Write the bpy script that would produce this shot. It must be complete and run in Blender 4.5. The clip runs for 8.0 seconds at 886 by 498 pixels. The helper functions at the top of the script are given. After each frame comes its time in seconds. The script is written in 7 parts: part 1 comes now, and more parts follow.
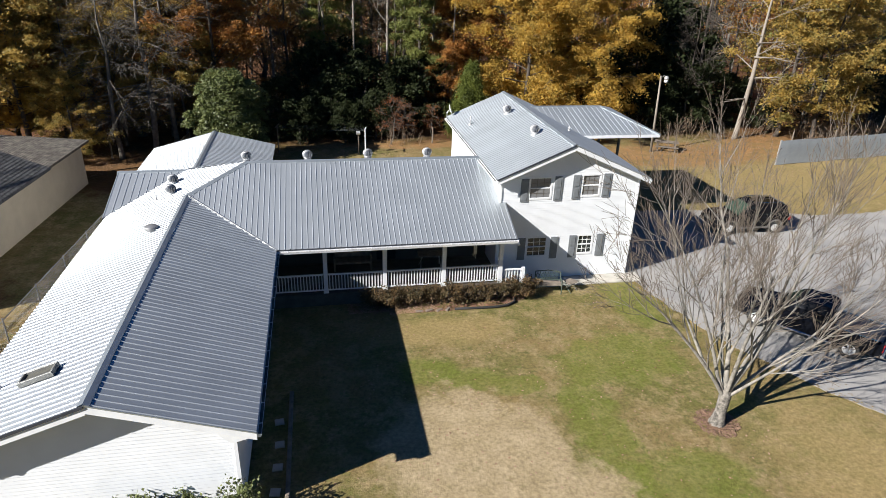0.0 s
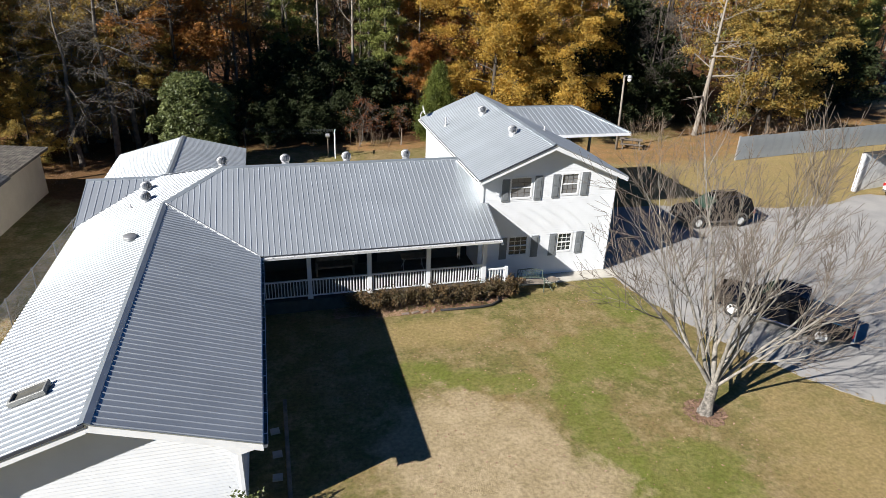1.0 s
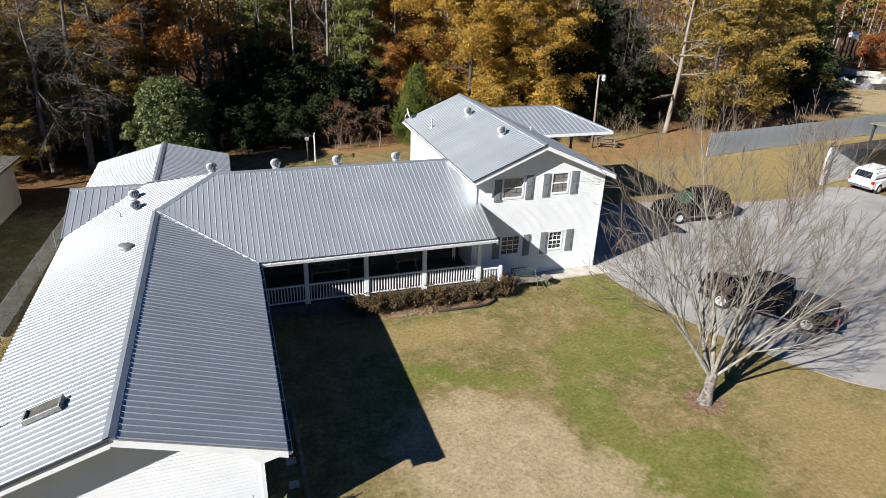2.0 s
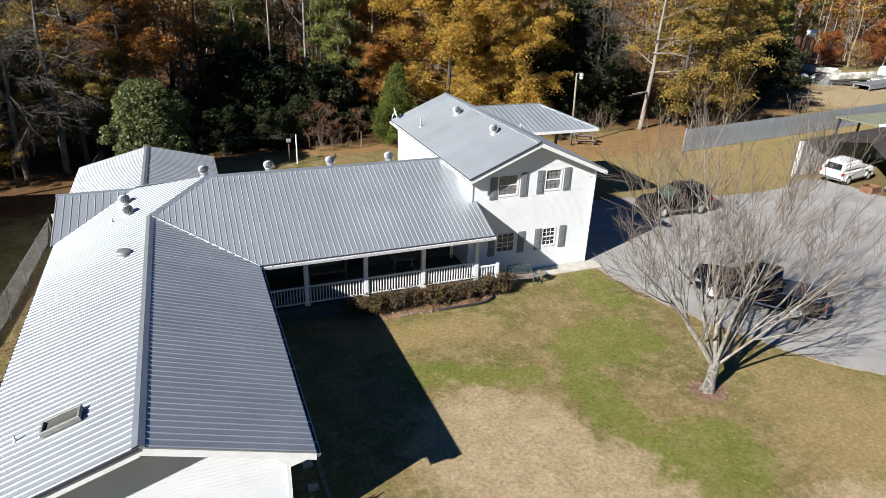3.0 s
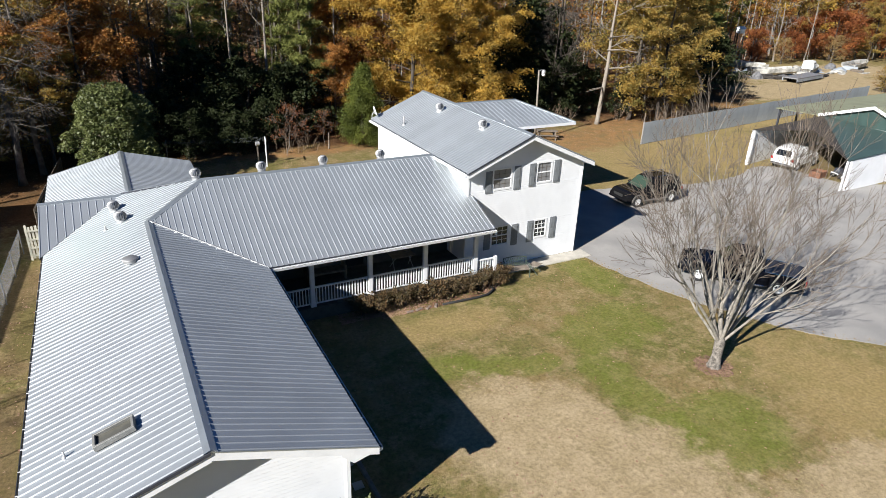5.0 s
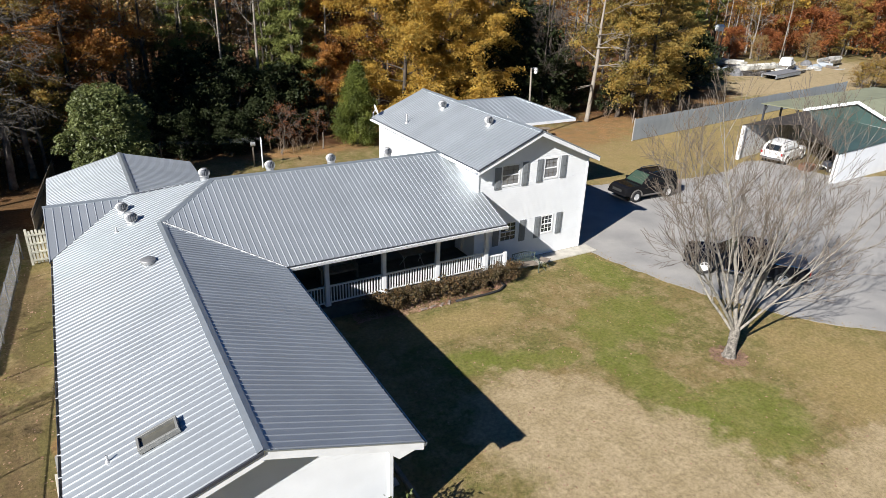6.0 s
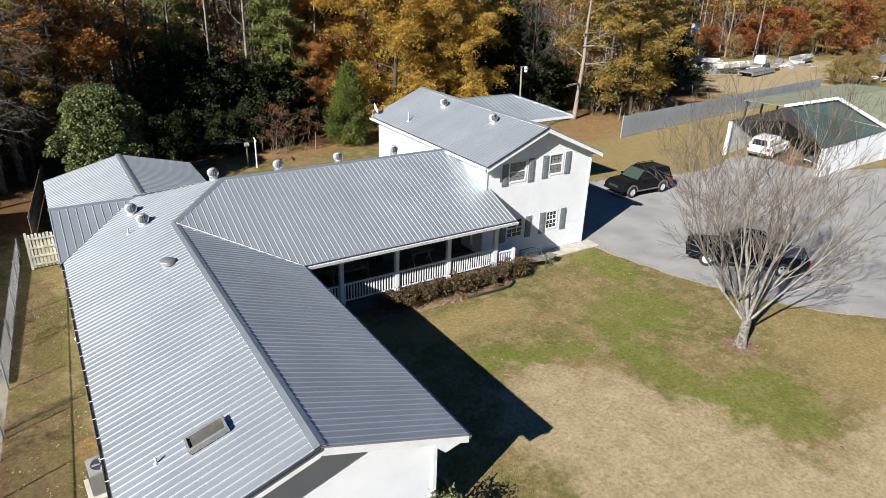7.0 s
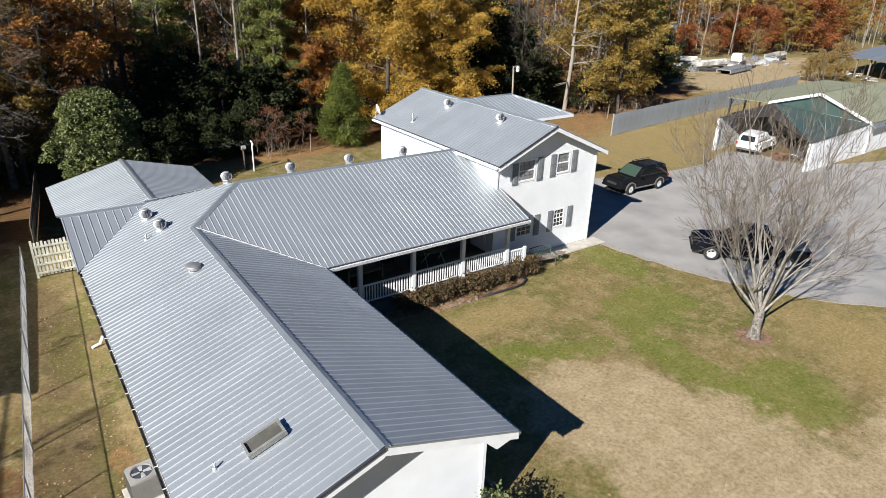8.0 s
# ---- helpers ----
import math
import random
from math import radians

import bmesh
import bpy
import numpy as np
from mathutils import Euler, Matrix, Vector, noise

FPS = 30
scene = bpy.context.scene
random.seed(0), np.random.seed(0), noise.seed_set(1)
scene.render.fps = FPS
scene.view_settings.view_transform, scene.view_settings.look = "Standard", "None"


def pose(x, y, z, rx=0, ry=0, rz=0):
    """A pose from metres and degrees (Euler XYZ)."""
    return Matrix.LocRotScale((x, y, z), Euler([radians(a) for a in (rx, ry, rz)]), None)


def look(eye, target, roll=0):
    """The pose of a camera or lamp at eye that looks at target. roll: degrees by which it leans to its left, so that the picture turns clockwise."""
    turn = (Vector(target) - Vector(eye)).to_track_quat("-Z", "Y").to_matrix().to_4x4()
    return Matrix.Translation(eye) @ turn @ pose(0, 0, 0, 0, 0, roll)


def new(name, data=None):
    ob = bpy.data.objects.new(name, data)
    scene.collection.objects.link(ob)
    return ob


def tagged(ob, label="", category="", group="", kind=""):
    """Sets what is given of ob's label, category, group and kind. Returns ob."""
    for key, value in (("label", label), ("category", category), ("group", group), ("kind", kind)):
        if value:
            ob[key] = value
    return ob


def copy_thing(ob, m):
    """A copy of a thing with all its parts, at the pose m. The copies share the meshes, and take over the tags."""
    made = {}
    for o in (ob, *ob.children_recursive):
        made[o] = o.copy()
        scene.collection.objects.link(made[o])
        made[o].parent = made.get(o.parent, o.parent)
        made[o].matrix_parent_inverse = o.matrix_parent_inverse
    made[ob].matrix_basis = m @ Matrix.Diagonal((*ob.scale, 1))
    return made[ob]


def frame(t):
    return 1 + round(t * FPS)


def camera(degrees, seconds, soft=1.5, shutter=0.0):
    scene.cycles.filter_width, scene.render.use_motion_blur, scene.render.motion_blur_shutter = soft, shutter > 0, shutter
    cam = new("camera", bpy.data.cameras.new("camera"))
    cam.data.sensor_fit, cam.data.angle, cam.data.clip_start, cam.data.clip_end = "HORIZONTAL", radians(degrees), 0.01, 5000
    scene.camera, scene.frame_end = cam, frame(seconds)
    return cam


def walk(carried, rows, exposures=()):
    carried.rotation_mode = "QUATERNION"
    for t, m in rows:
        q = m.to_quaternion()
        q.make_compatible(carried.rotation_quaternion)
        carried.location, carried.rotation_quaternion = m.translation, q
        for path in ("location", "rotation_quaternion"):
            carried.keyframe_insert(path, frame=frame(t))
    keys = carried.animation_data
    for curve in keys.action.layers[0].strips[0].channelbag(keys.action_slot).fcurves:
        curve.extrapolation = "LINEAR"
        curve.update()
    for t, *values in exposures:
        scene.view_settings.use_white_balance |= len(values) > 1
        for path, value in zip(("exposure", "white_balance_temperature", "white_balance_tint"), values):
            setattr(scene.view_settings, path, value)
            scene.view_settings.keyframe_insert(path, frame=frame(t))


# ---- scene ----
cam = camera(69.8, 8.0, soft=0.6)
PATH = [
    (0, (1.316, -0.985, 14.402), (1.682, 0.792, 13.56), 2.1),
    (0.5, (0.793, -0.853, 14.413), (1.23, 0.909, 13.573), 2.2),
    (1, (0.17, -0.727, 14.427), (0.665, 1.021, 13.59), 2.3),
    (1.5, (-0.553, -0.616, 14.447), (-0.002, 1.116, 13.613), 2.3),
    (2, (-1.192, -0.468, 14.455), (-0.592, 1.249, 13.625), 2.2),
    (3.5, (-3.252, 0.155, 14.276), (-2.5, 1.817, 13.454), 2.2),
    (4, (-3.904, 0.349, 14.232), (-3.1, 1.988, 13.415), 2.2),
    (4.5, (-4.564, 0.58, 14.135), (-3.722, 2.201, 13.32), 2.2),
    (6, (-6.621, 1.577, 13.807), (-5.686, 3.149, 12.998), 2.0),
    (6.5, (-7.303, 1.931, 13.716), (-6.336, 3.485, 12.908), 2.0),
    (7, (-8.087, 2.308, 13.635), (-7.084, 3.84, 12.83), 2.0),
    (7.5, (-8.803, 2.721, 13.589), (-7.77, 4.233, 12.786), 1.9),
    (8, (-9.604, 3.17, 13.612), (-8.538, 4.661, 12.81), 1.8),
]
walk(cam, [(t, look(eye, target, roll)) for t, eye, target, roll in PATH], [(0, 0.95), (3.5, 0.93), (8, 0.88)])

# ---- world, sun ----
SUN_TO = Vector((-4.92, -1.99, 3.235)).normalized()
world = bpy.data.worlds.new("sky")
scene.world = world
world.use_nodes = True
wn = world.node_tree.nodes
sky = wn.new("ShaderNodeTexSky")
sky.sky_type = "NISHITA"
sky.sun_disc = False
sky.sun_elevation = math.asin(SUN_TO.z)
sky.sun_rotation = math.atan2(SUN_TO.x, SUN_TO.y)
sky.altitude = 200
sky.dust_density = 0.4
sky.ozone_density = 6.0
sky.air_density = 1.5
clear = wn.new("ShaderNodeMix")
clear.data_type, clear.blend_type = "RGBA", "MULTIPLY"
clear.inputs["Factor"].default_value = 1.0
clear.inputs["B"].default_value = (0.26, 1.02, 1.95, 1)
world.node_tree.links.new(sky.outputs[0], clear.inputs["A"])
world.node_tree.links.new(clear.outputs["Result"], wn["Background"].inputs[0])
wn["Background"].inputs[1].default_value = 0.0132
sun_data = bpy.data.lights.new("sun", "SUN")
sun_data.energy = 5.3
sun_data.angle = radians(0.53)
sun_data.color = (1.0, 0.972, 0.935)
sun = new("sun", sun_data)
sun.matrix_world = look((0, 0, 60), Vector((0, 0, 60)) - SUN_TO)


# ---- materials ----
def mat(name, colour, rough=0.6, metal=0.0, var=0.15, scale=4.0, fine=60.0, bump=0.15, second=None, rand=0.0, island=False, spec=0.5, bump_dist=0.01):
    """Procedural surface: two scales of noise on colour, fine bump, optional second tint and per-object variation."""
    m = bpy.data.materials.new(name)
    m.use_nodes = True
    t = m.node_tree
    n, l = t.nodes, t.links
    b = n["Principled BSDF"]
    b.inputs["Roughness"].default_value = rough
    b.inputs["Metallic"].default_value = metal
    b.inputs["Specular IOR Level"].default_value = spec
    co = n.new("ShaderNodeTexCoord")
    big = n.new("ShaderNodeTexNoise")
    big.inputs["Scale"].default_value = scale
    big.inputs["Detail"].default_value = 4
    small = n.new("ShaderNodeTexNoise")
    small.inputs["Scale"].default_value = fine
    small.inputs["Detail"].default_value = 3
    for q in (big, small):
        l.new(co.outputs["Object"], q.inputs["Vector"])
    ramp = n.new("ShaderNodeMix")
    ramp.data_type = "RGBA"
    c = Vector(colour)
    other = Vector(second) if second else c * (1 - 2 * var)
    ramp.inputs["A"].default_value = (*(c * (1 + var * 0.5)), 1)
    ramp.inputs["B"].default_value = (*other, 1)
    mr = n.new("ShaderNodeMapRange")
    mr.inputs["From Min"].default_value = 0.35
    mr.inputs["From Max"].default_value = 0.68
    l.new(big.outputs["Fac"], mr.inputs["Value"])
    l.new(mr.outputs[0], ramp.inputs["Factor"])
    fm = n.new("ShaderNodeMapRange")
    fm.inputs["From Min"].default_value = 0.25
    fm.inputs["From Max"].default_value = 0.75
    fm.inputs["To Min"].default_value = 1 - var
    fm.inputs["To Max"].default_value = 1 + var
    l.new(small.outputs["Fac"], fm.inputs["Value"])
    mul = n.new("ShaderNodeVectorMath")
    mul.operation = "SCALE"
    l.new(ramp.outputs["Result"], mul.inputs[0])
    l.new(fm.outputs[0], mul.inputs["Scale"])
    out = mul.outputs[0]
    if rand > 0:
        src = n.new("ShaderNodeNewGeometry").outputs["Random Per Island"] if island else n.new("ShaderNodeObjectInfo").outputs["Random"]
        rm = n.new("ShaderNodeMapRange")
        rm.inputs["To Min"].default_value = 1 - rand
        rm.inputs["To Max"].default_value = 1 + rand
        l.new(src, rm.inputs["Value"])
        m2 = n.new("ShaderNodeVectorMath")
        m2.operation = "SCALE"
        l.new(out, m2.inputs[0])
        l.new(rm.outputs[0], m2.inputs["Scale"])
        out = m2.outputs[0]
    l.new(out, b.inputs["Base Color"])
    if bump > 0:
        bp = n.new("ShaderNodeBump")
        bp.inputs["Strength"].default_value = bump
        bp.inputs["Distance"].default_value = bump_dist
        l.new(small.outputs["Fac"], bp.inputs["Height"])
        l.new(bp.outputs[0], b.inputs["Normal"])
    return m


def leaf_mat(name, cols, trans=0.4, spec=0.25):
    """Leaves: a colour ramp over each leaf's own random number, some light let through."""
    m = bpy.data.materials.new(name)
    m.use_nodes = True
    n, l = m.node_tree.nodes, m.node_tree.links
    b = n["Principled BSDF"]
    b.inputs["Roughness"].default_value = 0.55
    b.inputs["Specular IOR Level"].default_value = spec
    g = n.new("ShaderNodeNewGeometry")
    r = n.new("ShaderNodeValToRGB")
    r.color_ramp.interpolation = "LINEAR"
    for i in range(len(cols) - 2):
        r.color_ramp.elements.new(0.5)
    for i, c in enumerate(cols):
        r.color_ramp.elements[i].position = i / (len(cols) - 1)
        r.color_ramp.elements[i].color = (*c, 1)
    co = n.new("ShaderNodeTexCoord")
    nz = n.new("ShaderNodeTexNoise")
    nz.inputs["Scale"].default_value = 0.75
    l.new(co.outputs["Object"], nz.inputs["Vector"])
    ad = n.new("ShaderNodeMath")
    ad.operation = "MULTIPLY_ADD"
    ad.inputs[1].default_value = 0.28
    l.new(g.outputs["Random Per Island"], ad.inputs[0])
    sc = n.new("ShaderNodeMapRange")
    sc.inputs["From Min"].default_value = 0.3
    sc.inputs["From Max"].default_value = 0.7
    sc.inputs["To Max"].default_value = 0.72
    l.new(nz.outputs["Fac"], sc.inputs["Value"])
    l.new(sc.outputs[0], ad.inputs[2])
    l.new(ad.outputs[0], r.inputs["Fac"])
    l.new(r.outputs[0], b.inputs["Base Color"])
    tr = n.new("ShaderNodeBsdfTranslucent")
    l.new(r.outputs[0], tr.inputs["Color"])
    mx = n.new("ShaderNodeMixShader")
    mx.inputs[0].default_value = trans
    l.new(b.outputs[0], mx.inputs[1])
    l.new(tr.outputs[0], mx.inputs[2])
    l.new(mx.outputs[0], n["Material Output"].inputs["Surface"])
    return m


def glass_mat(name, tint=(0.03, 0.035, 0.04)):
    m = bpy.data.materials.new(name)
    m.use_nodes = True
    b = m.node_tree.nodes["Principled BSDF"]
    b.inputs["Base Color"].default_value = (*tint, 1)
    b.inputs["Roughness"].default_value = 0.06
    b.inputs["Specular IOR Level"].default_value = 0.8
    return m


METAL = mat("metal_roof", (0.49, 0.52, 0.54), 0.5, 0.7, 0.04, 0.6, 25, 0.05, rand=0.04)
CAP = mat("ridge_cap_metal", (0.46, 0.5, 0.52), 0.46, 0.78, 0.05, 2, 30, 0.05)
GALV = mat("galvanised_metal", (0.55, 0.55, 0.55), 0.45, 0.6, 0.1, 6, 40, 0.05)
DARKTRIM = mat("dark_rake_trim", (0.05, 0.055, 0.07), 0.5, 0.2, 0.1)
SIDING = mat("white_vinyl_siding", (0.785, 0.8, 0.815), 0.5, 0, 0.03, 1.2, 60, 0.03)
WHITE = mat("white_paint", (0.77, 0.78, 0.785), 0.5, 0, 0.04, 3, 60, 0.05)
SHUTTER = mat("grey_shutter", (0.185, 0.2, 0.212), 0.55, 0, 0.08, 5, 60, 0.05)
GLASS = glass_mat("window_glass")
# porch floor and back wall coloured dark to stand for porch shade
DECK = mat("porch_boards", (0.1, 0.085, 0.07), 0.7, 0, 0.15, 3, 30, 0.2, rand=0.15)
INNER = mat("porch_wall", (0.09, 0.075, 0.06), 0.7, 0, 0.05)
CONCRETE = mat("concrete_slab", (0.46, 0.43, 0.37), 0.85, 0, 0.1, 2.5, 80, 0.2)
ASPHALT = mat("grey_driveway", (0.3, 0.287, 0.268), 0.9, 0, 0.14, 0.5, 30, 0.4, second=(0.235, 0.228, 0.218))
GREYBARK = mat("weathered_bark", (0.125, 0.11, 0.093), 0.9, 0, 0.25, 3, 20, 0.5)
BARK = mat("grey_bark", (0.25, 0.228, 0.195), 0.85, 0, 0.22, 5, 30, 0.5)
DARKBARK = mat("dark_bark", (0.08, 0.065, 0.052), 0.95, 0, 0.3, 3, 30, 0.6, rand=0.3)
FIN = mat("dull_galvanised_fin", (0.36, 0.36, 0.36), 0.5, 0.6, 0.1, 6, 40, 0.05)
PALEBARK = mat("pale_bark", (0.215, 0.19, 0.16), 0.85, 0, 0.25, 2, 12, 0.3, second=(0.22, 0.185, 0.145))
GOLD = leaf_mat("golden_leaves", [(0.2, 0.16, 0.042), (0.38, 0.255, 0.058), (0.56, 0.36, 0.072), (0.68, 0.48, 0.1)], 0.5)
RUST = leaf_mat("rust_leaves", [(0.12, 0.065, 0.025), (0.26, 0.12, 0.036), (0.45, 0.21, 0.055), (0.5, 0.3, 0.08)], 0.5)
OCHRE = leaf_mat("ochre_leaves", [(0.15, 0.145, 0.045), (0.28, 0.22, 0.065), (0.46, 0.3, 0.075), (0.36, 0.3, 0.085)], 0.5)
RED = leaf_mat("red_leaves", [(0.12, 0.07, 0.03), (0.22, 0.075, 0.03), (0.34, 0.12, 0.04), (0.36, 0.2, 0.06)])
GREEN = leaf_mat("evergreen_leaves", [(0.035, 0.047, 0.013), (0.075, 0.095, 0.026), (0.135, 0.155, 0.048), (0.22, 0.245, 0.09)], 0.2, 0.5)
CEDAR = leaf_mat("cedar_needles", [(0.035, 0.047, 0.01), (0.07, 0.087, 0.015), (0.11, 0.13, 0.022), (0.155, 0.17, 0.032)], 0.2)
# leaves painted near black to stand for the wood's deep shade
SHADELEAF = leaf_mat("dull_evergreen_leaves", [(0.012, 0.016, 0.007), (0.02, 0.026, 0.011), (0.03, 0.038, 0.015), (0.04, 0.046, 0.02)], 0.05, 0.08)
PINE = leaf_mat("pine_needles", [(0.06, 0.07, 0.02), (0.115, 0.13, 0.034), (0.175, 0.19, 0.05), (0.24, 0.245, 0.068)], 0.2)
BRUSH = leaf_mat("brown_brush_leaves", [(0.14, 0.08, 0.04), (0.26, 0.17, 0.07), (0.38, 0.25, 0.1), (0.28, 0.25, 0.09)], 0.3)
SHRUB = leaf_mat("shrub_leaves", [(0.03, 0.03, 0.012), (0.08, 0.06, 0.025), (0.14, 0.08, 0.035), (0.09, 0.1, 0.03)], 0.2)


# ---- mesh helpers ----
class Build:
    """Collects vertices and faces of one mesh."""

    def __init__(self):
        self.v, self.f, self.mi = [], [], []

    def face(self, pts, k=0):
        i = len(self.v)
        self.v.extend(tuple(p) for p in pts)
        self.f.append(tuple(range(i, i + len(pts))))
        self.mi.append(k)

    def solid(self, bottom, top, k=0):
        """A closed prism between two rings of as many points (counter-clockwise seen from above)."""
        i, n = len(self.v), len(bottom)
        self.v.extend(tuple(p) for p in bottom)
        self.v.extend(tuple(p) for p in top)
        self.f.append(tuple(range(i + n - 1, i - 1, -1)))
        self.f.append(tuple(range(i + n, i + 2 * n)))
        for j in range(n):
            q = (j + 1) % n
            self.f.append((i + j, i + q, i + n + q, i + n + j))
        self.mi.extend([k] * (n + 2))

    def box(self, x0, x1, y0, y1, z0, z1, k=0, bevel=0.0):
        b = bevel
        if b <= 0:
            self.solid([(x0, y0, z0), (x1, y0, z0), (x1, y1, z0), (x0, y1, z0)], [(x0, y0, z1), (x1, y0, z1), (x1, y1, z1), (x0, y1, z1)], k)
            return
        def ring(e, z):
            return [(x0 + e, y0 + e, z), (x1 - e, y0 + e, z), (x1 - e, y1 - e, z), (x0 + e, y1 - e, z)]
        rings = [ring(b, z0), ring(0, z0 + b), ring(0, z1 - b), ring(b, z1)]
        i = len(self.v)
        for r in rings:
            self.v.extend(r)
        self.f.append((i + 3, i + 2, i + 1, i))
        self.f.append((i + 12, i + 13, i + 14, i + 15))
        for a in range(3):
            for j in range(4):
                q = (j + 1) % 4
                self.f.append((i + 4 * a + j, i + 4 * a + q, i + 4 * a + 4 + q, i + 4 * a + 4 + j))
        self.mi.extend([k] * 14)

    def tube(self, pts, radii, n=6, k=0, cap=True):
        pts = [Vector(p) for p in pts]
        i0 = len(self.v)
        prev = None
        for a, p in enumerate(pts):
            d = (pts[min(a + 1, len(pts) - 1)] - pts[max(a - 1, 0)])
            d = d.normalized() if d.length > 1e-9 else Vector((0, 0, 1))
            if prev is None:
                u = d.orthogonal().normalized()
            else:
                u = prev - d * prev.dot(d)
                u = u.normalized() if u.length > 1e-6 else d.orthogonal().normalized()
            prev = u
            w = d.cross(u)
            r = radii[a] if hasattr(radii, "__len__") else radii
            for j in range(n):
                c, s = math.cos(2 * math.pi * j / n), math.sin(2 * math.pi * j / n)
                self.v.append(tuple(p + u * (r * c) + w * (r * s)))
        for a in range(len(pts) - 1):
            for j in range(n):
                q = (j + 1) % n
                self.f.append((i0 + a * n + j, i0 + a * n + q, i0 + (a + 1) * n + q, i0 + (a + 1) * n + j))
                self.mi.append(k)
        if cap and n > 2:
            self.f.append(tuple(i0 + j for j in range(n - 1, -1, -1)))
            e = i0 + (len(pts) - 1) * n
            self.f.append(tuple(e + j for j in range(n)))
            self.mi.extend([k, k])

    def lathe(self, profile, n=16, cx=0, cy=0, k=0, cap=True):
        """Profile of (radius, height) turned about a vertical axis."""
        i0 = len(self.v)
        for r, z in profile:
            for j in range(n):
                a = 2 * math.pi * j / n
                self.v.append((cx + r * math.cos(a), cy + r * math.sin(a), z))
        for a in range(len(profile) - 1):
            for j in range(n):
                q = (j + 1) % n
                self.f.append((i0 + a * n + j, i0 + a * n + q, i0 + (a + 1) * n + q, i0 + (a + 1) * n + j))
                self.mi.append(k)
        if not cap:
            return
        self.f.append(tuple(i0 + j for j in range(n - 1, -1, -1)))
        e = i0 + (len(profile) - 1) * n
        self.f.append(tuple(e + j for j in range(n)))
        self.mi.extend([k, k])

    def weld(self):
        """Joins vertices that lie on one spot."""
        index, remap, verts = {}, [], []
        for p in self.v:
            key = tuple(round(c, 4) for c in p)
            if key not in index:
                index[key] = len(verts)
                verts.append(p)
            remap.append(index[key])
        self.v, self.f = verts, [tuple(remap[i] for i in f) for f in self.f]
        return self

    def mesh(self, name, mats, smooth=False):
        me = bpy.data.meshes.new(name)
        me.from_pydata(self.v, [], self.f)
        mats = mats if isinstance(mats, (list, tuple)) else [mats]
        for m in mats:
            me.materials.append(m)
        if len(mats) > 1:
            me.polygons.foreach_set("material_index", self.mi)
        if smooth:
            me.polygons.foreach_set("use_smooth", [True] * len(me.polygons))
        me.update()
        return me


def part(name, b, material, parent=None, label="", smooth=False, at=None):
    """Links a Build as one mesh object, under a thing or a part."""
    ob = new(name, b.mesh(name, material, smooth))
    if parent is not None:
        ob.parent = parent
    if at is not None:
        ob.matrix_basis = at
    return tagged(ob, label)


def thing(name, label, category, m=None, group="", kind=""):
    ob = new(name)
    if m is not None:
        ob.matrix_basis = m
    return tagged(ob, label, category, group, kind)


def clip(poly, axis, lo, hi):
    """A plan polygon cut to lo <= axis <= hi."""
    for sign, lim in ((1, lo), (-1, -hi)):
        res = []
        for i in range(len(poly)):
            a, b = poly[i - 1], poly[i]
            da, db = sign * a[axis] - lim, sign * b[axis] - lim
            if (da < 0) != (db < 0):
                t = da / (da - db)
                res.append(tuple(a[q] + t * (b[q] - a[q]) for q in range(2)))
            if db >= 0:
                res.append(b)
        poly = res
        if len(poly) < 3:
            return []
    return poly


def area(poly):
    return 0.5 * sum(poly[i - 1][0] * poly[i][1] - poly[i][0] * poly[i - 1][1] for i in range(len(poly)))


def ribbed_sheet(strip, zf, axis, ribs):
    """One folded sheet over a plan strip: flat pans with narrow trapezoid ribs, edges turned down."""
    lo, hi = min(p[axis] for p in strip), max(p[axis] for p in strip)
    marks = [(lo, 0.0)]
    for c in ribs:
        if c - 0.024 > lo and c + 0.024 < hi:
            marks += [(c - 0.022, 0.0), (c - 0.008, 0.021), (c + 0.008, 0.021), (c + 0.022, 0.0)]
    marks.append((hi, 0.0))
    b, index, uses = Build(), {}, {}
    for (u0, h0), (u1, h1) in zip(marks[:-1], marks[1:]):
        cell = clip(strip, axis, u0, u1)
        if len(cell) < 3 or abs(area(cell)) < 1e-5:
            continue
        ids = []
        for p in cell:
            key = (round(p[0], 4), round(p[1], 4))
            if key not in index:
                f = min(1.0, max(0.0, (p[axis] - u0) / (u1 - u0)))
                index[key] = len(b.v)
                b.v.append((p[0], p[1], zf(p) + 0.004 + h0 + (h1 - h0) * f))
            if not ids or ids[-1] != index[key]:
                ids.append(index[key])
        if ids[0] == ids[-1]:
            ids.pop()
        if len(ids) < 3:
            continue
        b.f.append(tuple(ids))
        b.mi.append(0)
        for a, c in zip(ids, ids[1:] + ids[:1]):
            uses[(a, c)] = uses.get((a, c), 0) + 1
    low = {}
    for a, c in [e for e in uses if (e[1], e[0]) not in uses]:
        for k in (a, c):
            if k not in low:
                low[k] = len(b.v)
                x, y, z = b.v[k]
                b.v.append((x, y, z - 0.014))
        b.f.append((c, a, low[a], low[c]))
        b.mi.append(0)
    return b


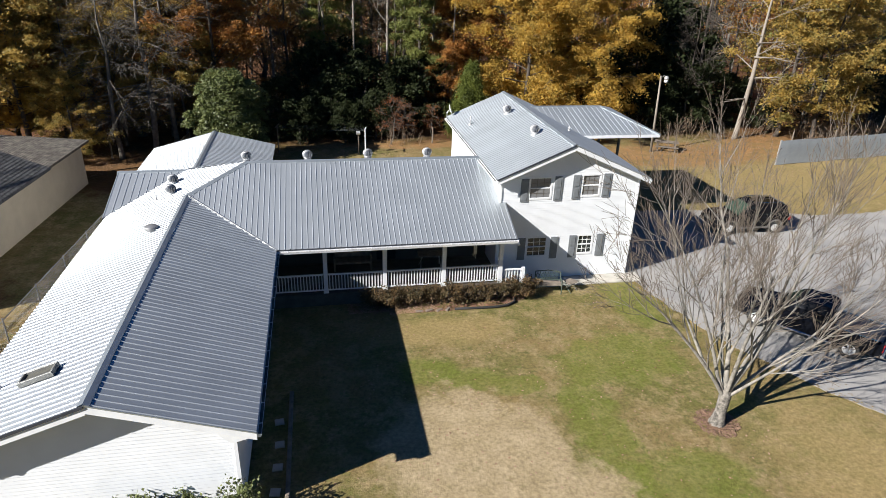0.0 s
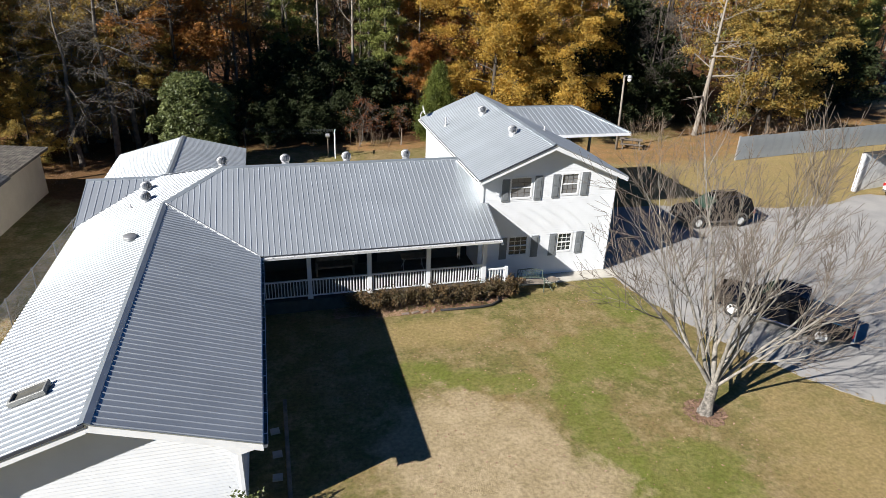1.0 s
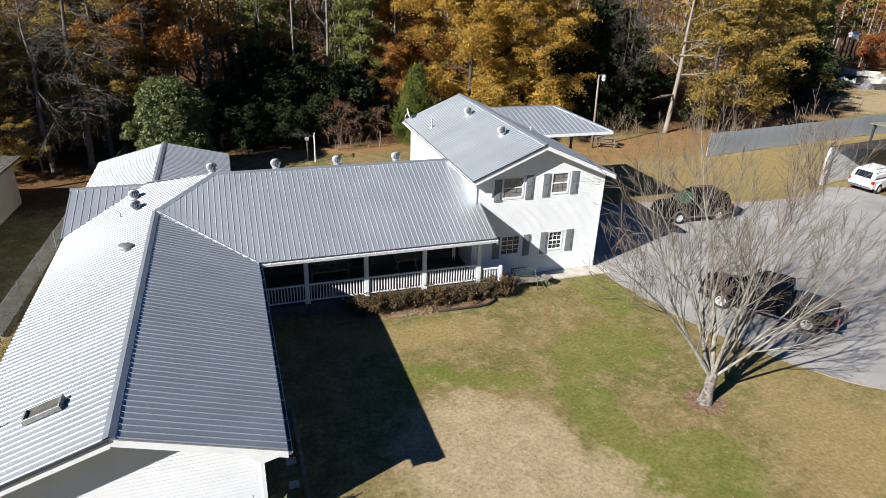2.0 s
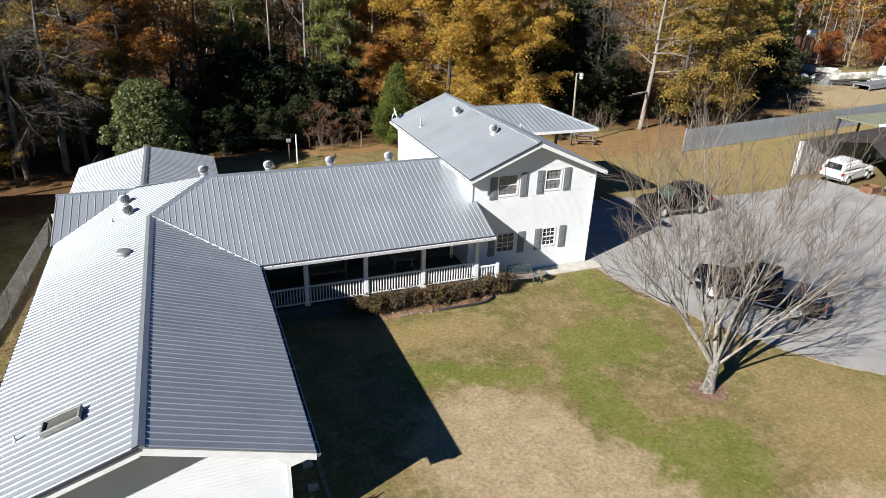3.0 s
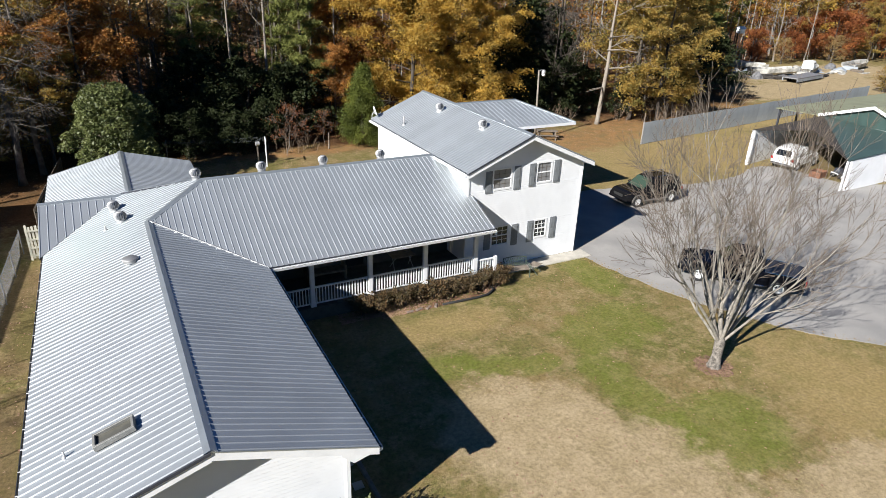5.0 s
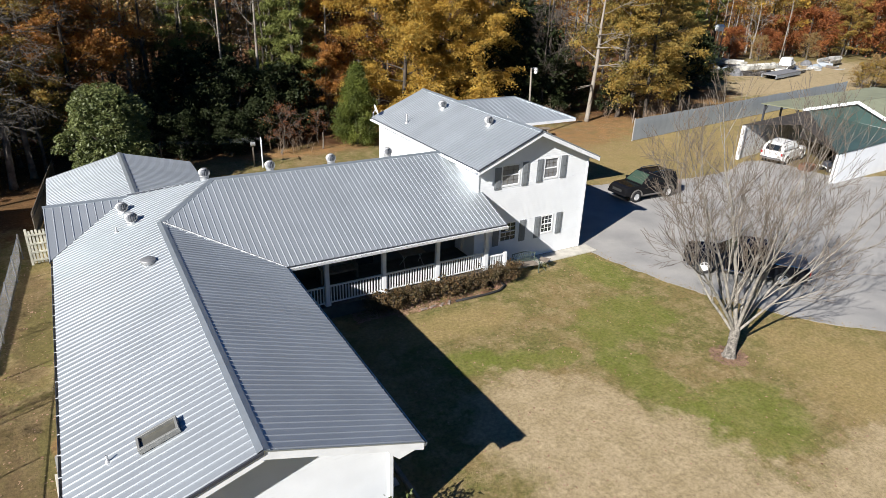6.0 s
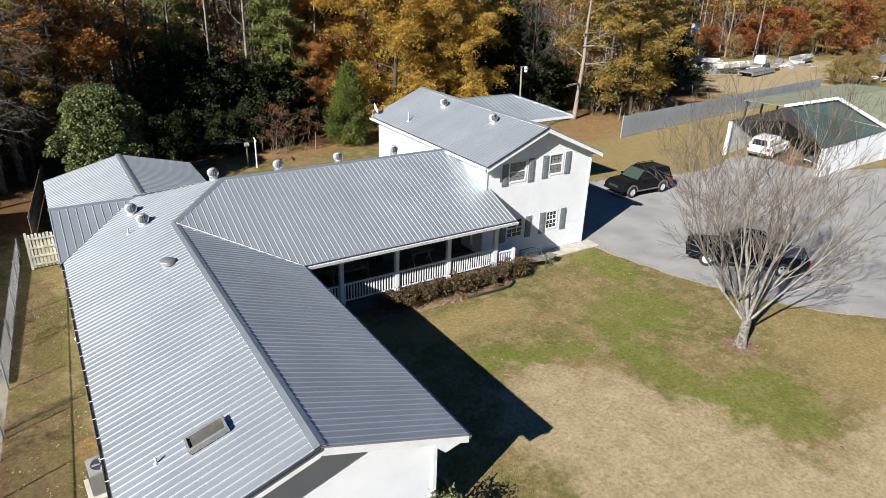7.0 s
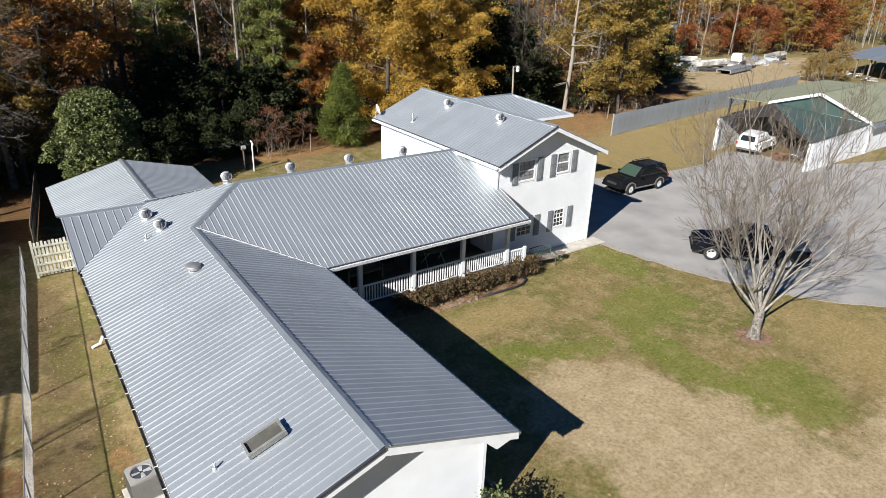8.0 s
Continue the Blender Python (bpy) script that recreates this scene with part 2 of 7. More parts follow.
def roof_slope(parent, poly, plane, axis, rib=0.2286, material=None, start=None):
    """A ribbed metal slope over a plan polygon; axis: the plan axis across which the ribs stand in a row."""
    material = material or METAL
    if area(poly) < 0:
        poly = poly[::-1]
    zf = lambda p: plane[0] * p[0] + plane[1] * p[1] + plane[2]
    base = Build()
    base.solid([(p[0], p[1], zf(p) - 0.09) for p in poly], [(p[0], p[1], zf(p) - 0.012) for p in poly])
    deck = part("roof_slope", base, DARKTRIM, parent)
    lo, hi = min(p[axis] for p in poly), max(p[axis] for p in poly)
    count = round(0.915 / rib)
    width = rib * count
    s = lo if start is None else start
    while s < hi - 0.02:
        strip = clip(poly, axis, s + 0.002, min(s + width, hi) - 0.002)
        if len(strip) >= 3 and abs(area(strip)) > 0.01:
            part("roof_panel", ribbed_sheet(strip, zf, axis, [s + rib * k + 0.036 for k in range(count)]), material, deck)
        s += width
    return deck


def ridge_cap(parent, p, q, n1, n2, wide=0.14):
    """A bent metal cap along p-q; n1, n2: downhill unit steps (x, y, dz) to either side."""
    b = Build()
    p, q = Vector(p), Vector(q)
    a, c = Vector(n1) * wide, Vector(n2) * wide
    up = Vector((0, 0, 0.045))
    lo = Vector((0, 0, 0.03))
    b.face([p + up, q + up, q + a + lo, p + a + lo])
    b.face([q + up, p + up, p + c + lo, q + c + lo])
    dn = Vector((0, 0, -0.028))
    b.face([p + a + lo, q + a + lo, q + a + lo + dn, p + a + lo + dn])
    b.face([q + c + lo, p + c + lo, p + c + lo + dn, q + c + lo + dn])
    return part("ridge_cap", b, CAP, parent, "grey metal ridge cap")


def spans_minus(lo, hi, cuts):
    res = [(lo, hi)]
    for a, c in cuts:
        nxt = []
        for s, e in res:
            if c <= s or a >= e:
                nxt.append((s, e))
            else:
                if a > s:
                    nxt.append((s, a))
                if c < e:
                    nxt.append((c, e))
        res = nxt
    return res


def lap_wall(parent, origin, along, out, length, top, holes=(), course=0.115, thick=0.16, z0=0.15, material=None, name="wall"):
    """A clapboard wall. along, out: plan unit vectors; top(u): its height at u; holes: (u0, u1, z0, z1)."""
    material = material or SIDING
    o, e, w = Vector((*origin, 0)), Vector((*along, 0)), Vector((*out, 0))
    b = Build()
    us = sorted({0.0, length, *[h[0] for h in holes], *[h[1] for h in holes], *[length * i / 40 for i in range(41)]})
    P = lambda u, z, d: o + e * u + w * d + Vector((0, 0, z))
    zmax = max(top(u) for u in us)
    levels = []
    z = z0
    while z < zmax:
        levels.append(z)
        z += course
    levels = sorted({*levels, *[h[2] for h in holes], *[h[3] for h in holes]})
    for i, za in enumerate(levels):
        zb = levels[i + 1] if i + 1 < len(levels) else zmax
        cuts = [(h[0], h[1]) for h in holes if h[2] < (za + zb) / 2 < h[3]]
        for s, t in spans_minus(0, length, cuts):
            inside = [u for u in us if s <= u <= t]
            run = []
            for u in inside:
                if top(u) > za + 0.004:
                    run.append(u)
            if len(run) < 2:
                continue
            gs = [run[0], run[-1]] if all(top(u) >= zb for u in run) else run
            for ua, ub in zip(gs[:-1], gs[1:]):
                ta, tb = min(zb, top(ua)), min(zb, top(ub))
                b.face([P(ua, za, 0.013), P(ub, za, 0.013), P(ub, tb, 0.005), P(ua, ta, 0.005)])
                b.face([P(ua, za, 0.005), P(ub, za, 0.005), P(ub, za, 0.013), P(ua, za, 0.013)])
    # inner skin and edges of the openings
    zs = sorted({z0, *[h[2] for h in holes], *[h[3] for h in holes]})
    for ua, ub in zip(us[:-1], us[1:]):
        um = (ua + ub) / 2
        for s, t in spans_minus(z0, 99, [(h[2], h[3]) for h in holes if h[0] < um < h[1]]):
            b.face([P(ub, s, -thick), P(ua, s, -thick), P(ua, min(t, top(ua)), -thick), P(ub, min(t, top(ub)), -thick)])
    for u0, u1, h0, h1 in holes:
        for q in ([(u0, h0), (u0, h1)], [(u0, h1), (u1, h1)], [(u1, h1), (u1, h0)], [(u1, h0), (u0, h0)]):
            b.face([P(*q[0], 0.01), P(*q[1], 0.01), P(*q[1], -thick), P(*q[0], -thick)])
    for u in (0, length):
        b.face([P(u, z0, 0.018), P(u, top(u), 0.004), P(u, top(u), -thick), P(u, z0, -thick)])
    return part(name, b.weld(), material, parent)


# ---- ground ----
def ground_material():
    m = bpy.data.materials.new("lawn_and_leaf_litter")
    m.use_nodes = True
    n, l = m.node_tree.nodes, m.node_tree.links
    b = n["Principled BSDF"]
    b.inputs["Roughness"].default_value = 0.95
    b.inputs["Specular IOR Level"].default_value = 0.1
    co = n.new("ShaderNodeTexCoord").outputs["Object"]

    def nz(scale, detail=4, off=0.0, rough=0.6):
        q = n.new("ShaderNodeTexNoise")
        q.inputs["Scale"].default_value = scale
        q.inputs["Detail"].default_value = detail
        q.inputs["Roughness"].default_value = rough
        mp = n.new("ShaderNodeMapping")
        mp.inputs["Location"].default_value = (off, off * 0.7, 0)
        l.new(co, mp.inputs["Vector"])
        l.new(mp.outputs[0], q.inputs["Vector"])
        return q.outputs["Fac"]

    def rng(v, a, c, lo=0.0, hi=1.0):
        q = n.new("ShaderNodeMapRange")
        for k, x in zip(("From Min", "From Max", "To Min", "To Max"), (a, c, lo, hi)):
            q.inputs[k].default_value = x
        l.new(v, q.inputs["Value"])
        return q.outputs[0]

    def mth(op, a, c):
        q = n.new("ShaderNodeMath")
        q.operation = op
        for i, x in enumerate((a, c)):
            if isinstance(x, (int, float)):
                q.inputs[i].default_value = x
            else:
                l.new(x, q.inputs[i])
        return q.outputs[0]

    def mixc(f, a, c):
        q = n.new("ShaderNodeMix")
        q.data_type = "RGBA"
        l.new(f, q.inputs["Factor"])
        for k, x in (("A", a), ("B", c)):
            if isinstance(x, tuple):
                q.inputs[k].default_value = (*x, 1)
            else:
                l.new(x, q.inputs[k])
        return q.outputs["Result"]

    sep = n.new("ShaderNodeSeparateXYZ")
    l.new(co, sep.inputs[0])
    x, y = sep.outputs[0], sep.outputs[1]

    def spot(cx, cy, rx, ry, soft=0.3, wob=0.9):
        """An uneven patch round (cx, cy)."""
        dx = mth("DIVIDE", mth("SUBTRACT", x, cx), rx)
        dy = mth("DIVIDE", mth("SUBTRACT", y, cy), ry)
        d = mth("ADD", mth("MULTIPLY", dx, dx), mth("MULTIPLY", dy, dy))
        d = mth("ADD", d, mth("MULTIPLY", mth("SUBTRACT", nz(0.75, 7, cx, 0.72), 0.5), wob * 4))
        return rng(d, 1 + soft, 1 - soft)

    grass = mixc(rng(nz(0.3, 5, 3, 0.65), 0.4, 0.6), (0.21, 0.152, 0.068), (0.135, 0.124, 0.04))
    grass = mixc(rng(nz(1.1, 6, 9, 0.75), 0.46, 0.62), grass, (0.27, 0.205, 0.105))
    grass = mixc(rng(nz(2.6, 6, 31, 0.75), 0.52, 0.66, 0.0, 0.7), grass, (0.1, 0.115, 0.03))
    grass = mixc(rng(nz(9.0, 4, 41, 0.7), 0.6, 0.72, 0.0, 0.6), grass, (0.085, 0.06, 0.032))
    green = (0.122, 0.152, 0.022)
    for q in SPOTS_GREEN:
        grass = mixc(mth("MULTIPLY", spot(*q), 0.52), grass, green)
    tan = mixc(rng(nz(1.2, 5, 5, 0.7), 0.35, 0.7), (0.4, 0.312, 0.192), (0.285, 0.22, 0.122))
    for q in SPOTS_STRAW:
        grass = mixc(mth("MULTIPLY", spot(*q), 0.7), grass, (0.29, 0.215, 0.095))
    tan = mixc(rng(nz(1.9, 6, 51, 0.75), 0.58, 0.7, 0.0, 0.6), tan, (0.16, 0.14, 0.055))
    tan = mixc(rng(nz(8.0, 4, 61, 0.7), 0.62, 0.72, 0.0, 0.5), tan, (0.15, 0.1, 0.06))
    for q in SPOTS_TAN:
        grass = mixc(mth("MULTIPLY", spot(*q), 0.92), grass, tan)
    litter = mixc(rng(nz(0.8, 6, 11, 0.75), 0.35, 0.65), (0.15, 0.07, 0.03), (0.075, 0.04, 0.02))
    far_east = mth("MULTIPLY", mth("MAXIMUM", mth("SUBTRACT", x, 58.0), 0.0), 0.55)
    wood = rng(mth("ADD", mth("SUBTRACT", mth("SUBTRACT", y, mth("MULTIPLY", x, 0.05)), far_east), mth("MULTIPLY", nz(0.25, 4, 2), 8)), 52, 56)
    col = mixc(wood, grass, litter)
    red = mixc(rng(nz(1.0, 5, 21), 0.35, 0.65), (0.31, 0.165, 0.07), (0.19, 0.125, 0.055))
    for q in SPOTS_LITTER_SHADE:
        col = mixc(mth("MULTIPLY", spot(*q), 0.85), col, litter)
    for q in SPOTS_BROWN:
        col = mixc(mth("MULTIPLY", spot(*q), 0.6), col, (0.125, 0.085, 0.045))
    for q in SPOTS_SOIL:
        col = mixc(mth("MULTIPLY", spot(*q), 0.8), col, red)
    tex = rng(nz(38, 4, 1, 0.7), 0.25, 0.75, 0.8, 1.2)
    tex = mth("MULTIPLY", tex, rng(nz(7, 5, 17, 0.7), 0.3, 0.7, 0.66, 1.34))
    fin = n.new("ShaderNodeVectorMath")
    fin.operation = "SCALE"
    l.new(col, fin.inputs[0])
    l.new(tex, fin.inputs["Scale"])
    l.new(fin.outputs[0], b.inputs["Base Color"])
    bp = n.new("ShaderNodeBump")
    bp.inputs["Strength"].default_value = 0.7
    bp.inputs["Distance"].default_value = 0.05
    l.new(nz(22, 5, 4, 0.7), bp.inputs["Height"])
    l.new(bp.outputs[0], b.inputs["Normal"])
    return m


SPOTS_GREEN = [(-8.9, 20.5, 0.4, 2.2), (-9.3, 28.0, 0.6, 2.5), (4.9, 18.7, 1.0, 0.9), (6.5, 17.9, 1.2, 0.7), (8.1, 17.3, 1.0, 0.6), (10.2, 14.8, 1.1, 2.6), (15.2, 22.6, 1.1, 2.2), (11.8, 11.4, 2.2, 1.9), (12.8, 18.5, 2.6, 1.8)]
SPOTS_TAN = [(5.6, 14.2, 2.9, 3.0), (6.4, 10.8, 3.6, 4.0), (8.0, 7.0, 3.2, 3.2), (13.8, 7.0, 4.2, 2.2), (85.0, 57.0, 22.0, 6.0), (100.0, 68.0, 22.0, 7.0)]
SPOTS_STRAW = [(38.0, 38.0, 16.0, 7.0, 0.7, 0.6), (62.0, 45.0, 14.0, 3.0, 0.7, 0.6), (6.0, 21.4, 3.0, 1.0, 0.6, 0.8), (18.0, 11.0, 3.0, 4.0, 0.7, 0.8)]
# leaf litter; the second and last spots also paint in tree shade
SPOTS_LITTER_SHADE = [(-12.5, 47.0, 9.0, 7.0), (-14.0, 15.0, 3.2, 12.0), (46.0, 50.5, 9.0, 2.6), (60.0, 57.0, 10.0, 4.5)]
SPOTS_BROWN = [(-10.6, 17.0, 0.8, 7.0), (-9.2, 19.0, 1.0, 5.0), (-9.6, 29.5, 0.9, 5.0), (47.0, 30.6, 5.2, 3.4)]
SPOTS_SOIL = [ (-8.7, 20.6, 0.3, 0.7), (31.0, 45.6, 9.0, 3.4), (43.0, 48.2, 7.0, 2.6), (56.0, 51.5, 9.0, 3.2), (9.0, 50.0, 6.0, 1.2)]
g = Build()
nx, ny = 60, 60
xs = [-400 + 1300 * i / nx for i in range(nx + 1)]
ys = [-300 + 1300 * i / ny for i in range(ny + 1)]
for xa, xb in zip(xs[:-1], xs[1:]):
    for ya, yb in zip(ys[:-1], ys[1:]):
        g.face([(xa, ya, 0), (xb, ya, 0), (xb, yb, 0), (xa, yb, 0)])
tagged(part("ground", g, ground_material()), "autumn lawn with bare tan patches and leaf litter", "ground", kind="structure")


def smooth_outline(pts, steps=6):
    """A closed Catmull-Rom curve through plan points."""
    res = []
    n = len(pts)
    for i in range(n):
        p0, p1, p2, p3 = (Vector(pts[(i + k) % n]) for k in (-1, 0, 1, 2))
        for s in range(steps):
            t = s / steps
            res.append(0.5 * ((2 * p1) + (p2 - p0) * t + (2 * p0 - 5 * p1 + 4 * p2 - p3) * t * t + (3 * p1 - p0 - 3 * p2 + p3) * t ** 3))
    return res


drive = [(16.35, 24.9), (16.8, 22.2), (17.6, 19.2), (19.3, 15.8), (21.3, 13.2), (26, 9.5), (34, 6), (60, 4), (62, 22), (51, 24.5), (44, 27.2), (43, 31.6), (41, 33), (37, 31.8), (32.5, 31.7), (29.5, 32.5), (23, 33.5), (16.6, 33.0)]
ring = [Vector((p.x + 0.16 * noise.noise((p.x * 1.3, p.y * 1.3, 0)), p.y + 0.16 * noise.noise((p.x * 1.7, p.y * 1.7, 5)))) for p in smooth_outline(drive, 16)]
d = Build()
d.solid([(p.x, p.y, -0.05) for p in ring], [(p.x, p.y, 0.012) for p in ring])
tagged(part("driveway", d, ASPHALT), "pale grey asphalt driveway with worn edges", "driveway", kind="structure")

# ---- house ----
house = thing("house", "white siding house with grey ribbed metal roof", "house")
W_S, M_S, T_S = 0.342, 0.396, 0.43
LWX, LWZ = -4.43, 4.54            # ridge of the front wing
MY, MZ = 28.6, 5.36               # ridge of the middle wing
TX, TZ = 12.55, 6.9               # ridge of the two-storey block
LY0, EX, WX = 12.27, -0.61, -8.25
west = (W_S, 0, LWZ - W_S * LWX)
east = (-W_S, 0, LWZ + W_S * LWX)
south = (0, M_S, MZ - M_S * MY)
north = (0, -M_S, MZ + M_S * MY)
roof_slope(house, [(LWX, LY0), (EX, LY0), (EX, 23.25), (LWX, 26.53)], east, 1)
roof_slope(house, [(WX, LY0), (LWX, LY0), (LWX, 26.53), (-2.03, MY), (-5.22, 31.0), (WX, 27.7)], west, 1)
roof_slope(house, [(LWX, 26.53), (EX, 23.25), (9.62, 23.25), (9.62, 25.42), (9.33, 25.42), (9.33, MY), (-2.03, MY)], south, 0, 0.2286, start=-4.43)
roof_slope(house, [(-2.03, MY), (9.33, MY), (9.33, 33.95), (-1.4, 33.95), (-5.2, 31.35)], north, 0, 0.305)
roof_slope(house, [(-8.38, 27.6), (-5.22, 31.0), (-8.38, 31.0)], (0, 0.314, 4.27 - 0.314 * 31.0), 0, 0.305)
roof_slope(house, [(-8.38, 31.0), (-4.85, 31.0), (-8.38, 34.1)], (0, -0.314, 4.27 + 0.314 * 31.0), 0)
roof_slope(house, [(-4.85, 31.0), (-4.85, 38.6), (-8.4, 38.6), (-8.4, 34.1)], (0.27, 0, 4.25 + 0.27 * 4.85), 1)
roof_slope(house, [(-4.85, 31.4), (-1.36, 33.6), (-1.36, 38.6), (-4.85, 38.6)], (-0.25, 0, 4.25 - 0.25 * 4.85), 1)
TW, TE, TY0, TY1 = 9.03, 16.5, 24.95, 36.9
roof_slope(house, [(TW, TY0), (TX, TY0), (TX, TY1), (TW, TY1)], (T_S, 0, TZ - T_S * TX), 1)
roof_slope(house, [(TX, TY0), (TE, TY0), (TE, TY1), (TX, TY1)], (-T_S, 0, TZ + T_S * TX), 1)
dn = lambda x, y, s: Vector((x, y, -s)) / math.hypot(x, y)
ridge_cap(house, (LWX, LY0 - 0.02, LWZ), (LWX, 26.6, LWZ), dn(1, 0, W_S), dn(-1, 0, W_S))
ridge_cap(house, (-2.1, MY, MZ), (9.33, MY, MZ), dn(0, 1, M_S), dn(0, -1, M_S))
ridge_cap(house, (LWX, 26.53, LWZ), (-2.03, MY, MZ), (-0.8, 0.5, -0.27), (0.65, -0.75, -0.3))
ridge_cap(house, (-8.4, 31.0, 4.27), (-4.85, 31.0, 4.27), dn(0, 1, 0.314), dn(0, -1, 0.314))
ridge_cap(house, (-4.85, 31.0, 4.26), (-4.85, 38.62, 4.26), dn(1, 0, 0.25), dn(-1, 0, 0.27))
ridge_cap(house, (TX, TY0 - 0.02, TZ), (TX, TY1 + 0.02, TZ), dn(1, 0, T_S), dn(-1, 0, T_S))

b = Build()
v0, v1 = Vector((LWX + 0.08, 26.47, LWZ + 0.0)), Vector((EX, 23.25, LWZ - W_S * (EX - LWX)))
side, lift = Vector((0.66, 0.75, 0)) * 0.022, Vector((0, 0, 0.036))
b.solid([v0 - side, v1 - side, v1 + side, v0 + side], [v0 - side + lift, v1 - side + lift, v1 + side + lift, v0 + side + lift])
part("valley_flashing", b, GALV, house, "bright folded metal valley flashing")


def rake(parent, p, q, drop=0.2, thick=0.03, material=None, name="fascia"):
    """A board that hangs from the roof's edge p-q."""
    p, q = Vector(p), Vector(q)
    side = Vector((q.y - p.y, p.x - q.x, 0)).normalized() * thick
    b = Build()
    low = Vector((0, 0, -drop))
    b.solid([p + low, q + low, q + low + side, p + low + side], [p, q, q + side, p + side])
    return part(name, b, material or WHITE, parent)


def soffit(parent, ring, thick=0.02):
    b = Build()
    b.solid([(x, y, z - thick) for x, y, z in ring], ring)
    return part("soffit", b, WHITE, parent)


def gutter(parent, p, q, out, material=None, hanger=None):
    """An open trough along p-q with brackets; out: plan direction away from the wall."""
    p, q, o = Vector(p) - Vector((0, 0, 0.055)), Vector(q) - Vector((0, 0, 0.055)), Vector((*out, 0))
    prof = [(0.0, 0.0), (0.0, -0.11), (0.09, -0.11), (0.12, -0.01)]
    inner = [(0.112, -0.01), (0.084, -0.103), (0.006, -0.103), (0.006, 0.0)]
    b = Build()
    loop = prof + inner
    P = lambda e, d: e + o * d[0] + Vector((0, 0, d[1]))
    for a, c in zip(loop, loop[1:] + loop[:1]):
        b.face([P(p, a), P(q, a), P(q, c), P(p, c)])
    for e in (p, q):
        b.face([P(e, a) for a in prof])
    tray = part("gutter", b, material or WHITE, parent, "dark metal roof gutter" if material else "white metal roof gutter")
    # dark strip stands for leaf litter and the trough's own shade
    d = Build()
    d.face([P(p, (0.006, -0.05)), P(q, (0.006, -0.05)), P(q, (0.1, -0.05)), P(p, (0.1, -0.05))])
    part("wet_leaf_fill", d, GREYBARK, tray)
    n = max(2, int((q - p).length / 0.8))
    t, dz = (q - p).normalized() * 0.012, Vector((0, 0, -0.012))
    b = Build()
    b.solid([dz - t, dz + t, dz + t + o * 0.12, dz - t + o * 0.12], [-t, t, t + o * 0.12, o * 0.12 - t])
    me = b.mesh("hanger", WHITE)
    for i in range(n):
        h = new("hanger", me)
        h.parent = tray
        h.matrix_basis = Matrix.Translation(p.lerp(q, (i + 0.5) / n))
    return tray


zE = LWZ - W_S * (EX - LWX) - 0.02
gutter(house, (EX, LY0 + 0.03, zE), (EX, 23.2, zE), (1, 0))
gutter(house, (WX + 0.03, LY0 + 0.03, zE - 0.04), (WX + 0.03, 27.7, zE - 0.04), (-1, 0), DARKTRIM)
zM = MZ - M_S * (MY - 23.25) - 0.02
gutter(house, (EX, 23.25, zM), (9.65, 23.25, zM), (0, -1))
zT = TZ - T_S * (TX - TW) - 0.02
gutter(house, (TW, TY0 + 0.1, zT), (TW, TY1, zT), (-1, 0))
gutter(house, (TE, TY0 + 0.1, TZ - T_S * (TE - TX) - 0.02), (TE, TY1, TZ - T_S * (TE - TX) - 0.02), (1, 0))
for x0, x1, za, zb, y in ((WX, LWX, zE, LWZ - 0.03, LY0), (LWX, EX, LWZ - 0.03, zE, LY0), (TW, TX, zT, TZ - 0.03, TY0), (TX, TE, TZ - 0.03, TZ - T_S * (TE - TX) - 0.02, TY0)):
    rake(house, (x0, y + 0.02, za - (0.06 if zb > za else 0.02)), (x1, y + 0.02, zb - (0.06 if zb > za else 0.02)))
    if zb > za:
        rake(house, (x0, y - 0.015, za + 0.03), (x1, y - 0.015, zb + 0.03), 0.08, 0.03, DARKTRIM, "drip_edge")
    else:
        rake(house, (x0, y - 0.006, za + 0.032), (x1, y - 0.006, zb + 0.032), 0.035, 0.02, CAP, "drip_edge")

# front wing walls
LWX0, LWX1, LWY = -7.6, -1.25, 12.81
gable_top = lambda mid, ztop, s, x0: (lambda u: ztop - s * abs(x0 + u - mid) - 0.12)
lap_wall(house, (LWX0, LWY), (1, 0), (0, -1), LWX1 - LWX0, gable_top(LWX, LWZ, W_S, LWX0))
lap_wall(house, (LWX1, LWY), (0, 1), (1, 0), 28.4 - LWY, lambda u: 3.3)
lap_wall(house, (LWX0, 28.4), (0, -1), (-1, 0), 28.4 - LWY, lambda u: 3.3)
lap_wall(house, (-7.9, 38.2), (0, -1), (-1, 0), 9.8, lambda u: 3.3 + (max(0, 1 - abs(u - 7.2) / 3.2) * 0.85 if u > 4 else 0))
lap_wall(house, (-1.7, 33.8), (0, 1), (1, 0), 4.4, lambda u: 3.2)
lap_wall(house, (-1.7, 38.2), (-1, 0), (0, 1), 6.2, lambda u: 4.1 - 0.26 * abs(u - 3.15))
lap_wall(house, (9.35, 33.5), (-1, 0), (0, 1), 11.0, lambda u: 3.2)
soffit(house, [(LWX1, LY0 + 0.06, zE - 0.1), (EX, LY0 + 0.06, zE - 0.1), (EX, 23.2, zE - 0.1), (LWX1, 23.2, zE - 0.1)])
soffit(house, [(WX, LY0 + 0.06, zE - 0.1), (LWX0, LY0 + 0.06, zE - 0.1), (LWX0, 27.7, zE - 0.1), (WX, 27.7, zE - 0.1)])
rake(house, (EX, LY0 + 0.05, zE - 0.02), (EX, 23.2, zE - 0.02), 0.12, 0.02)
rake(house, (WX + 0.02, LY0 + 0.05, zE - 0.02), (WX + 0.02, 27.6, zE - 0.02), 0.12, 0.02)
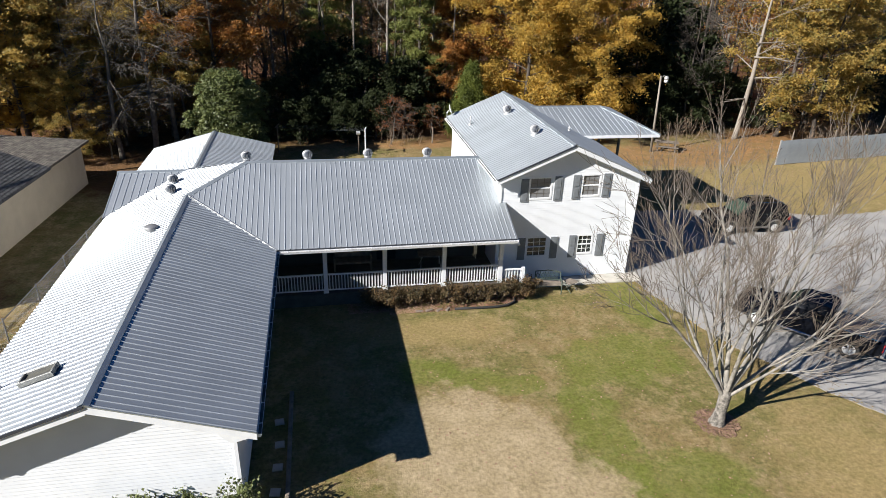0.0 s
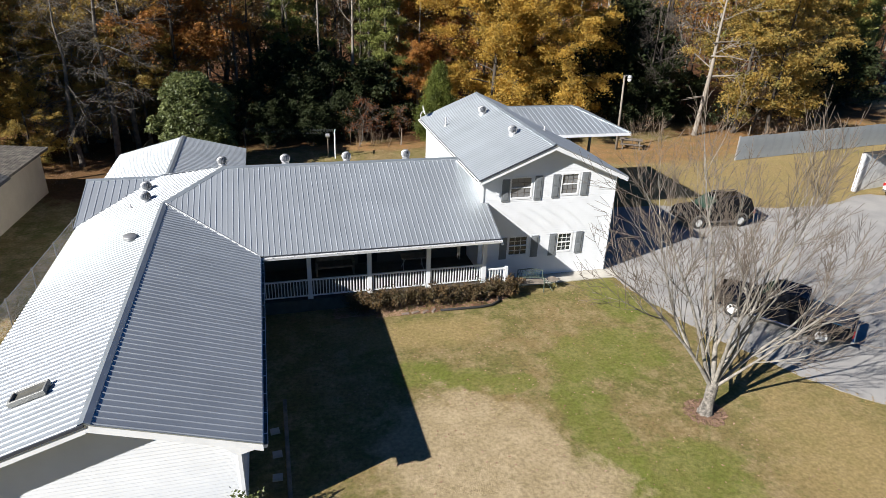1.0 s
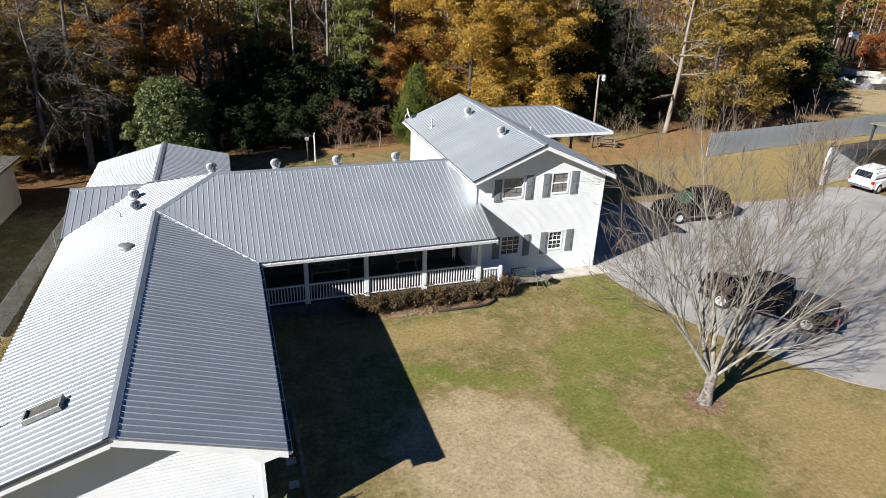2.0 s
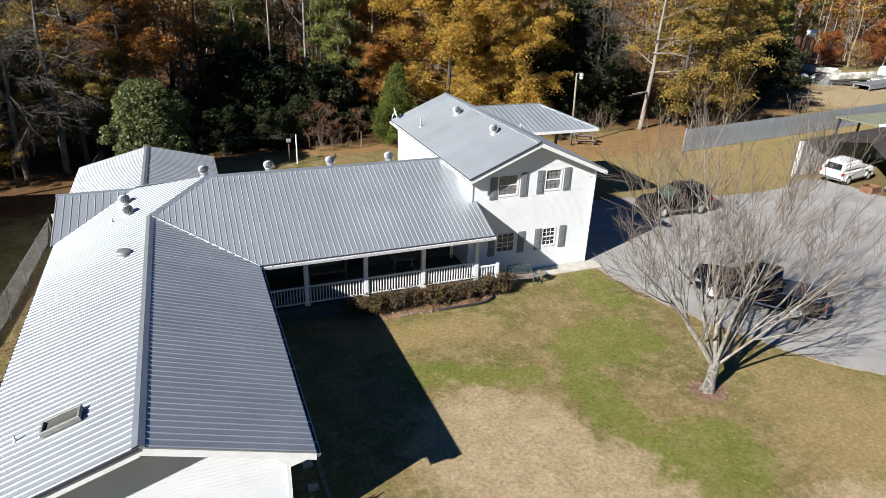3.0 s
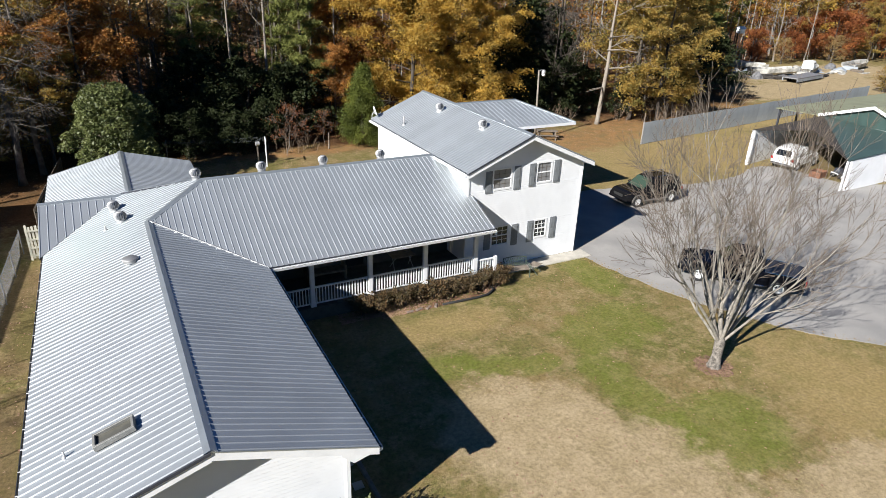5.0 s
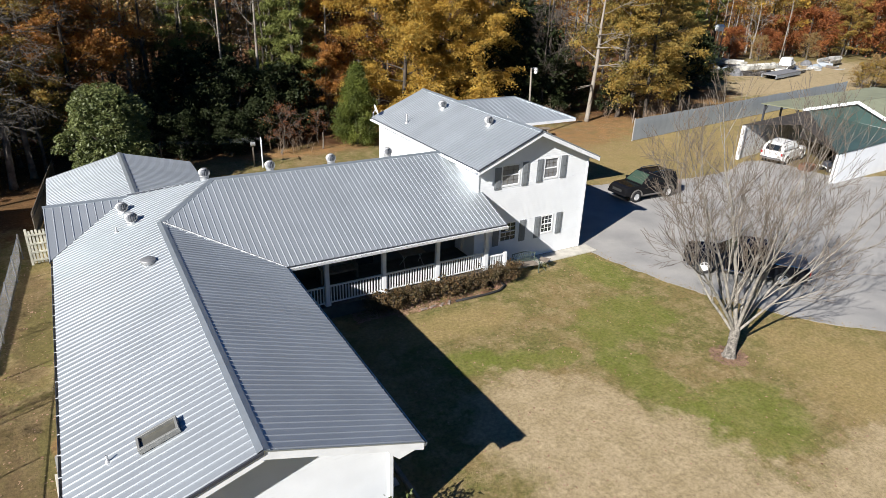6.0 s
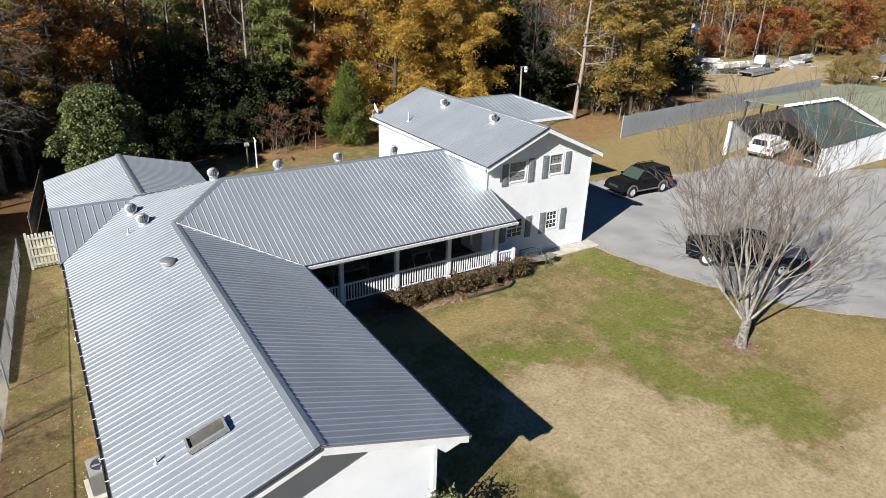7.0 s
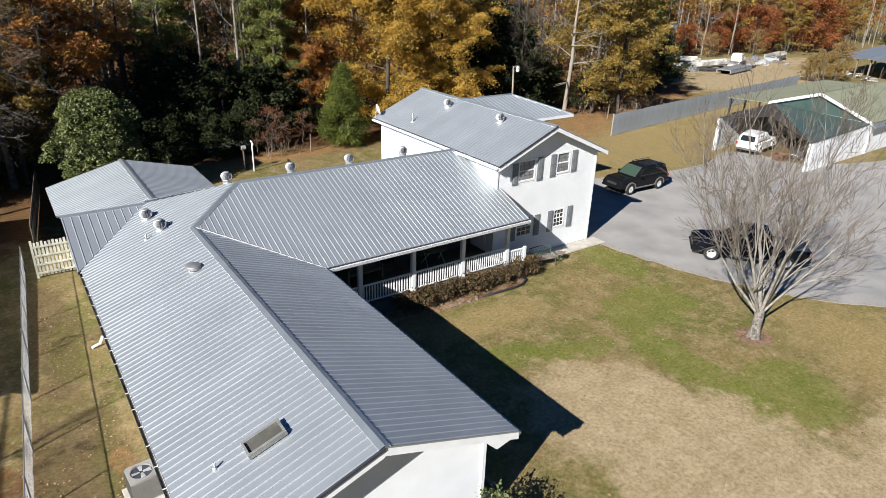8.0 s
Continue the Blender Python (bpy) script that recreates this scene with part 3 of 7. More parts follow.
# boxed eave returns at the gable's feet
for xa, xb in ((LWX1 - 0.3, EX), (WX, LWX0 + 0.3)):
    b = Build()
    inner, outer = (xa, xb) if xb == EX else (xb, xa)
    low = {inner: zE - 0.16 + 0.34 * abs(inner - outer) * 0.5, outer: zE - 0.14}
    high = {inner: zE + W_S * abs(inner - outer) - 0.08, outer: zE}
    mid = LWX1 if xb == EX else LWX0
    box = [(xa, low[xa]), (mid, zE - 0.3), (xb, low[xb]), (xb, high[xb]), (xa, high[xa])]
    b.f.append((0, 1, 2, 3, 4))
    b.f.append((9, 8, 7, 6, 5))
    b.v.extend((x, LY0 + 0.05, z) for x, z in box)
    b.v.extend((x, LWY + 0.02, z) for x, z in box)
    b.f.extend((k, 5 + k, 5 + (k + 1) % 5, (k + 1) % 5) for k in range(5))
    b.mi.extend([0] * 7)
    part("eave_return", b, WHITE, house)

# two-storey block
TX0, TX1, TYF, TYB = 9.36, 16.15, 25.45, 36.5
CURTAINED = glass_mat("curtained_glass", (0.2, 0.203, 0.207))
wins = [(10.72, 11.80, 4.22, 5.25), (13.28, 14.20, 4.28, 5.32), (10.85, 11.85, 1.25, 2.25), (13.42, 14.2, 1.28, 2.25)]
holes = [(a - TX0, b - TX0, c, e) for a, b, c, e in wins]
lap_wall(house, (TX0, TYF), (1, 0), (0, -1), TX1 - TX0, gable_top(TX, TZ, T_S, TX0), holes, z0=0.06)
lap_wall(house, (TX0, TYB), (0, -1), (-1, 0), TYB - TYF, lambda u: zT + 0.05, z0=0.06)
lap_wall(house, (TX1, TYF), (0, 1), (1, 0), TYB - TYF, lambda u: TZ - T_S * (TX1 - TX) - 0.08, z0=0.06)
lap_wall(house, (TX1, TYB), (-1, 0), (0, 1), TX1 - TX0, lambda u: TZ - T_S * abs(TX1 - u - TX) - 0.12, z0=0.06)
for x, y in ((TX0, TYF), (TX1, TYF), (TX1, TYB), (LWX1, LWY), (LWX0, LWY)):
    b = Build()
    b.box(x - 0.05, x + 0.05, y - 0.05, y + 0.05, 0.06, (zE - 0.12) if x < 0 else (zT if x < 12 else 5.2), 0, 0.008)
    part("corner_trim", b, WHITE, house)
soffit(house, [(TW, TY0 + 0.06, zT - 0.1), (TX0, TY0 + 0.06, zT - 0.1), (TX0, TY1, zT - 0.1), (TW, TY1, zT - 0.1)])
soffit(house, [(TX1, TY0 + 0.06, 5.1), (TE, TY0 + 0.06, 5.1), (TE, TY1, 5.1), (TX1, TY1, 5.1)])


def window_unit(x0, x1, z0, z1, cols, rows, y, bar=0.01, glass=None):
    """A sash window set into the front wall, with panes between muntins."""
    w = part("window", frame_build(x0, x1, z0, z1, y), WHITE, house, "white sash window with divided panes")
    dx, zm = (x1 - x0 - 0.1), (z0 + z1) / 2
    for k, (a, c) in enumerate(((z0 + 0.05, zm - 0.02), (zm + 0.02, z1 - 0.05))):
        yy = y + 0.012 + 0.025 * k
        b = Build()
        for i in range(1, cols):
            xx = x0 + 0.05 + dx * i / cols
            b.box(xx - bar, xx + bar, yy - 0.012, yy, a, c)
        for j in range(1, rows):
            zz = a + (c - a) * j / rows
            b.box(x0 + 0.05, x1 - 0.05, yy - 0.013, yy - 0.001, zz - bar, zz + bar)
        part("muntin_grid", b, WHITE if bar > 0.01 else GREYBARK, w)
        for i in range(cols):
            for j in range(rows):
                b = Build()
                b.box(x0 + 0.05 + dx * i / cols, x0 + 0.05 + dx * (i + 1) / cols, yy + 0.001, yy + 0.006, a + (c - a) * j / rows, a + (c - a) * (j + 1) / rows)
                part("pane", b, glass or GLASS, w)


def frame_build(x0, x1, z0, z1, y):
    b = Build()
    b.box(x0 - 0.03, x0 + 0.05, y - 0.022, y + 0.1, z0 - 0.05, z1 + 0.05, 0, 0.006)
    b.box(x1 - 0.05, x1 + 0.03, y - 0.022, y + 0.1, z0 - 0.05, z1 + 0.05, 0, 0.006)
    b.box(x0 + 0.05, x1 - 0.05, y - 0.022, y + 0.1, z1 - 0.04, z1 + 0.05, 0, 0.006)
    b.box(x0 + 0.05, x1 - 0.05, y - 0.03, y + 0.1, z0 - 0.05, z0 + 0.05, 0, 0.006)
    zm = (z0 + z1) / 2
    b.box(x0 + 0.05, x1 - 0.05, y - 0.008, y + 0.1, zm - 0.025, zm + 0.025)
    return b


for i, (a, b_, c, e) in enumerate(wins):
    window_unit(a, b_, c, e, 3, 2, TYF, 0.006 if i < 2 else 0.012, CURTAINED if i < 2 else GLASS)


def shutter(x, z0, z1, w=0.37):
    """A raised-panel shutter on the front wall."""
    y = TYF - 0.02
    b = Build()
    b.box(x, x + w, y - 0.03, y, z0, z1, 0, 0.005)
    for a, c in ((z0 + 0.08, (z0 + z1) / 2 - 0.05), ((z0 + z1) / 2 + 0.05, z1 - 0.08)):
        b.box(x + 0.07, x + w - 0.07, y - 0.045, y - 0.028, a, c, 0, 0.012)
    part("shutter", b, SHUTTER, house, "dark grey panelled window shutter")


for x, z0, z1 in ((10.3, 4.1, 5.2), (11.92, 4.1, 5.3), (12.82, 4.15, 5.33), (14.32, 4.2, 5.37), (10.4, 1.1, 2.25), (12.03, 1.1, 2.25), (12.98, 1.1, 2.28), (14.4, 1.12, 2.3)):
    shutter(x, z0, z1)

# porch: deck, back wall, posts, railing
PY, PZ = 24.25, 0.6
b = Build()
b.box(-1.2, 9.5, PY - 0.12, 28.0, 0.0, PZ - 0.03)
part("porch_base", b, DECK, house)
k = 0
yb = PY - 0.15
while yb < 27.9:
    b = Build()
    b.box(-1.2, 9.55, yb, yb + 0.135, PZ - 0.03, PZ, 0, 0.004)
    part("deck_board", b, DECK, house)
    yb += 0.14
porch_holes = [(2.2, 3.5, 1.4, 2.6), (5.0, 5.95, 0.62, 2.65), (8.0, 9.2, 1.4, 2.6)]
# back wall takes the shade-dark porch colour
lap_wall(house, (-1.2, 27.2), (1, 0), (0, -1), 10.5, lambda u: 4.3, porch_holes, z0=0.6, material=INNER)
for u0, u1, z0, z1 in porch_holes:
    b = Build()
    b.box(-1.2 + u0, -1.2 + u1, 27.28, 27.3, z0, z1)
    part("porch_pane", b, GLASS, house)
b = Build()
b.box(-0.6, 9.4, 23.7, 27.2, 2.98, 3.02)
part("porch_ceiling", b, WHITE, house)
b = Build()
b.box(-0.9, 9.55, PY - 0.07, PY + 0.07, 2.78, 3.0, 0, 0.006)
part("porch_beam", b, WHITE, house)


def post(x, y, z0, z1, w=0.09):
    b = Build()
    b.box(x - w, x + w, y - w, y + w, z0, z1, 0, 0.01)
    b.box(x - w - 0.025, x + w + 0.025, y - w - 0.025, y + w + 0.025, z0, z0 + 0.14, 0, 0.01)
    b.box(x - w - 0.02, x + w + 0.02, y - w - 0.02, y + w + 0.02, z1 - 0.1, z1, 0, 0.01)
    part("porch_post", b, WHITE, house)


POSTS = [1.3, 3.9, 6.58, 9.23]
for x in POSTS:
    post(x, PY, PZ, 2.78)


def railing(p, q, n, z=PZ, h=0.92):
    """Rails with balusters from p to q in plan."""
    p, q = Vector((*p, 0)), Vector((*q, 0))
    e = (q - p).normalized()
    s = Vector((-e.y, e.x, 0))
    def bar(z0, z1, w):
        b = Build()
        b.solid([p - s * w + Vector((0, 0, z0)), q - s * w + Vector((0, 0, z0)), q + s * w + Vector((0, 0, z0)), p + s * w + Vector((0, 0, z0))],
                [p - s * w + Vector((0, 0, z1)), q - s * w + Vector((0, 0, z1)), q + s * w + Vector((0, 0, z1)), p + s * w + Vector((0, 0, z1))])
        return b
    top = part("railing", bar(z + h - 0.06, z + h, 0.04), WHITE, house, "white wooden porch railing")
    part("bottom_rail", bar(z + 0.1, z + 0.15, 0.025), WHITE, top)
    bb = Build()
    bb.box(-0.019, 0.019, -0.019, 0.019, z + 0.15, z + h - 0.06)
    me = bb.mesh("baluster", WHITE)
    for i in range(n):
        c = p.lerp(q, (i + 0.5) / n)
        o = new("baluster", me)
        o.parent = top
        o.matrix_basis = Matrix.LocRotScale((c.x, c.y, 0), Euler((0, 0, math.atan2(e.y, e.x))), None)


for a, c in zip([-1.0] + POSTS[:-1], POSTS):
    railing((a + 0.1, PY), (c - 0.1, PY), max(3, round((c - a - 0.2) / 0.132)))
b = Build()
b.box(9.13, 9.33, PY - 0.1, PY + 0.1, PZ, 1.75, 0, 0.012)
part("newel_post", b, WHITE, house)
railing((9.35, PY), (10.3, PY - 0.05), 7, PZ - 0.25)
b = Build()
b.box(10.28, 10.42, PY - 0.12, PY + 0.02, 0, 1.35, 0, 0.012)
part("newel_post", b, WHITE, house)

b = Build()
b.box(9.6, 16.75, 24.55, 25.43, -0.05, 0.06, 0, 0.012)
tagged(part("walkway", b, CONCRETE), "pale concrete walkway slab along the house", "walkway", kind="structure")

# ---- trees ----
def leaf_arrays(centres, size, rng, up=0.35, stretch=1.0):
    """Diamond-shaped leaves round the given centres, turned at random with a lean to the sky."""
    n = len(centres)
    nrm = rng.normal(size=(n, 3))
    nrm /= np.linalg.norm(nrm, axis=1)[:, None]
    nrm[:, 2] = np.abs(nrm[:, 2]) + up
    nrm /= np.linalg.norm(nrm, axis=1)[:, None]
    t = rng.normal(size=(n, 3))
    u = np.cross(nrm, t)
    u /= np.linalg.norm(u, axis=1)[:, None] + 1e-9
    w = np.cross(nrm, u)
    s = size * rng.uniform(0.55, 1.25, size=(n, 1))
    a = centres + u * s * stretch
    c = centres - u * s * stretch
    b = centres + w * s * 0.62 + nrm * s * 0.2
    d = centres - w * s * 0.62 + nrm * s * 0.2
    return np.stack([a, b, c, d], axis=1).reshape(-1, 3)


def quads_mesh(name, verts, material):
    me = bpy.data.meshes.new(name)
    n = len(verts) // 4
    me.vertices.add(4 * n)
    me.vertices.foreach_set("co", verts.astype(np.float32).ravel())
    me.loops.add(4 * n)
    me.loops.foreach_set("vertex_index", np.arange(4 * n, dtype=np.int32))
    me.polygons.add(n)
    me.polygons.foreach_set("loop_start", np.arange(0, 4 * n, 4, dtype=np.int32))
    me.polygons.foreach_set("loop_total", np.full(n, 4, dtype=np.int32))
    me.materials.append(material)
    me.update(calc_edges=True)
    return me


def leaf_tris(centres, size, rng, up=0.35, stretch=1.0, width=0.62):
    """Three-cornered leaves or needles, for crowns far off."""
    n = len(centres)
    nrm = rng.normal(size=(n, 3))
    nrm /= np.linalg.norm(nrm, axis=1)[:, None]
    nrm[:, 2] = np.abs(nrm[:, 2]) + up
    nrm /= np.linalg.norm(nrm, axis=1)[:, None]
    u = np.cross(nrm, rng.normal(size=(n, 3)))
    u /= np.linalg.norm(u, axis=1)[:, None] + 1e-9
    w = np.cross(nrm, u)
    s = size * rng.uniform(0.6, 1.3, size=(n, 1))
    return np.stack([centres + u * s * stretch, centres - u * s * stretch * 0.6 + w * s * width, centres - u * s * stretch * 0.6 - w * s * width], axis=1).reshape(-1, 3)


def leaf_mesh(name, verts, material):
    me = bpy.data.meshes.new(name)
    n = len(verts) // 3
    me.vertices.add(3 * n)
    me.vertices.foreach_set("co", verts.astype(np.float32).ravel())
    me.loops.add(3 * n)
    me.loops.foreach_set("vertex_index", np.arange(3 * n, dtype=np.int32))
    me.polygons.add(n)
    me.polygons.foreach_set("loop_start", np.arange(0, 3 * n, 3, dtype=np.int32))
    me.polygons.foreach_set("loop_total", np.full(n, 3, dtype=np.int32))
    me.materials.append(material)
    me.update(calc_edges=True)
    return me


def bough(b, p, d, length, r, rnd, level, tips, split=(3, 4), wander=0.22, lift=0.0, sides=6, shrink=0.62, low=0.35, spread=0.9, taper=0.45, minr=0.006, segs=4):
    """A limb that wanders, tapers and splits; tips gathers where twigs end."""
    pts, rad = [p.copy()], [r]
    q, e = p.copy(), d.normalized()
    for s in range(segs):
        e = (e + Vector((rnd.uniform(-1, 1), rnd.uniform(-1, 1), rnd.uniform(-1, 1) + lift)) * wander).normalized()
        q = q + e * (length / segs)
        pts.append(q.copy())
        rad.append(max(minr, r * (1 - (1 - taper) * (s + 1) / segs)))
    b.tube(pts, rad, sides, 1 if level <= 1 else 0, cap=False)
    if level <= 0:
        tips.append((pts[-1], e))
        tips.append((pts[len(pts) // 2], e))
        return
    n = rnd.randint(*split)
    for i in range(n):
        f = low + (1 - low) * (i + rnd.random()) / n
        k = min(segs - 1, int(f * segs))
        at = pts[k].lerp(pts[k + 1], f * segs - k)
        side = e.orthogonal().normalized()
        side.rotate(Matrix.Rotation(rnd.uniform(0, 6.283), 3, e))
        way = (e + side * spread * rnd.uniform(0.6, 1.2)).normalized()
        bough(b, at, way, length * shrink * rnd.uniform(0.75, 1.15), max(minr, rad[k] * 0.6), rnd, level - 1, tips, split, wander, lift, max(3, sides - 1), shrink, low, spread, taper, minr, max(2, segs - 1))
    bough(b, pts[-1], e, length * shrink, max(minr, rad[-1]), rnd, level - 1, tips, split, wander, lift, max(3, sides - 1), shrink, low, spread, taper, minr, max(2, segs - 1))


def leafy_tree(name, label, seed, height, clear, spread, leaf, bark, per_tip=14, size=0.2, cloud=0.6, lean=(0, 0), limbs=9, radius=0.2, levels=2, gap=0.1):
    """A broadleaf tree: trunk with limbs, and a crown of separate leaves gathered at the twigs."""
    rnd, rng = random.Random(seed), np.random.default_rng(seed)
    b, tips = Build(), []
    top = Vector((lean[0], lean[1], height))
    pts = [Vector((0, 0, -0.1)) + (top * f) + Vector((rnd.uniform(-1, 1), rnd.uniform(-1, 1), 0)) * 0.25 * (0 < f) for f in (0, 0.04, 0.2, 0.4, 0.6, 0.8, 1.0)]
    b.tube(pts, [radius * 1.5, radius * 1.1, radius, radius * 0.8, radius * 0.6, radius * 0.35, 0.03], 8)
    for i in range(limbs):
        f = clear + (0.97 - clear) * (i + rnd.random() * 0.8) / limbs
        k = min(5, max(0, sum(1 for g in (0.04, 0.2, 0.4, 0.6, 0.8) if f > g)))
        at = Vector((0, 0, -0.1)) + top * f
        a = i * 2.4 + rnd.uniform(-0.4, 0.4)
        reach = spread * (0.45 + 0.75 * math.sin(math.pi * min(1, 0.25 + 0.75 * (f - clear) / (1 - clear)))) * rnd.uniform(0.75, 1.15)
        bough(b, at, Vector((math.cos(a), math.sin(a), rnd.uniform(0.1, 0.7))), reach * 0.62, radius * 0.4 * (1.1 - f), rnd, levels, tips, (2, 3), 0.2, 0.12, 5, 0.6, 0.3, 0.9, 0.5, 0.012)
    ob = thing(name, label, "tree", group="woodland trees")
    part("trunk", b, bark, ob, smooth=True)
    c = np.array([tuple(t[0]) for t in tips])
    cnt = rng.poisson(per_tip * rng.uniform(0.3, 1.7, len(c))) * (rng.random(len(c)) > gap)
    cen = np.repeat(c, cnt, axis=0)
    wide = np.repeat(rng.uniform(0.6, 1.35, len(c)), cnt)[:, None]
    off = rng.normal(size=cen.shape) * np.array([cloud, cloud, cloud * 0.36]) * wide
    off[:, 2] -= 0.45 * (off[:, 0] ** 2 + off[:, 1] ** 2)
    cen = cen + off
    cen = cen[cen[:, 2] > 0.4]
    o = new("crown", leaf_mesh("crown", leaf_tris(cen, size, rng, 0.3), leaf))
    o.parent = ob
    return ob


def conifer(name, label, seed, height, width, leaf, base=0.3, n=7000, size=0.17, power=0.85, bark=None, column=False):
    """A dense cone of sprays on whorled branches."""
    rnd, rng = random.Random(seed), np.random.default_rng(seed)
    b = Build()
    b.tube([(0, 0, -0.1), (0.05, 0, height * 0.5), (0, 0.05, height * 0.97)], [height * 0.02 + 0.05, height * 0.012 + 0.03, 0.02], 7)
    cen = []
    whorls = int(height * 4.5)
    for i in range(whorls):
        z = base + (height - base) * (i + 0.5) / whorls
        reach = width * (1 - ((z - base) / (height - base)) ** 1.25) ** power + 0.12
        for k in range(8):
            a = rnd.uniform(0, 6.283)
            L = reach * rnd.uniform(0.65, 1.12)
            end = Vector((math.cos(a) * L, math.sin(a) * L, z + L * rnd.uniform(0.05, 0.45)))
            b.tube([(0, 0, z), end * 0.98 + Vector((0, 0, z * 0.02))], [0.02, 0.006], 3, cap=False)
            m = max(4, int(n / whorls / 8))
            f = np.sqrt(rng.uniform(0.12, 1.0, m))
            pts = np.outer(f, np.array([end.x, end.y, end.z - z])) + np.array([0, 0, z])
            cen.append(pts + rng.normal(size=pts.shape) * (0.1 + 0.1 * width / 2))
    cen = np.concatenate(cen)
    ob = thing(name, label, "tree", group="woodland trees")
    part("trunk", b, bark or DARKBARK, ob, smooth=True)
    o = new("crown", leaf_mesh("crown", leaf_tris(cen, size, rng, 0.1, 1.7, 0.42), leaf))
    o.parent = ob
    return ob


def pine(name, label, seed, height, clear=0.45, n=26, size=0.26):
    """A tall pine: bare pole below, tufted boughs above."""
    rnd, rng = random.Random(seed), np.random.default_rng(seed)
    b, cen = Build(), []
    bend = Vector((rnd.uniform(-0.5, 0.5), rnd.uniform(-0.5, 0.5), 0))
    b.tube([(0, 0, -0.1), bend * 0.5 + Vector((0, 0, height * 0.5)), bend + Vector((0, 0, height))], [0.22, 0.16, 0.03], 8)
    for i in range(n):
        f = clear + (1 - clear) * (i + 0.5) / n
        a = i * 2.4 + rnd.uniform(-0.5, 0.5)
        L = 2.6 * (1.15 - f) / (1.15 - clear) * rnd.uniform(0.6, 1.2) + 0.4
        p = bend * f + Vector((0, 0, height * f))
        q = p + Vector((math.cos(a) * L, math.sin(a) * L, rnd.uniform(-0.1, 0.5)))
        b.tube([p, q], [0.04, 0.012], 4, cap=False)
        for k in range(7):
            g = 0.35 + 0.65 * rnd.random()
            c = np.array(p.lerp(q, g))
            cen.append(c + rng.normal(size=(105, 3)) * np.array([0.36, 0.36, 0.2]))
    ob = thing(name, label, "tree", group="woodland trees")
    part("trunk", b, DARKBARK, ob, smooth=True)
    o = new("crown", leaf_mesh("crown", leaf_tris(np.concatenate(cen), size, rng, 0.3, 1.2, 0.14), PINE))
    o.parent = ob
    return ob


def at(x, y, rz=0.0, s=1.0, sz=None):
    return Matrix.LocRotScale((x, y, 0), Euler((0, 0, rz)), (s, s, sz or s))


def plant(ob, spots):
    """Sets a tree at the first spot and copies of it at the rest."""
    rnd = random.Random(len(ob.name) + len(spots))
    ms = [at(x, y, rnd.uniform(0, 6.28), s * rnd.uniform(0.95, 1.05), s * rnd.uniform(0.95, 1.1)) for x, y, s in spots]
    for m in ms[1:]:
        copy_thing(ob, m)
    ob.matrix_basis = ms[0]


# edge of the wood: golden trees behind the tall block and by the neighbour
plant(leafy_tree("golden_tree", "broad autumn tree with golden yellow leaves", 11, 16, 0.03, 5.0, GOLD, DARKBARK, 215, 0.1, 0.42, limbs=24, gap=0.22), [(19.4, 53.0, 0.95), (24.8, 52.6, 0.92)])
plant(leafy_tree("golden_tree", "autumn tree with golden and orange leaves", 23, 15, 0.04, 4.6, GOLD, DARKBARK, 215, 0.1, 0.42, limbs=23, gap=0.22), [(22.0, 54.2, 1.02), (-21.0, 51.0, 0.8)])
plant(leafy_tree("ochre_tree", "autumn tree with thinning ochre and green leaves", 31, 15, 0.16, 4.6, OCHRE, DARKBARK, 85, 0.125, 0.38, limbs=17, gap=0.36), [(43.2, 50.4, 0.95), (45.8, 48.9, 0.9), (56, 60, 0.95), (50.0, 55.0, 0.9), (-24.5, 49, 1.0), (127, 75, 0.75), (93.4, 50.6, 0.27), (95.6, 49.6, 0.3), (91.6, 51.6, 0.24), (140, 71, 0.8), (116, 84, 1.0), (13.5, 64, 1.1), (63, 63, 1.0), (-20.5, 52, 0.9), (-16.0, 49.5, 0.62), (-12.5, 58, 0.95), (-14.5, 54.5, 0.85), (-17.5, 57, 1.0), (-9.5, 62, 1.0), (-15.6, 46.6, 0.42), (-10.4, 53.8, 0.85), (-8.8, 51.2, 0.58), (-13.4, 51.0, 0.66), (-19.0, 48.2, 0.8), (-22.6, 46.8, 0.9)])
plant(leafy_tree("rust_tree", "oak with rust brown autumn leaves", 41, 16, 0.3, 4.2, RUST, DARKBARK, 115, 0.12, 0.38, limbs=16, gap=0.32), [(-6.4, 52.4, 0.9), (12.6, 55.5, 0.45), (15.6, 58.0, 0.75), (-13.2, 62, 1.0), (16.6, 66, 1.0), (-29.5, 56, 1.0), (1.0, 70, 1.0), (-8.6, 55.5, 0.85), (-14.8, 55.5, 0.85), (-18.0, 52.5, 0.7)])
plant(leafy_tree("red_tree", "small maple with red and orange autumn leaves", 47, 9, 0.05, 4.0, RED, DARKBARK, 34, 0.17, 0.55, limbs=14), [(121, 79, 1.0), (134, 74, 1.15), (111, 80, 0.6), (146, 76, 1.3), (101, 81, 0.6), (128, 84, 1.4), (115, 82, 0.9), (140, 80, 1.4)])
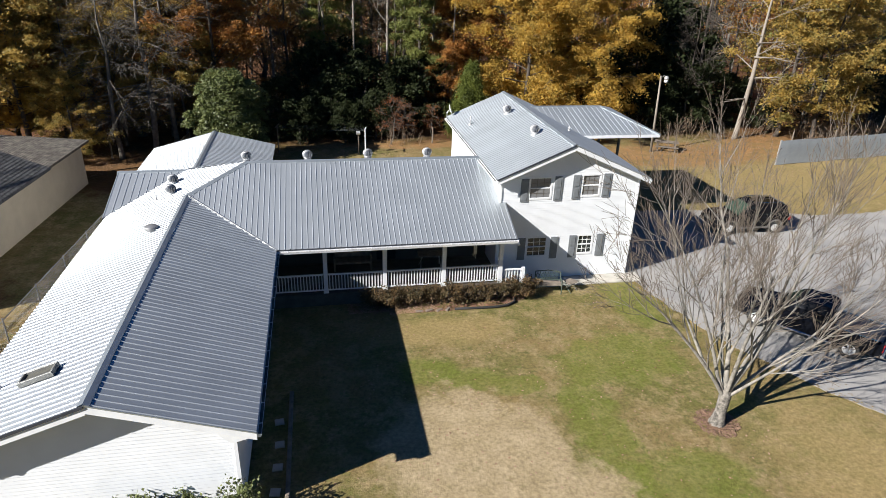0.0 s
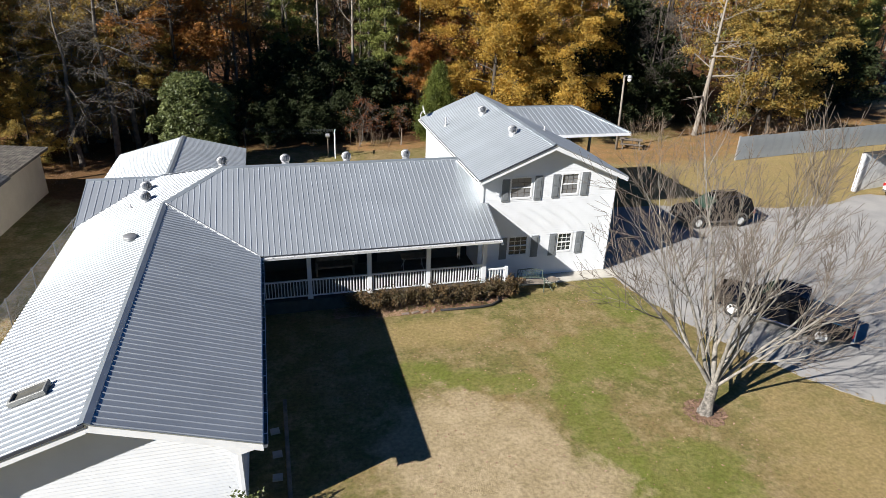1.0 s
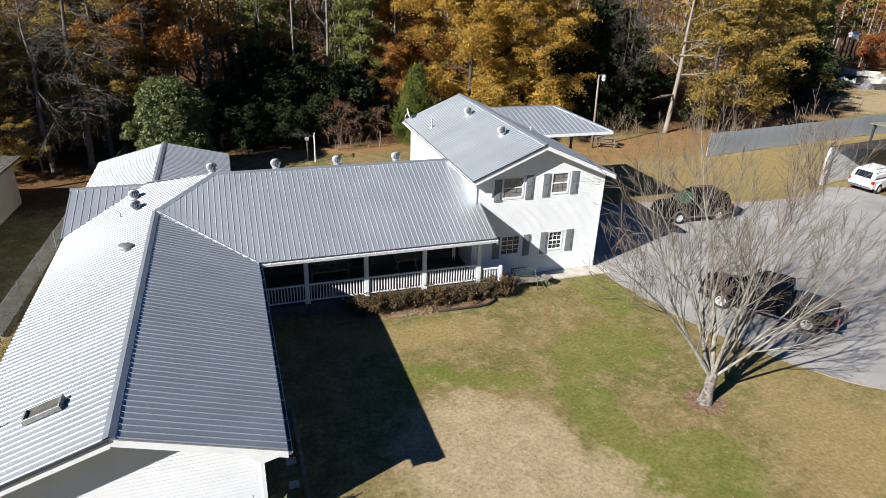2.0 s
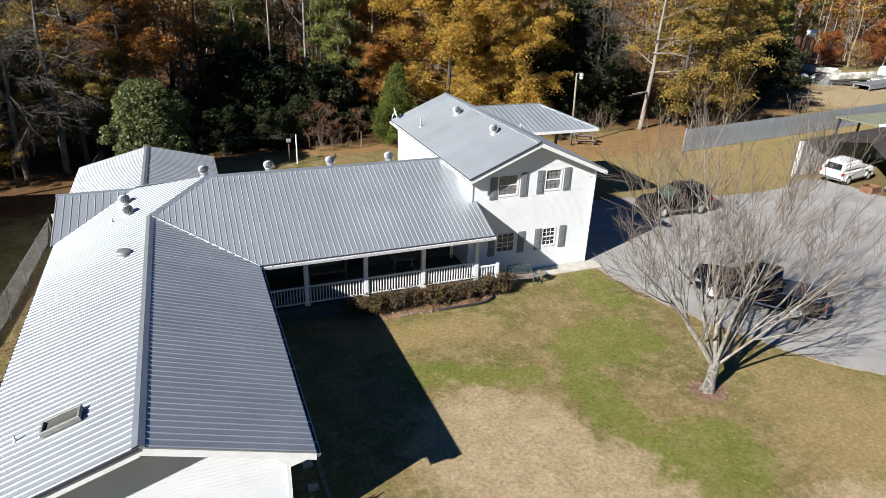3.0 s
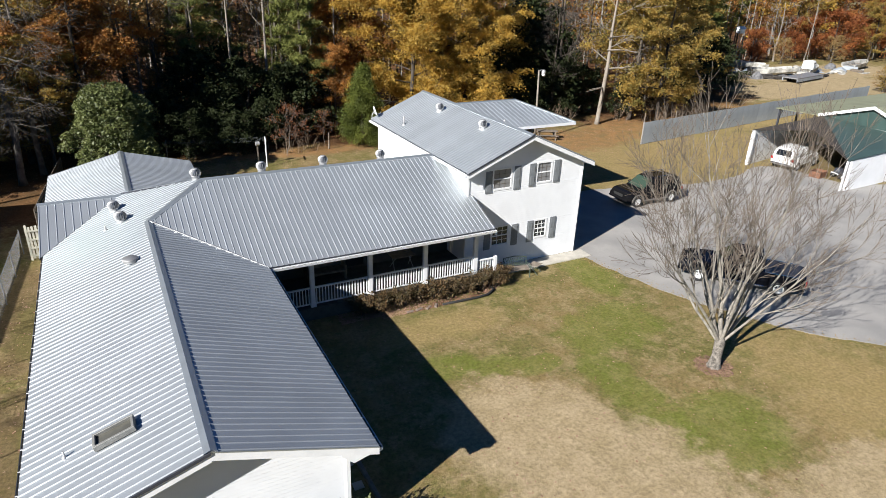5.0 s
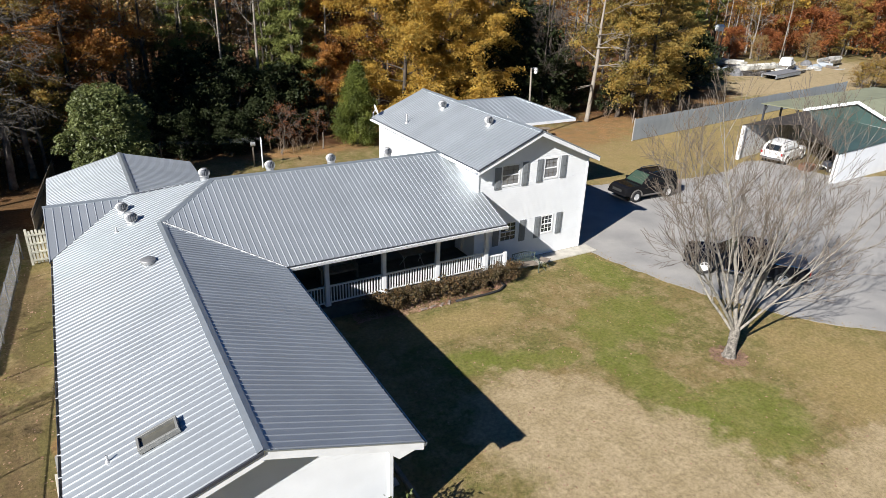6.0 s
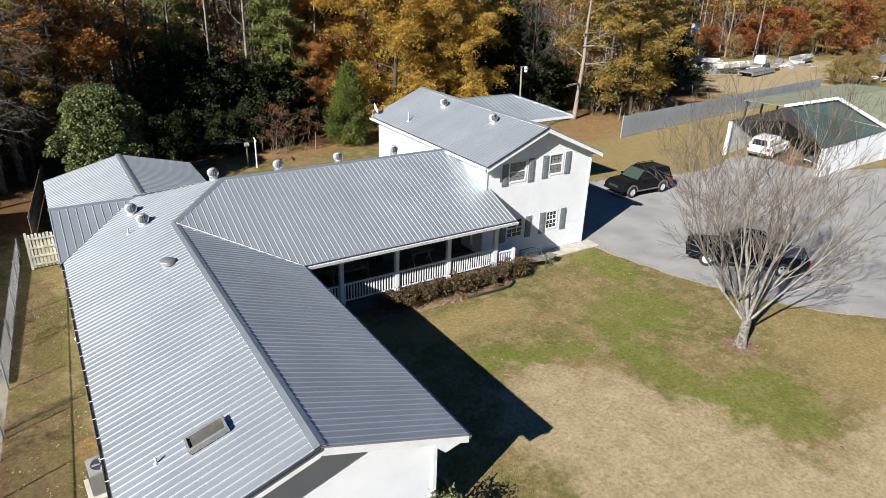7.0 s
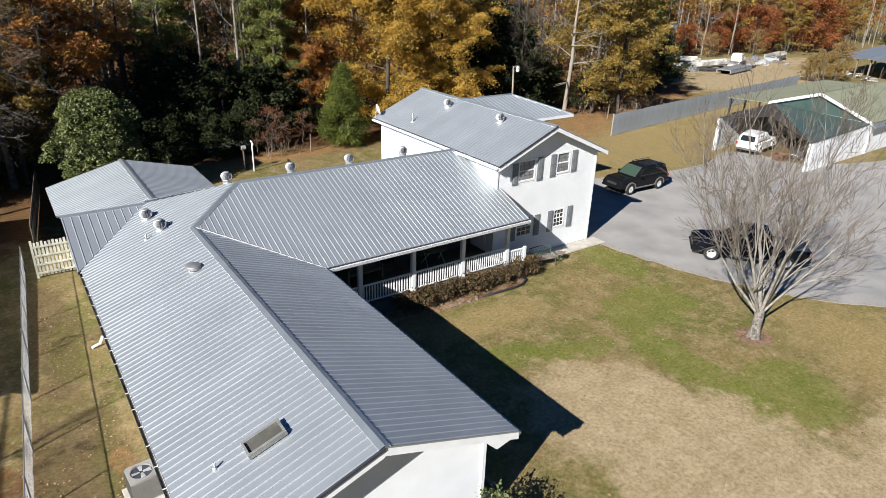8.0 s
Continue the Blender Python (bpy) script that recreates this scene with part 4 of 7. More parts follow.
plant(leafy_tree("brush_tree", "scraggly understorey tree with sparse brown leaves", 59, 9, 0.06, 3.2, BRUSH, GREYBARK, 20, 0.12, 0.45, limbs=14), [(-10.6, 58, 1.2), (-15.2, 57, 1.3), (-7.6, 59, 1.2), (2.8, 63, 1.3), (-3.5, 61, 1.4), (5.5, 65, 1.5), (12.0, 61, 1.3), (-13.0, 54, 1.25), (-15.6, 53, 1.1), (0.6, 61, 1.0), (104, 77, 0.5), (117, 76, 0.55), (126, 77, 0.55), (139, 72, 0.55), (93.2, 51.0, 0.52), (95.6, 49.8, 0.58), (91.6, 52.0, 0.4), (52, 54.5, 0.4), (47.5, 52.6, 0.45), (57, 56, 0.5)])
plant(leafy_tree("red_shrub", "tall twiggy shrub with a few red leaves", 62, 4.2, 0.3, 1.4, RED, GREYBARK, 4, 0.06, 0.25, limbs=12, radius=0.05, gap=0.3), [(7.3, 50.0, 0.85), (8.4, 51.6, 0.7), (10.9, 52.2, 0.6)])

def magnolia(x, y, height, width):
    """An evergreen dome: boughs that carry rounded tufts of broad leaves."""
    rnd, rng = random.Random(53), np.random.default_rng(53)
    b, cen, nrm = Build(), [], []
    b.tube([(0, 0, -0.1), (0.1, 0, height * 0.5), (0, 0.1, height * 0.85)], [0.2, 0.13, 0.03], 8)
    for i in range(170):
        z = height * (0.06 + 0.9 * (i + 0.5) / 170)
        f = z / height
        r = width * math.sqrt(max(0.02, 1 - ((f - 0.36) / 0.64) ** 2)) if f > 0.36 else width * (0.8 + 0.2 * f / 0.36)
        a = i * 2.39996
        r *= rnd.uniform(0.5, 1.1) * (0.92 + 0.16 * math.sin(3 * a + 4 * f) * math.sin(7 * f + 1))
        c = Vector((math.cos(a) * r, math.sin(a) * r, z))
        b.tube([(0, 0, z * 0.7), c * 0.6 + Vector((0, 0, z * 0.35)), c], [0.04, 0.025, 0.008], 4, cap=False)
        n = 260
        d = rng.normal(size=(n, 3))
        d /= np.linalg.norm(d, axis=1)[:, None]
        d[:, 2] = np.abs(d[:, 2]) * 1.1 - 0.25
        cen.append(np.array(c) + d * rng.uniform(0.75, 1.05, (n, 1)) * rnd.uniform(0.35, 0.85))
    ob = thing("magnolia_tree", "dense rounded evergreen tree with glossy leaves", "tree", at(x, y), "woodland trees")
    part("trunk", b, DARKBARK, ob, smooth=True)
    o = new("crown", leaf_mesh("crown", leaf_tris(np.concatenate(cen), 0.095, rng, 0.45, 1.1, 0.55), GREEN))
    o.parent = ob


magnolia(-4.9, 45.7, 6.6, 2.55)
plant(conifer("cedar_tree", "conical dark green cedar tree", 61, 5.7, 2.0, CEDAR, 0.15, 52000, 0.06), [(13.75, 50.6, 1.0)])
# leaf colour carries the shade; several hollies added only to darken gaps
plant(leafy_tree("holly_tree", "evergreen understorey tree with shade-darkened leaf colour", 67, 7.6, 0.01, 2.9, SHADELEAF, DARKBARK, 24, 0.19, 0.45, limbs=17), [(1.5, 56, 0.85), (5.4, 55.5, 0.75), (3.4, 59, 0.85), (8.4, 54.8, 0.7), (10.8, 56.5, 0.7), (-1.8, 52.6, 0.62), (2.4, 53.0, 0.6), (0.3, 51.2, 0.42), (3.4, 51.0, 0.4), (6.0, 52.0, 0.45), (35.2, 53.2, 0.75), (37.6, 55.2, 0.9), (30.4, 55.5, 1.2), (33.4, 57.0, 1.35), (28.6, 54.0, 0.8), (31.6, 52.6, 0.6), (36.6, 60, 1.5), (41, 55, 0.6), (43.4, 51.8, 0.42), (50.5, 55.5, 0.5), (66, 60, 0.9), (56.5, 57, 0.8), (60.5, 59.5, 0.9)])
plant(conifer("pine_tree", "bushy young pine with yellow-green needles", 63, 15, 3.6, PINE, 0.6, 20000, 0.2, 0.7), [(73, 69, 1.0), (79, 74, 1.0), (68, 66, 0.85), (86, 79, 0.9)])
plant(pine("pine_tree", "tall pine with a bare trunk and tufted boughs", 71, 21, 0.28, n=30, size=0.24), [(4.0, 62, 1.0), (10.4, 56.0, 0.8), (9.2, 58.5, 0.75), (1.8, 58.5, 0.8), (-0.5, 66, 1.0), (70, 66, 0.8), (76, 70, 0.85), (110, 92, 0.8), (88, 82, 0.8), (103, 88, 0.7)])


def bare_tree(name, label, seed, height, bark, limbs, levels, spread, radius, start=0.1, lean=(0, 0), minr=0.008, lift=0.1, droop=0.0, category="tree"):
    """A leafless tree of boughs and fine twigs."""
    rnd = random.Random(seed)
    b, tips = Build(), []
    top = Vector((lean[0], lean[1], height))
    pts = [top * f + Vector((rnd.uniform(-1, 1), rnd.uniform(-1, 1), 0)) * 0.2 * (f > 0.05) - Vector((0, 0, 0.1)) * (f == 0) for f in (0, 0.03, 0.2, 0.4, 0.6, 0.8, 1.0)]
    b.tube(pts, [radius * 1.5, radius * 1.15, radius, radius * 0.85, radius * 0.65, radius * 0.4, 0.02], 9)
    ob = thing(name, label, category, group="woodland trees")
    part("trunk", b, bark, ob, smooth=True)
    for i in range(limbs):
        b = Build()
        f = start + (0.95 - start) * (i + rnd.random() * 0.7) / limbs
        a = i * 2.4 + rnd.uniform(-0.5, 0.5)
        bough(b, top * f, Vector((math.cos(a), math.sin(a), rnd.uniform(0.0, 0.8) - droop)), spread * rnd.uniform(0.6, 1.1) * (1.15 - 0.6 * f), radius * 0.42 * (1.1 - f), rnd, levels, tips, (3, 4), 0.25, lift - droop, 5, 0.6, 0.3, 0.8, 0.5, minr)
        part("limb", b, bark, ob, smooth=True)
    return ob


POLEBARK = mat("slender_grey_bark", (0.25, 0.22, 0.185), 0.9, 0, 0.2, 2, 20, 0.4)
plant(bare_tree("bare_tree", "leafless grey tree with drooping branches", 83, 14, GREYBARK, 22, 3, 3.2, 0.2, 0.26, minr=0.007, droop=0.22), [(-10.7, 48.6, 1.0), (-12.9, 47.6, 0.85), (-9.6, 50.6, 0.9)])
plant(bare_tree("bare_tree", "leafless dark woodland tree", 87, 15, DARKBARK, 10, 3, 3.2, 0.16, 0.25, minr=0.014), [(36.4, 54, 1.0), (38.5, 57.5, 1.0), (34.6, 52.5, 0.7), (6.5, 62, 1.0), (16.5, 60, 1.0), (-8.8, 62, 1.1), (60, 64, 1.0), (-16.5, 60, 1.0), (40.5, 60, 1.1), (-1.0, 57, 0.9), (8.4, 58.5, 0.9), (-19.0, 12.5, 0.5), (-20.0, 19.0, 0.55), (-19.4, 25.5, 0.5)])
plant(bare_tree("bare_tree", "leafless pale tree at the wood's edge", 91, 10, PALEBARK, 12, 2, 3.6, 0.16, 0.15, minr=0.016), [(106, 80, 1.0)])
plant(bare_tree("bare_tree", "slender leafless tree with a straight grey trunk", 93, 17, POLEBARK, 7, 1, 2.4, 0.13, 0.45, minr=0.014), [(2.2, 58.6, 1.0), (4.6, 57.4, 0.9), (7.4, 57.0, 1.0), (9.0, 59.6, 0.9), (11.9, 58.2, 1.0), (13.4, 56.4, 0.85), (5.8, 61, 1.1), (-2.2, 57.6, 0.9), (0.6, 60.4, 1.1), (34.2, 57, 0.9), (36.8, 59, 1.0), (62, 62, 0.8), (94, 78, 0.8), (112, 78, 0.8)])
syc = bare_tree("sycamore_tree", "tall leaning sycamore with pale trunk and broken limbs", 97, 15, PALEBARK, 9, 2, 3.4, 0.2, 0.3, lean=(0.75, 0.2), minr=0.014)
syc.matrix_basis = at(38.6, 49.9)
b, tips, rnd = Build(), [], random.Random(4)
for z, dx, dy, L in ((5.4, 1.0, -0.2, 4.6), (8.3, 0.95, 0.1, 3.6), (7.2, 0.9, -0.5, 2.6), (3.6, -0.8, -0.4, 2.4)):
    bough(b, Vector((0.08, 0, z)), Vector((dx, dy, 0.12)), L, 0.09, rnd, 1, tips, (2, 3), 0.12, 0.0, 6, 0.45, 0.3, 0.7, 0.4, 0.016, 5)
part("broken_limb", b, PALEBARK, syc, smooth=True)


def far_woods():
    """All the woodland that lies further back, as one mesh."""
    rnd, rng = random.Random(5), np.random.default_rng(5)
    b = Build()
    sets = {1: [], 2: [], 3: [], 4: [], 5: []}
    shade_tops = {1: [], 2: [], 3: [], 4: [], 5: []}

    def line(x):
        if x < 60:
            return 61
        if x < 90:
            return 61 + (x - 60) * 0.7
        return max(64, 83 - (x - 90) * 0.14)
    for row, off in enumerate((2, 6, 10, 15, 21, 28, 36, 46, 60)):
        step = 3.6 + row * 0.35
        x = -75.0 - row * 6
        while x < 240 + row * 10:
            x += step * rnd.uniform(0.6, 1.4)
            y = line(x) + off + rnd.uniform(-2, 2)
            far = y > 100
            h = rnd.uniform(11, 19)
            r = rnd.uniform(0.07, 0.17)
            lean = Vector((rnd.uniform(-1, 1), rnd.uniform(-1, 1), 0)) * 0.6
            pts = [Vector((x, y, -0.1)), Vector((x, y, h * 0.5)) + lean * 0.4, Vector((x, y, h)) + lean]
            b.tube(pts, [r, r * 0.75, 0.02], 5, 0 if rnd.random() < 0.35 else 6, cap=False)
            u = rnd.random()
            kind = 1 if u < 0.3 else 2 if u < 0.52 else 3 if u < 0.66 else 4 if u < 0.84 else 5
            if -7 < x < 14 and row < 6:
                kind = 4 if u < 0.35 else 5
            low = h * (0.18 if row == 0 else rnd.uniform(0.2, 0.5))
            # large leaves above the view, added to shade the wood below
            if row > 0:
                c = np.array((x + lean.x, y + lean.y, h * 0.93))
                shade_tops[kind].append(c + rng.normal(size=(16, 3)) * np.array([1.5, 1.5, 0.8]))
            for k in range(4 if far else 10):
                z = low + (h - low) * rnd.random()
                a = rnd.uniform(0, 6.283)
                L = rnd.uniform(1.0, 2.8)
                p = Vector((x, y, z)) + lean * (z / h)
                q = p + Vector((math.cos(a) * L, math.sin(a) * L, rnd.uniform(0.1, 1.0)))
                b.tube([p, p.lerp(q, 0.5) + Vector((0, 0, 0.12)), q], [0.035, 0.025, 0.01], 3, 0, cap=False)
                if kind == 5 and k % 2:
                    continue
                n = (26 if row < 3 else 10) if kind != 5 else 8
                for g in (0.55, 1.0):
                    c = np.array(p.lerp(q, g))
                    sets[kind].append(c + rng.normal(size=(n, 3)) * np.array([0.5, 0.5, 0.24]))
    verts, faces, mi = [np.array(b.v)], list(b.f), list(b.mi)
    base = len(b.v)
    for kind, lst in sets.items():
        c = np.concatenate(lst)
        q = leaf_tris(c, 0.27 if kind == 4 else 0.24, rng, 0.4, 1.0, 0.2 if kind == 4 else 0.62)
        q = np.concatenate([q, leaf_tris(np.concatenate(shade_tops[kind]), 0.55, rng, 0.8)])
        verts.append(q)
        n = len(q) // 3
        idx = np.arange(3 * n).reshape(-1, 3) + base
        faces.extend(map(tuple, idx.tolist()))
        mi.extend([kind] * n)
        base += 3 * n
    me = bpy.data.meshes.new("far_woods")
    me.from_pydata(np.concatenate(verts).tolist(), [], faces)
    for m in (DARKBARK, RUST, OCHRE, GOLD, PINE, RUST, BARK):
        me.materials.append(m)
    me.polygons.foreach_set("material_index", mi)
    me.update()
    tagged(new("far_woods", me), "deep mixed autumn woodland of thin trunks and brown leaves", "woodland", kind="stuff")


far_woods()

# the bare tree on the lawn
TWIGBARK = mat("brown_grey_twigs", (0.15, 0.118, 0.09), 0.9, 0, 0.2, 5, 30, 0.3)


def lawn_tree():
    rnd = random.Random(19)
    ob = thing("lawn_tree", "bare multi-stemmed tree on a ring of brown mulch", "tree", at(14.35, 14.25))
    b = Build()
    b.tube([(0, 0, -0.08), (0.0, 0, 0.12), (0.02, 0.0, 0.5), (0.05, 0.02, 1.1), (0.06, 0.03, 1.4)], [0.38, 0.25, 0.19, 0.2, 0.13], 12)
    part("trunk", b, mat("rough_grey_trunk", (0.21, 0.188, 0.16), 0.95, 0, 0.35, 9, 24, 1.0, bump_dist=0.03), ob, smooth=True)
    limbs = [(-0.95, 0.05, 1.4, 4.4, 0.1), (-0.55, 0.3, 1.6, 4.9, 0.105), (-0.2, -0.3, 1.9, 4.7, 0.11), (0.05, 0.2, 2.1, 4.9, 0.14), (0.45, -0.1, 1.8, 4.8, 0.12), (1.1, 0.2, 0.95, 4.3, 0.1),
             (0.85, 0.5, 1.3, 4.9, 0.1), (-0.45, 0.9, 1.3, 4.6, 0.085), (0.35, 1.0, 1.3, 4.7, 0.085), (0.8, -0.55, 1.2, 4.3, 0.08)]
    for dx, dy, dz, L, r in limbs:
        b, tips = Build(), []
        p = Vector((0.05 + dx * 0.1, 0.02 + dy * 0.1, 1.08 + 0.22 * min(dz, 1.9) - 0.25 + rnd.uniform(-0.08, 0.1)))
        bough(b, p, Vector((dx * 1.2, dy * 1.2, dz)), L, r * 0.72, rnd, 4, tips, (3, 4), 0.1, 0.42, 7, 0.56, 0.22, 0.6, 0.4, 0.006, 6)
        part("limb", b, [BARK, TWIGBARK], ob, smooth=True)
    m = Build()
    for i in range(520):
        a, rr = rnd.uniform(0, 6.283), 0.25 + 0.48 * rnd.random() ** 0.9
        x, y, t, s = math.cos(a) * rr, math.sin(a) * rr, rnd.uniform(0, 6.283), rnd.uniform(0.04, 0.13)
        z = 0.012 + 0.03 * (0.9 - rr) + rnd.uniform(0, 0.012)
        u = Vector((math.cos(t) * s, math.sin(t) * s, rnd.uniform(-0.01, 0.02)))
        w = Vector((-math.sin(t), math.cos(t), 0)) * 0.018
        m.face([Vector((x, y, z)) - u - w, Vector((x, y, z)) + u - w, Vector((x, y, z + 0.012)) + u + w, Vector((x, y, z + 0.012)) - u + w])
    tagged(part("mulch", m, mat("red_brown_mulch", (0.21, 0.125, 0.08), 0.95, 0, 0.2, 8, 40, 0.2, rand=0.2, island=True), at=at(14.35, 14.25)), "ring of red brown bark mulch on the lawn", "mulch", kind="stuff")


lawn_tree()


def thicket(h, seed, n, wide):
    """A leafless shrub of thin upright stems."""
    rnd = random.Random(seed)
    ob = thing("bare_shrub", "leafless twiggy brown shrub at the wood's edge", "shrub", group="woodland shrubs")
    for i in range(n):
        b = Build()
        a, r = rnd.uniform(0, 6.283), rnd.uniform(0.05, wide)
        p = Vector((math.cos(a) * r, math.sin(a) * r, -0.05))
        tips = []
        bough(b, p, Vector((math.cos(a) * 0.4 + rnd.uniform(-0.3, 0.3), math.sin(a) * 0.4 + rnd.uniform(-0.3, 0.3), 1.2)), h * rnd.uniform(0.25, 0.62), 0.02, rnd, 2, tips, (2, 3), 0.2, 0.25, 4, 0.55, 0.35, 0.6, 0.5, 0.006, 3)
        part("stem", b, TWIG, ob)
    return ob


TWIG = mat("tan_twigs", (0.2, 0.145, 0.1), 0.9, 0, 0.2, 3, 30, 0.2, rand=0.4)
plant(thicket(3.6, 3, 7, 1.0), [(31.6, 49.6, 0.8), (34.6, 50.2, 0.9), (52.0, 52.5, 0.9), (30.0, 51.5, 0.9)])
plant(thicket(2.6, 5, 9, 1.3), [(33.5, 50.6, 0.8), (41.6, 50.2, 0.8), (45.4, 50.0, 0.9), (48.6, 50.4, 0.9), (7.0, 50.0, 0.8), (56, 53.5, 0.8)])
plant(thicket(1.8, 7, 12, 1.6), [(44.4, 47.6, 0.8), (47.5, 48.2, 0.8), (50.6, 48.6, 0.8), (53.6, 49.4, 0.8), (8.8, 50.6, 0.7)])

# ---- roof fittings ----
def wz(x):
    return west[0] * x + west[2]


def turbine(x, y, z, label="round galvanised turbine vent on the roof"):
    """A spinning roof ventilator at rest."""
    if TURBINES:
        TURBINES.append(copy_thing(TURBINES[0], pose(x, y, z)))
        return
    ob = thing("turbine_vent", label, "roof vent", pose(x, y, z), "roof vents")
    b = Build()
    b.lathe([(0.27, -0.14), (0.25, 0.0), (0.18, 0.04), (0.172, 0.24), (0.2, 0.25), (0.2, 0.268)], 24)
    part("base", b, GALV, ob, smooth=True)
    b = Build()
    n = 16
    step = 2 * math.pi / n
    prof = [(0.175, 0.268), (0.215, 0.3), (0.238, 0.36), (0.242, 0.42), (0.22, 0.49), (0.17, 0.545), (0.1, 0.58)]
    for j in range(n):
        for (r0, z0), (r1, z1) in zip(prof[:-1], prof[1:]):
            for f0, f1 in ((0.0, 0.32), (0.32, 0.64)):
                q = ((r0, z0, f0), (r0, z0, f1), (r1, z1, f1), (r1, z1, f0))
                b.face([(r * (1 - 0.3 * f) * math.cos((j + f) * step), r * (1 - 0.3 * f) * math.sin((j + f) * step), z) for r, z, f in q])
    part("rotor", b, GALV, ob)
    b = Build()
    b.lathe([(0.12, 0.268), (0.13, 0.4), (0.08, 0.55)], 16)
    part("core", b, DARKTRIM, ob, smooth=True)
    b = Build()
    b.lathe([(0.13, 0.565), (0.125, 0.585), (0.08, 0.6), (0.02, 0.605)], 16)
    part("cap", b, GALV, ob, smooth=True)
    TURBINES.append(ob)


TURBINES = []
for x in (-2.15, 0.72, 3.64, 6.6):
    turbine(x, 29.55, north[1] * 29.55 + north[2])
turbine(-5.55, 29.35, wz(-5.55) - 0.16)
turbine(-5.36, 27.75, wz(-5.36) - 0.16)
turbine(11.62, 32.85, TZ - T_S * (TX - 11.62) - 0.14)
turbine(11.7, 28.25, TZ - T_S * (TX - 11.7) - 0.14)


def vent_pipe(x, y, z, h=0.35, r=0.045, label="short grey plumbing vent pipe on the roof"):
    ob = thing("vent_pipe", label, "vent pipe", pose(x, y, z), "vent pipes")
    b = Build()
    b.lathe([(r * 2.6, -0.06), (r * 2.4, 0.03), (r * 1.15, 0.07)], 14)
    part("flashing", b, GALV, ob, smooth=True)
    b = Build()
    b.lathe([(r, 0.02), (r, h), (r * 0.8, h), (r * 0.8, h - 0.08)], 12)
    part("pipe", b, GALV, ob, smooth=True)


vent_pipe(-5.95, 27.5, wz(-5.95), 0.22, 0.035)
vent_pipe(-7.31, 14.62, wz(-7.31), 0.2, 0.024)
vent_pipe(9.75, 33.6, TZ - T_S * (TX - 9.75), 0.5)
vent_pipe(14.3, 30.2, TZ - T_S * (14.3 - TX), 0.25)

cap_vent = thing("cap_vent", "flat round grey vent hood on the roof", "roof vent", pose(-5.28, 23.45, wz(-5.28)))
b = Build()
b.lathe([(0.18, -0.12), (0.18, 0.12)], 18)
part("collar", b, GALV, cap_vent, smooth=True)
b = Build()
b.lathe([(0.24, 0.05), (0.255, 0.08), (0.255, 0.17), (0.24, 0.185), (0.03, 0.195)], 24)
part("hood", b, FIN, cap_vent, smooth=True)

# skylight: kerb, frame and glass, tilted with the slope
tilt = math.atan(W_S)
sk = thing("skylight", "dark framed rectangular skylight in the metal roof", "skylight", Matrix.LocRotScale((-6.2, 14.45, wz(-6.2)), Euler((0, -tilt, 0)), None))
FRAME_GREY = mat("skylight_frame", (0.25, 0.25, 0.235), 0.5, 0.3, 0.1)
b = Build()
b.box(-0.44, 0.44, -0.22, 0.22, -0.05, 0.08, 0, 0.008)
part("kerb", b, FRAME_GREY, sk)
b = Build()
for x0, x1, y0, y1 in ((-0.47, 0.47, -0.25, -0.19), (-0.47, 0.47, 0.19, 0.25), (-0.47, -0.41, -0.19, 0.19), (0.41, 0.47, -0.19, 0.19)):
    b.box(x0, x1, y0, y1, 0.03, 0.17, 0, 0.006)
part("rim", b, FRAME_GREY, sk)
b = Build()
b.box(-0.41, 0.41, -0.19, 0.19, 0.082, 0.094)
part("pane", b, mat("skylight_glass", (0.09, 0.087, 0.072), 0.08, 0, 0.1, spec=0.7), sk)

# satellite dish at the back corner of the tall roof
dish = thing("satellite_dish", "small grey satellite dish on a bent arm", "satellite dish", pose(9.0, 36.6, 5.45, 0, 0, 78))
b = Build()
b.tube([(0, 0, -0.15), (0, 0, 0.25), (0.05, -0.12, 0.42)], 0.022, 8)
part("mast", b, GALV, dish)
b = Build()
b.lathe([(0.02, 0.0), (0.14, 0.012), (0.24, 0.04), (0.3, 0.07), (0.305, 0.078), (0.24, 0.05), (0.02, 0.012)], 20)
part("reflector", b, WHITE, dish, at=pose(0.05, -0.14, 0.45, 72, 0, 0), smooth=True)
b = Build()
b.tube([(0.05, -0.14, 0.32), (0.05, -0.5, 0.3), (0.05, -0.55, 0.4)], 0.014, 6)
part("arm", b, GALV, dish)

# raised roof over the deck behind the tall block
annex = thing("deck_cover", "hipped metal roof over the rear upper deck", "patio roof")
AZ, AP = 5.62, 6.48
roof_slope(annex, [(13.6, 31.15), (20.15, 31.15), (17.9, 34.6), (13.6, 34.6)], (0, 0.2493, AZ - 0.2493 * 31.15), 0, 0.305)
roof_slope(annex, [(13.6, 34.6), (17.9, 34.6), (20.15, 38.05), (13.6, 38.05)], (0, -0.2493, AP + 0.2493 * 34.6), 0, 0.305)
roof_slope(annex, [(20.15, 31.15), (20.15, 38.05), (17.9, 34.6)], (-0.3822, 0, AZ + 0.3822 * 20.15), 1)
rake(annex, (15.6, 31.15, AZ), (20.15, 31.15, AZ), 0.16)
rake(annex, (20.15, 31.15, AZ), (20.15, 38.05, AZ), 0.16)
rake(annex, (15.6, 38.05, AZ), (20.15, 38.05, AZ), 0.16)
ridge_cap(annex, (13.6, 34.6, AP), (17.9, 34.6, AP), dn(0, 1, 0.249), dn(0, -1, 0.249), 0.13)
ridge_cap(annex, (17.9, 34.6, AP), (20.15, 31.15, AZ), (0.8, 0.5, -0.25), (-0.6, -0.75, -0.2), 0.12)
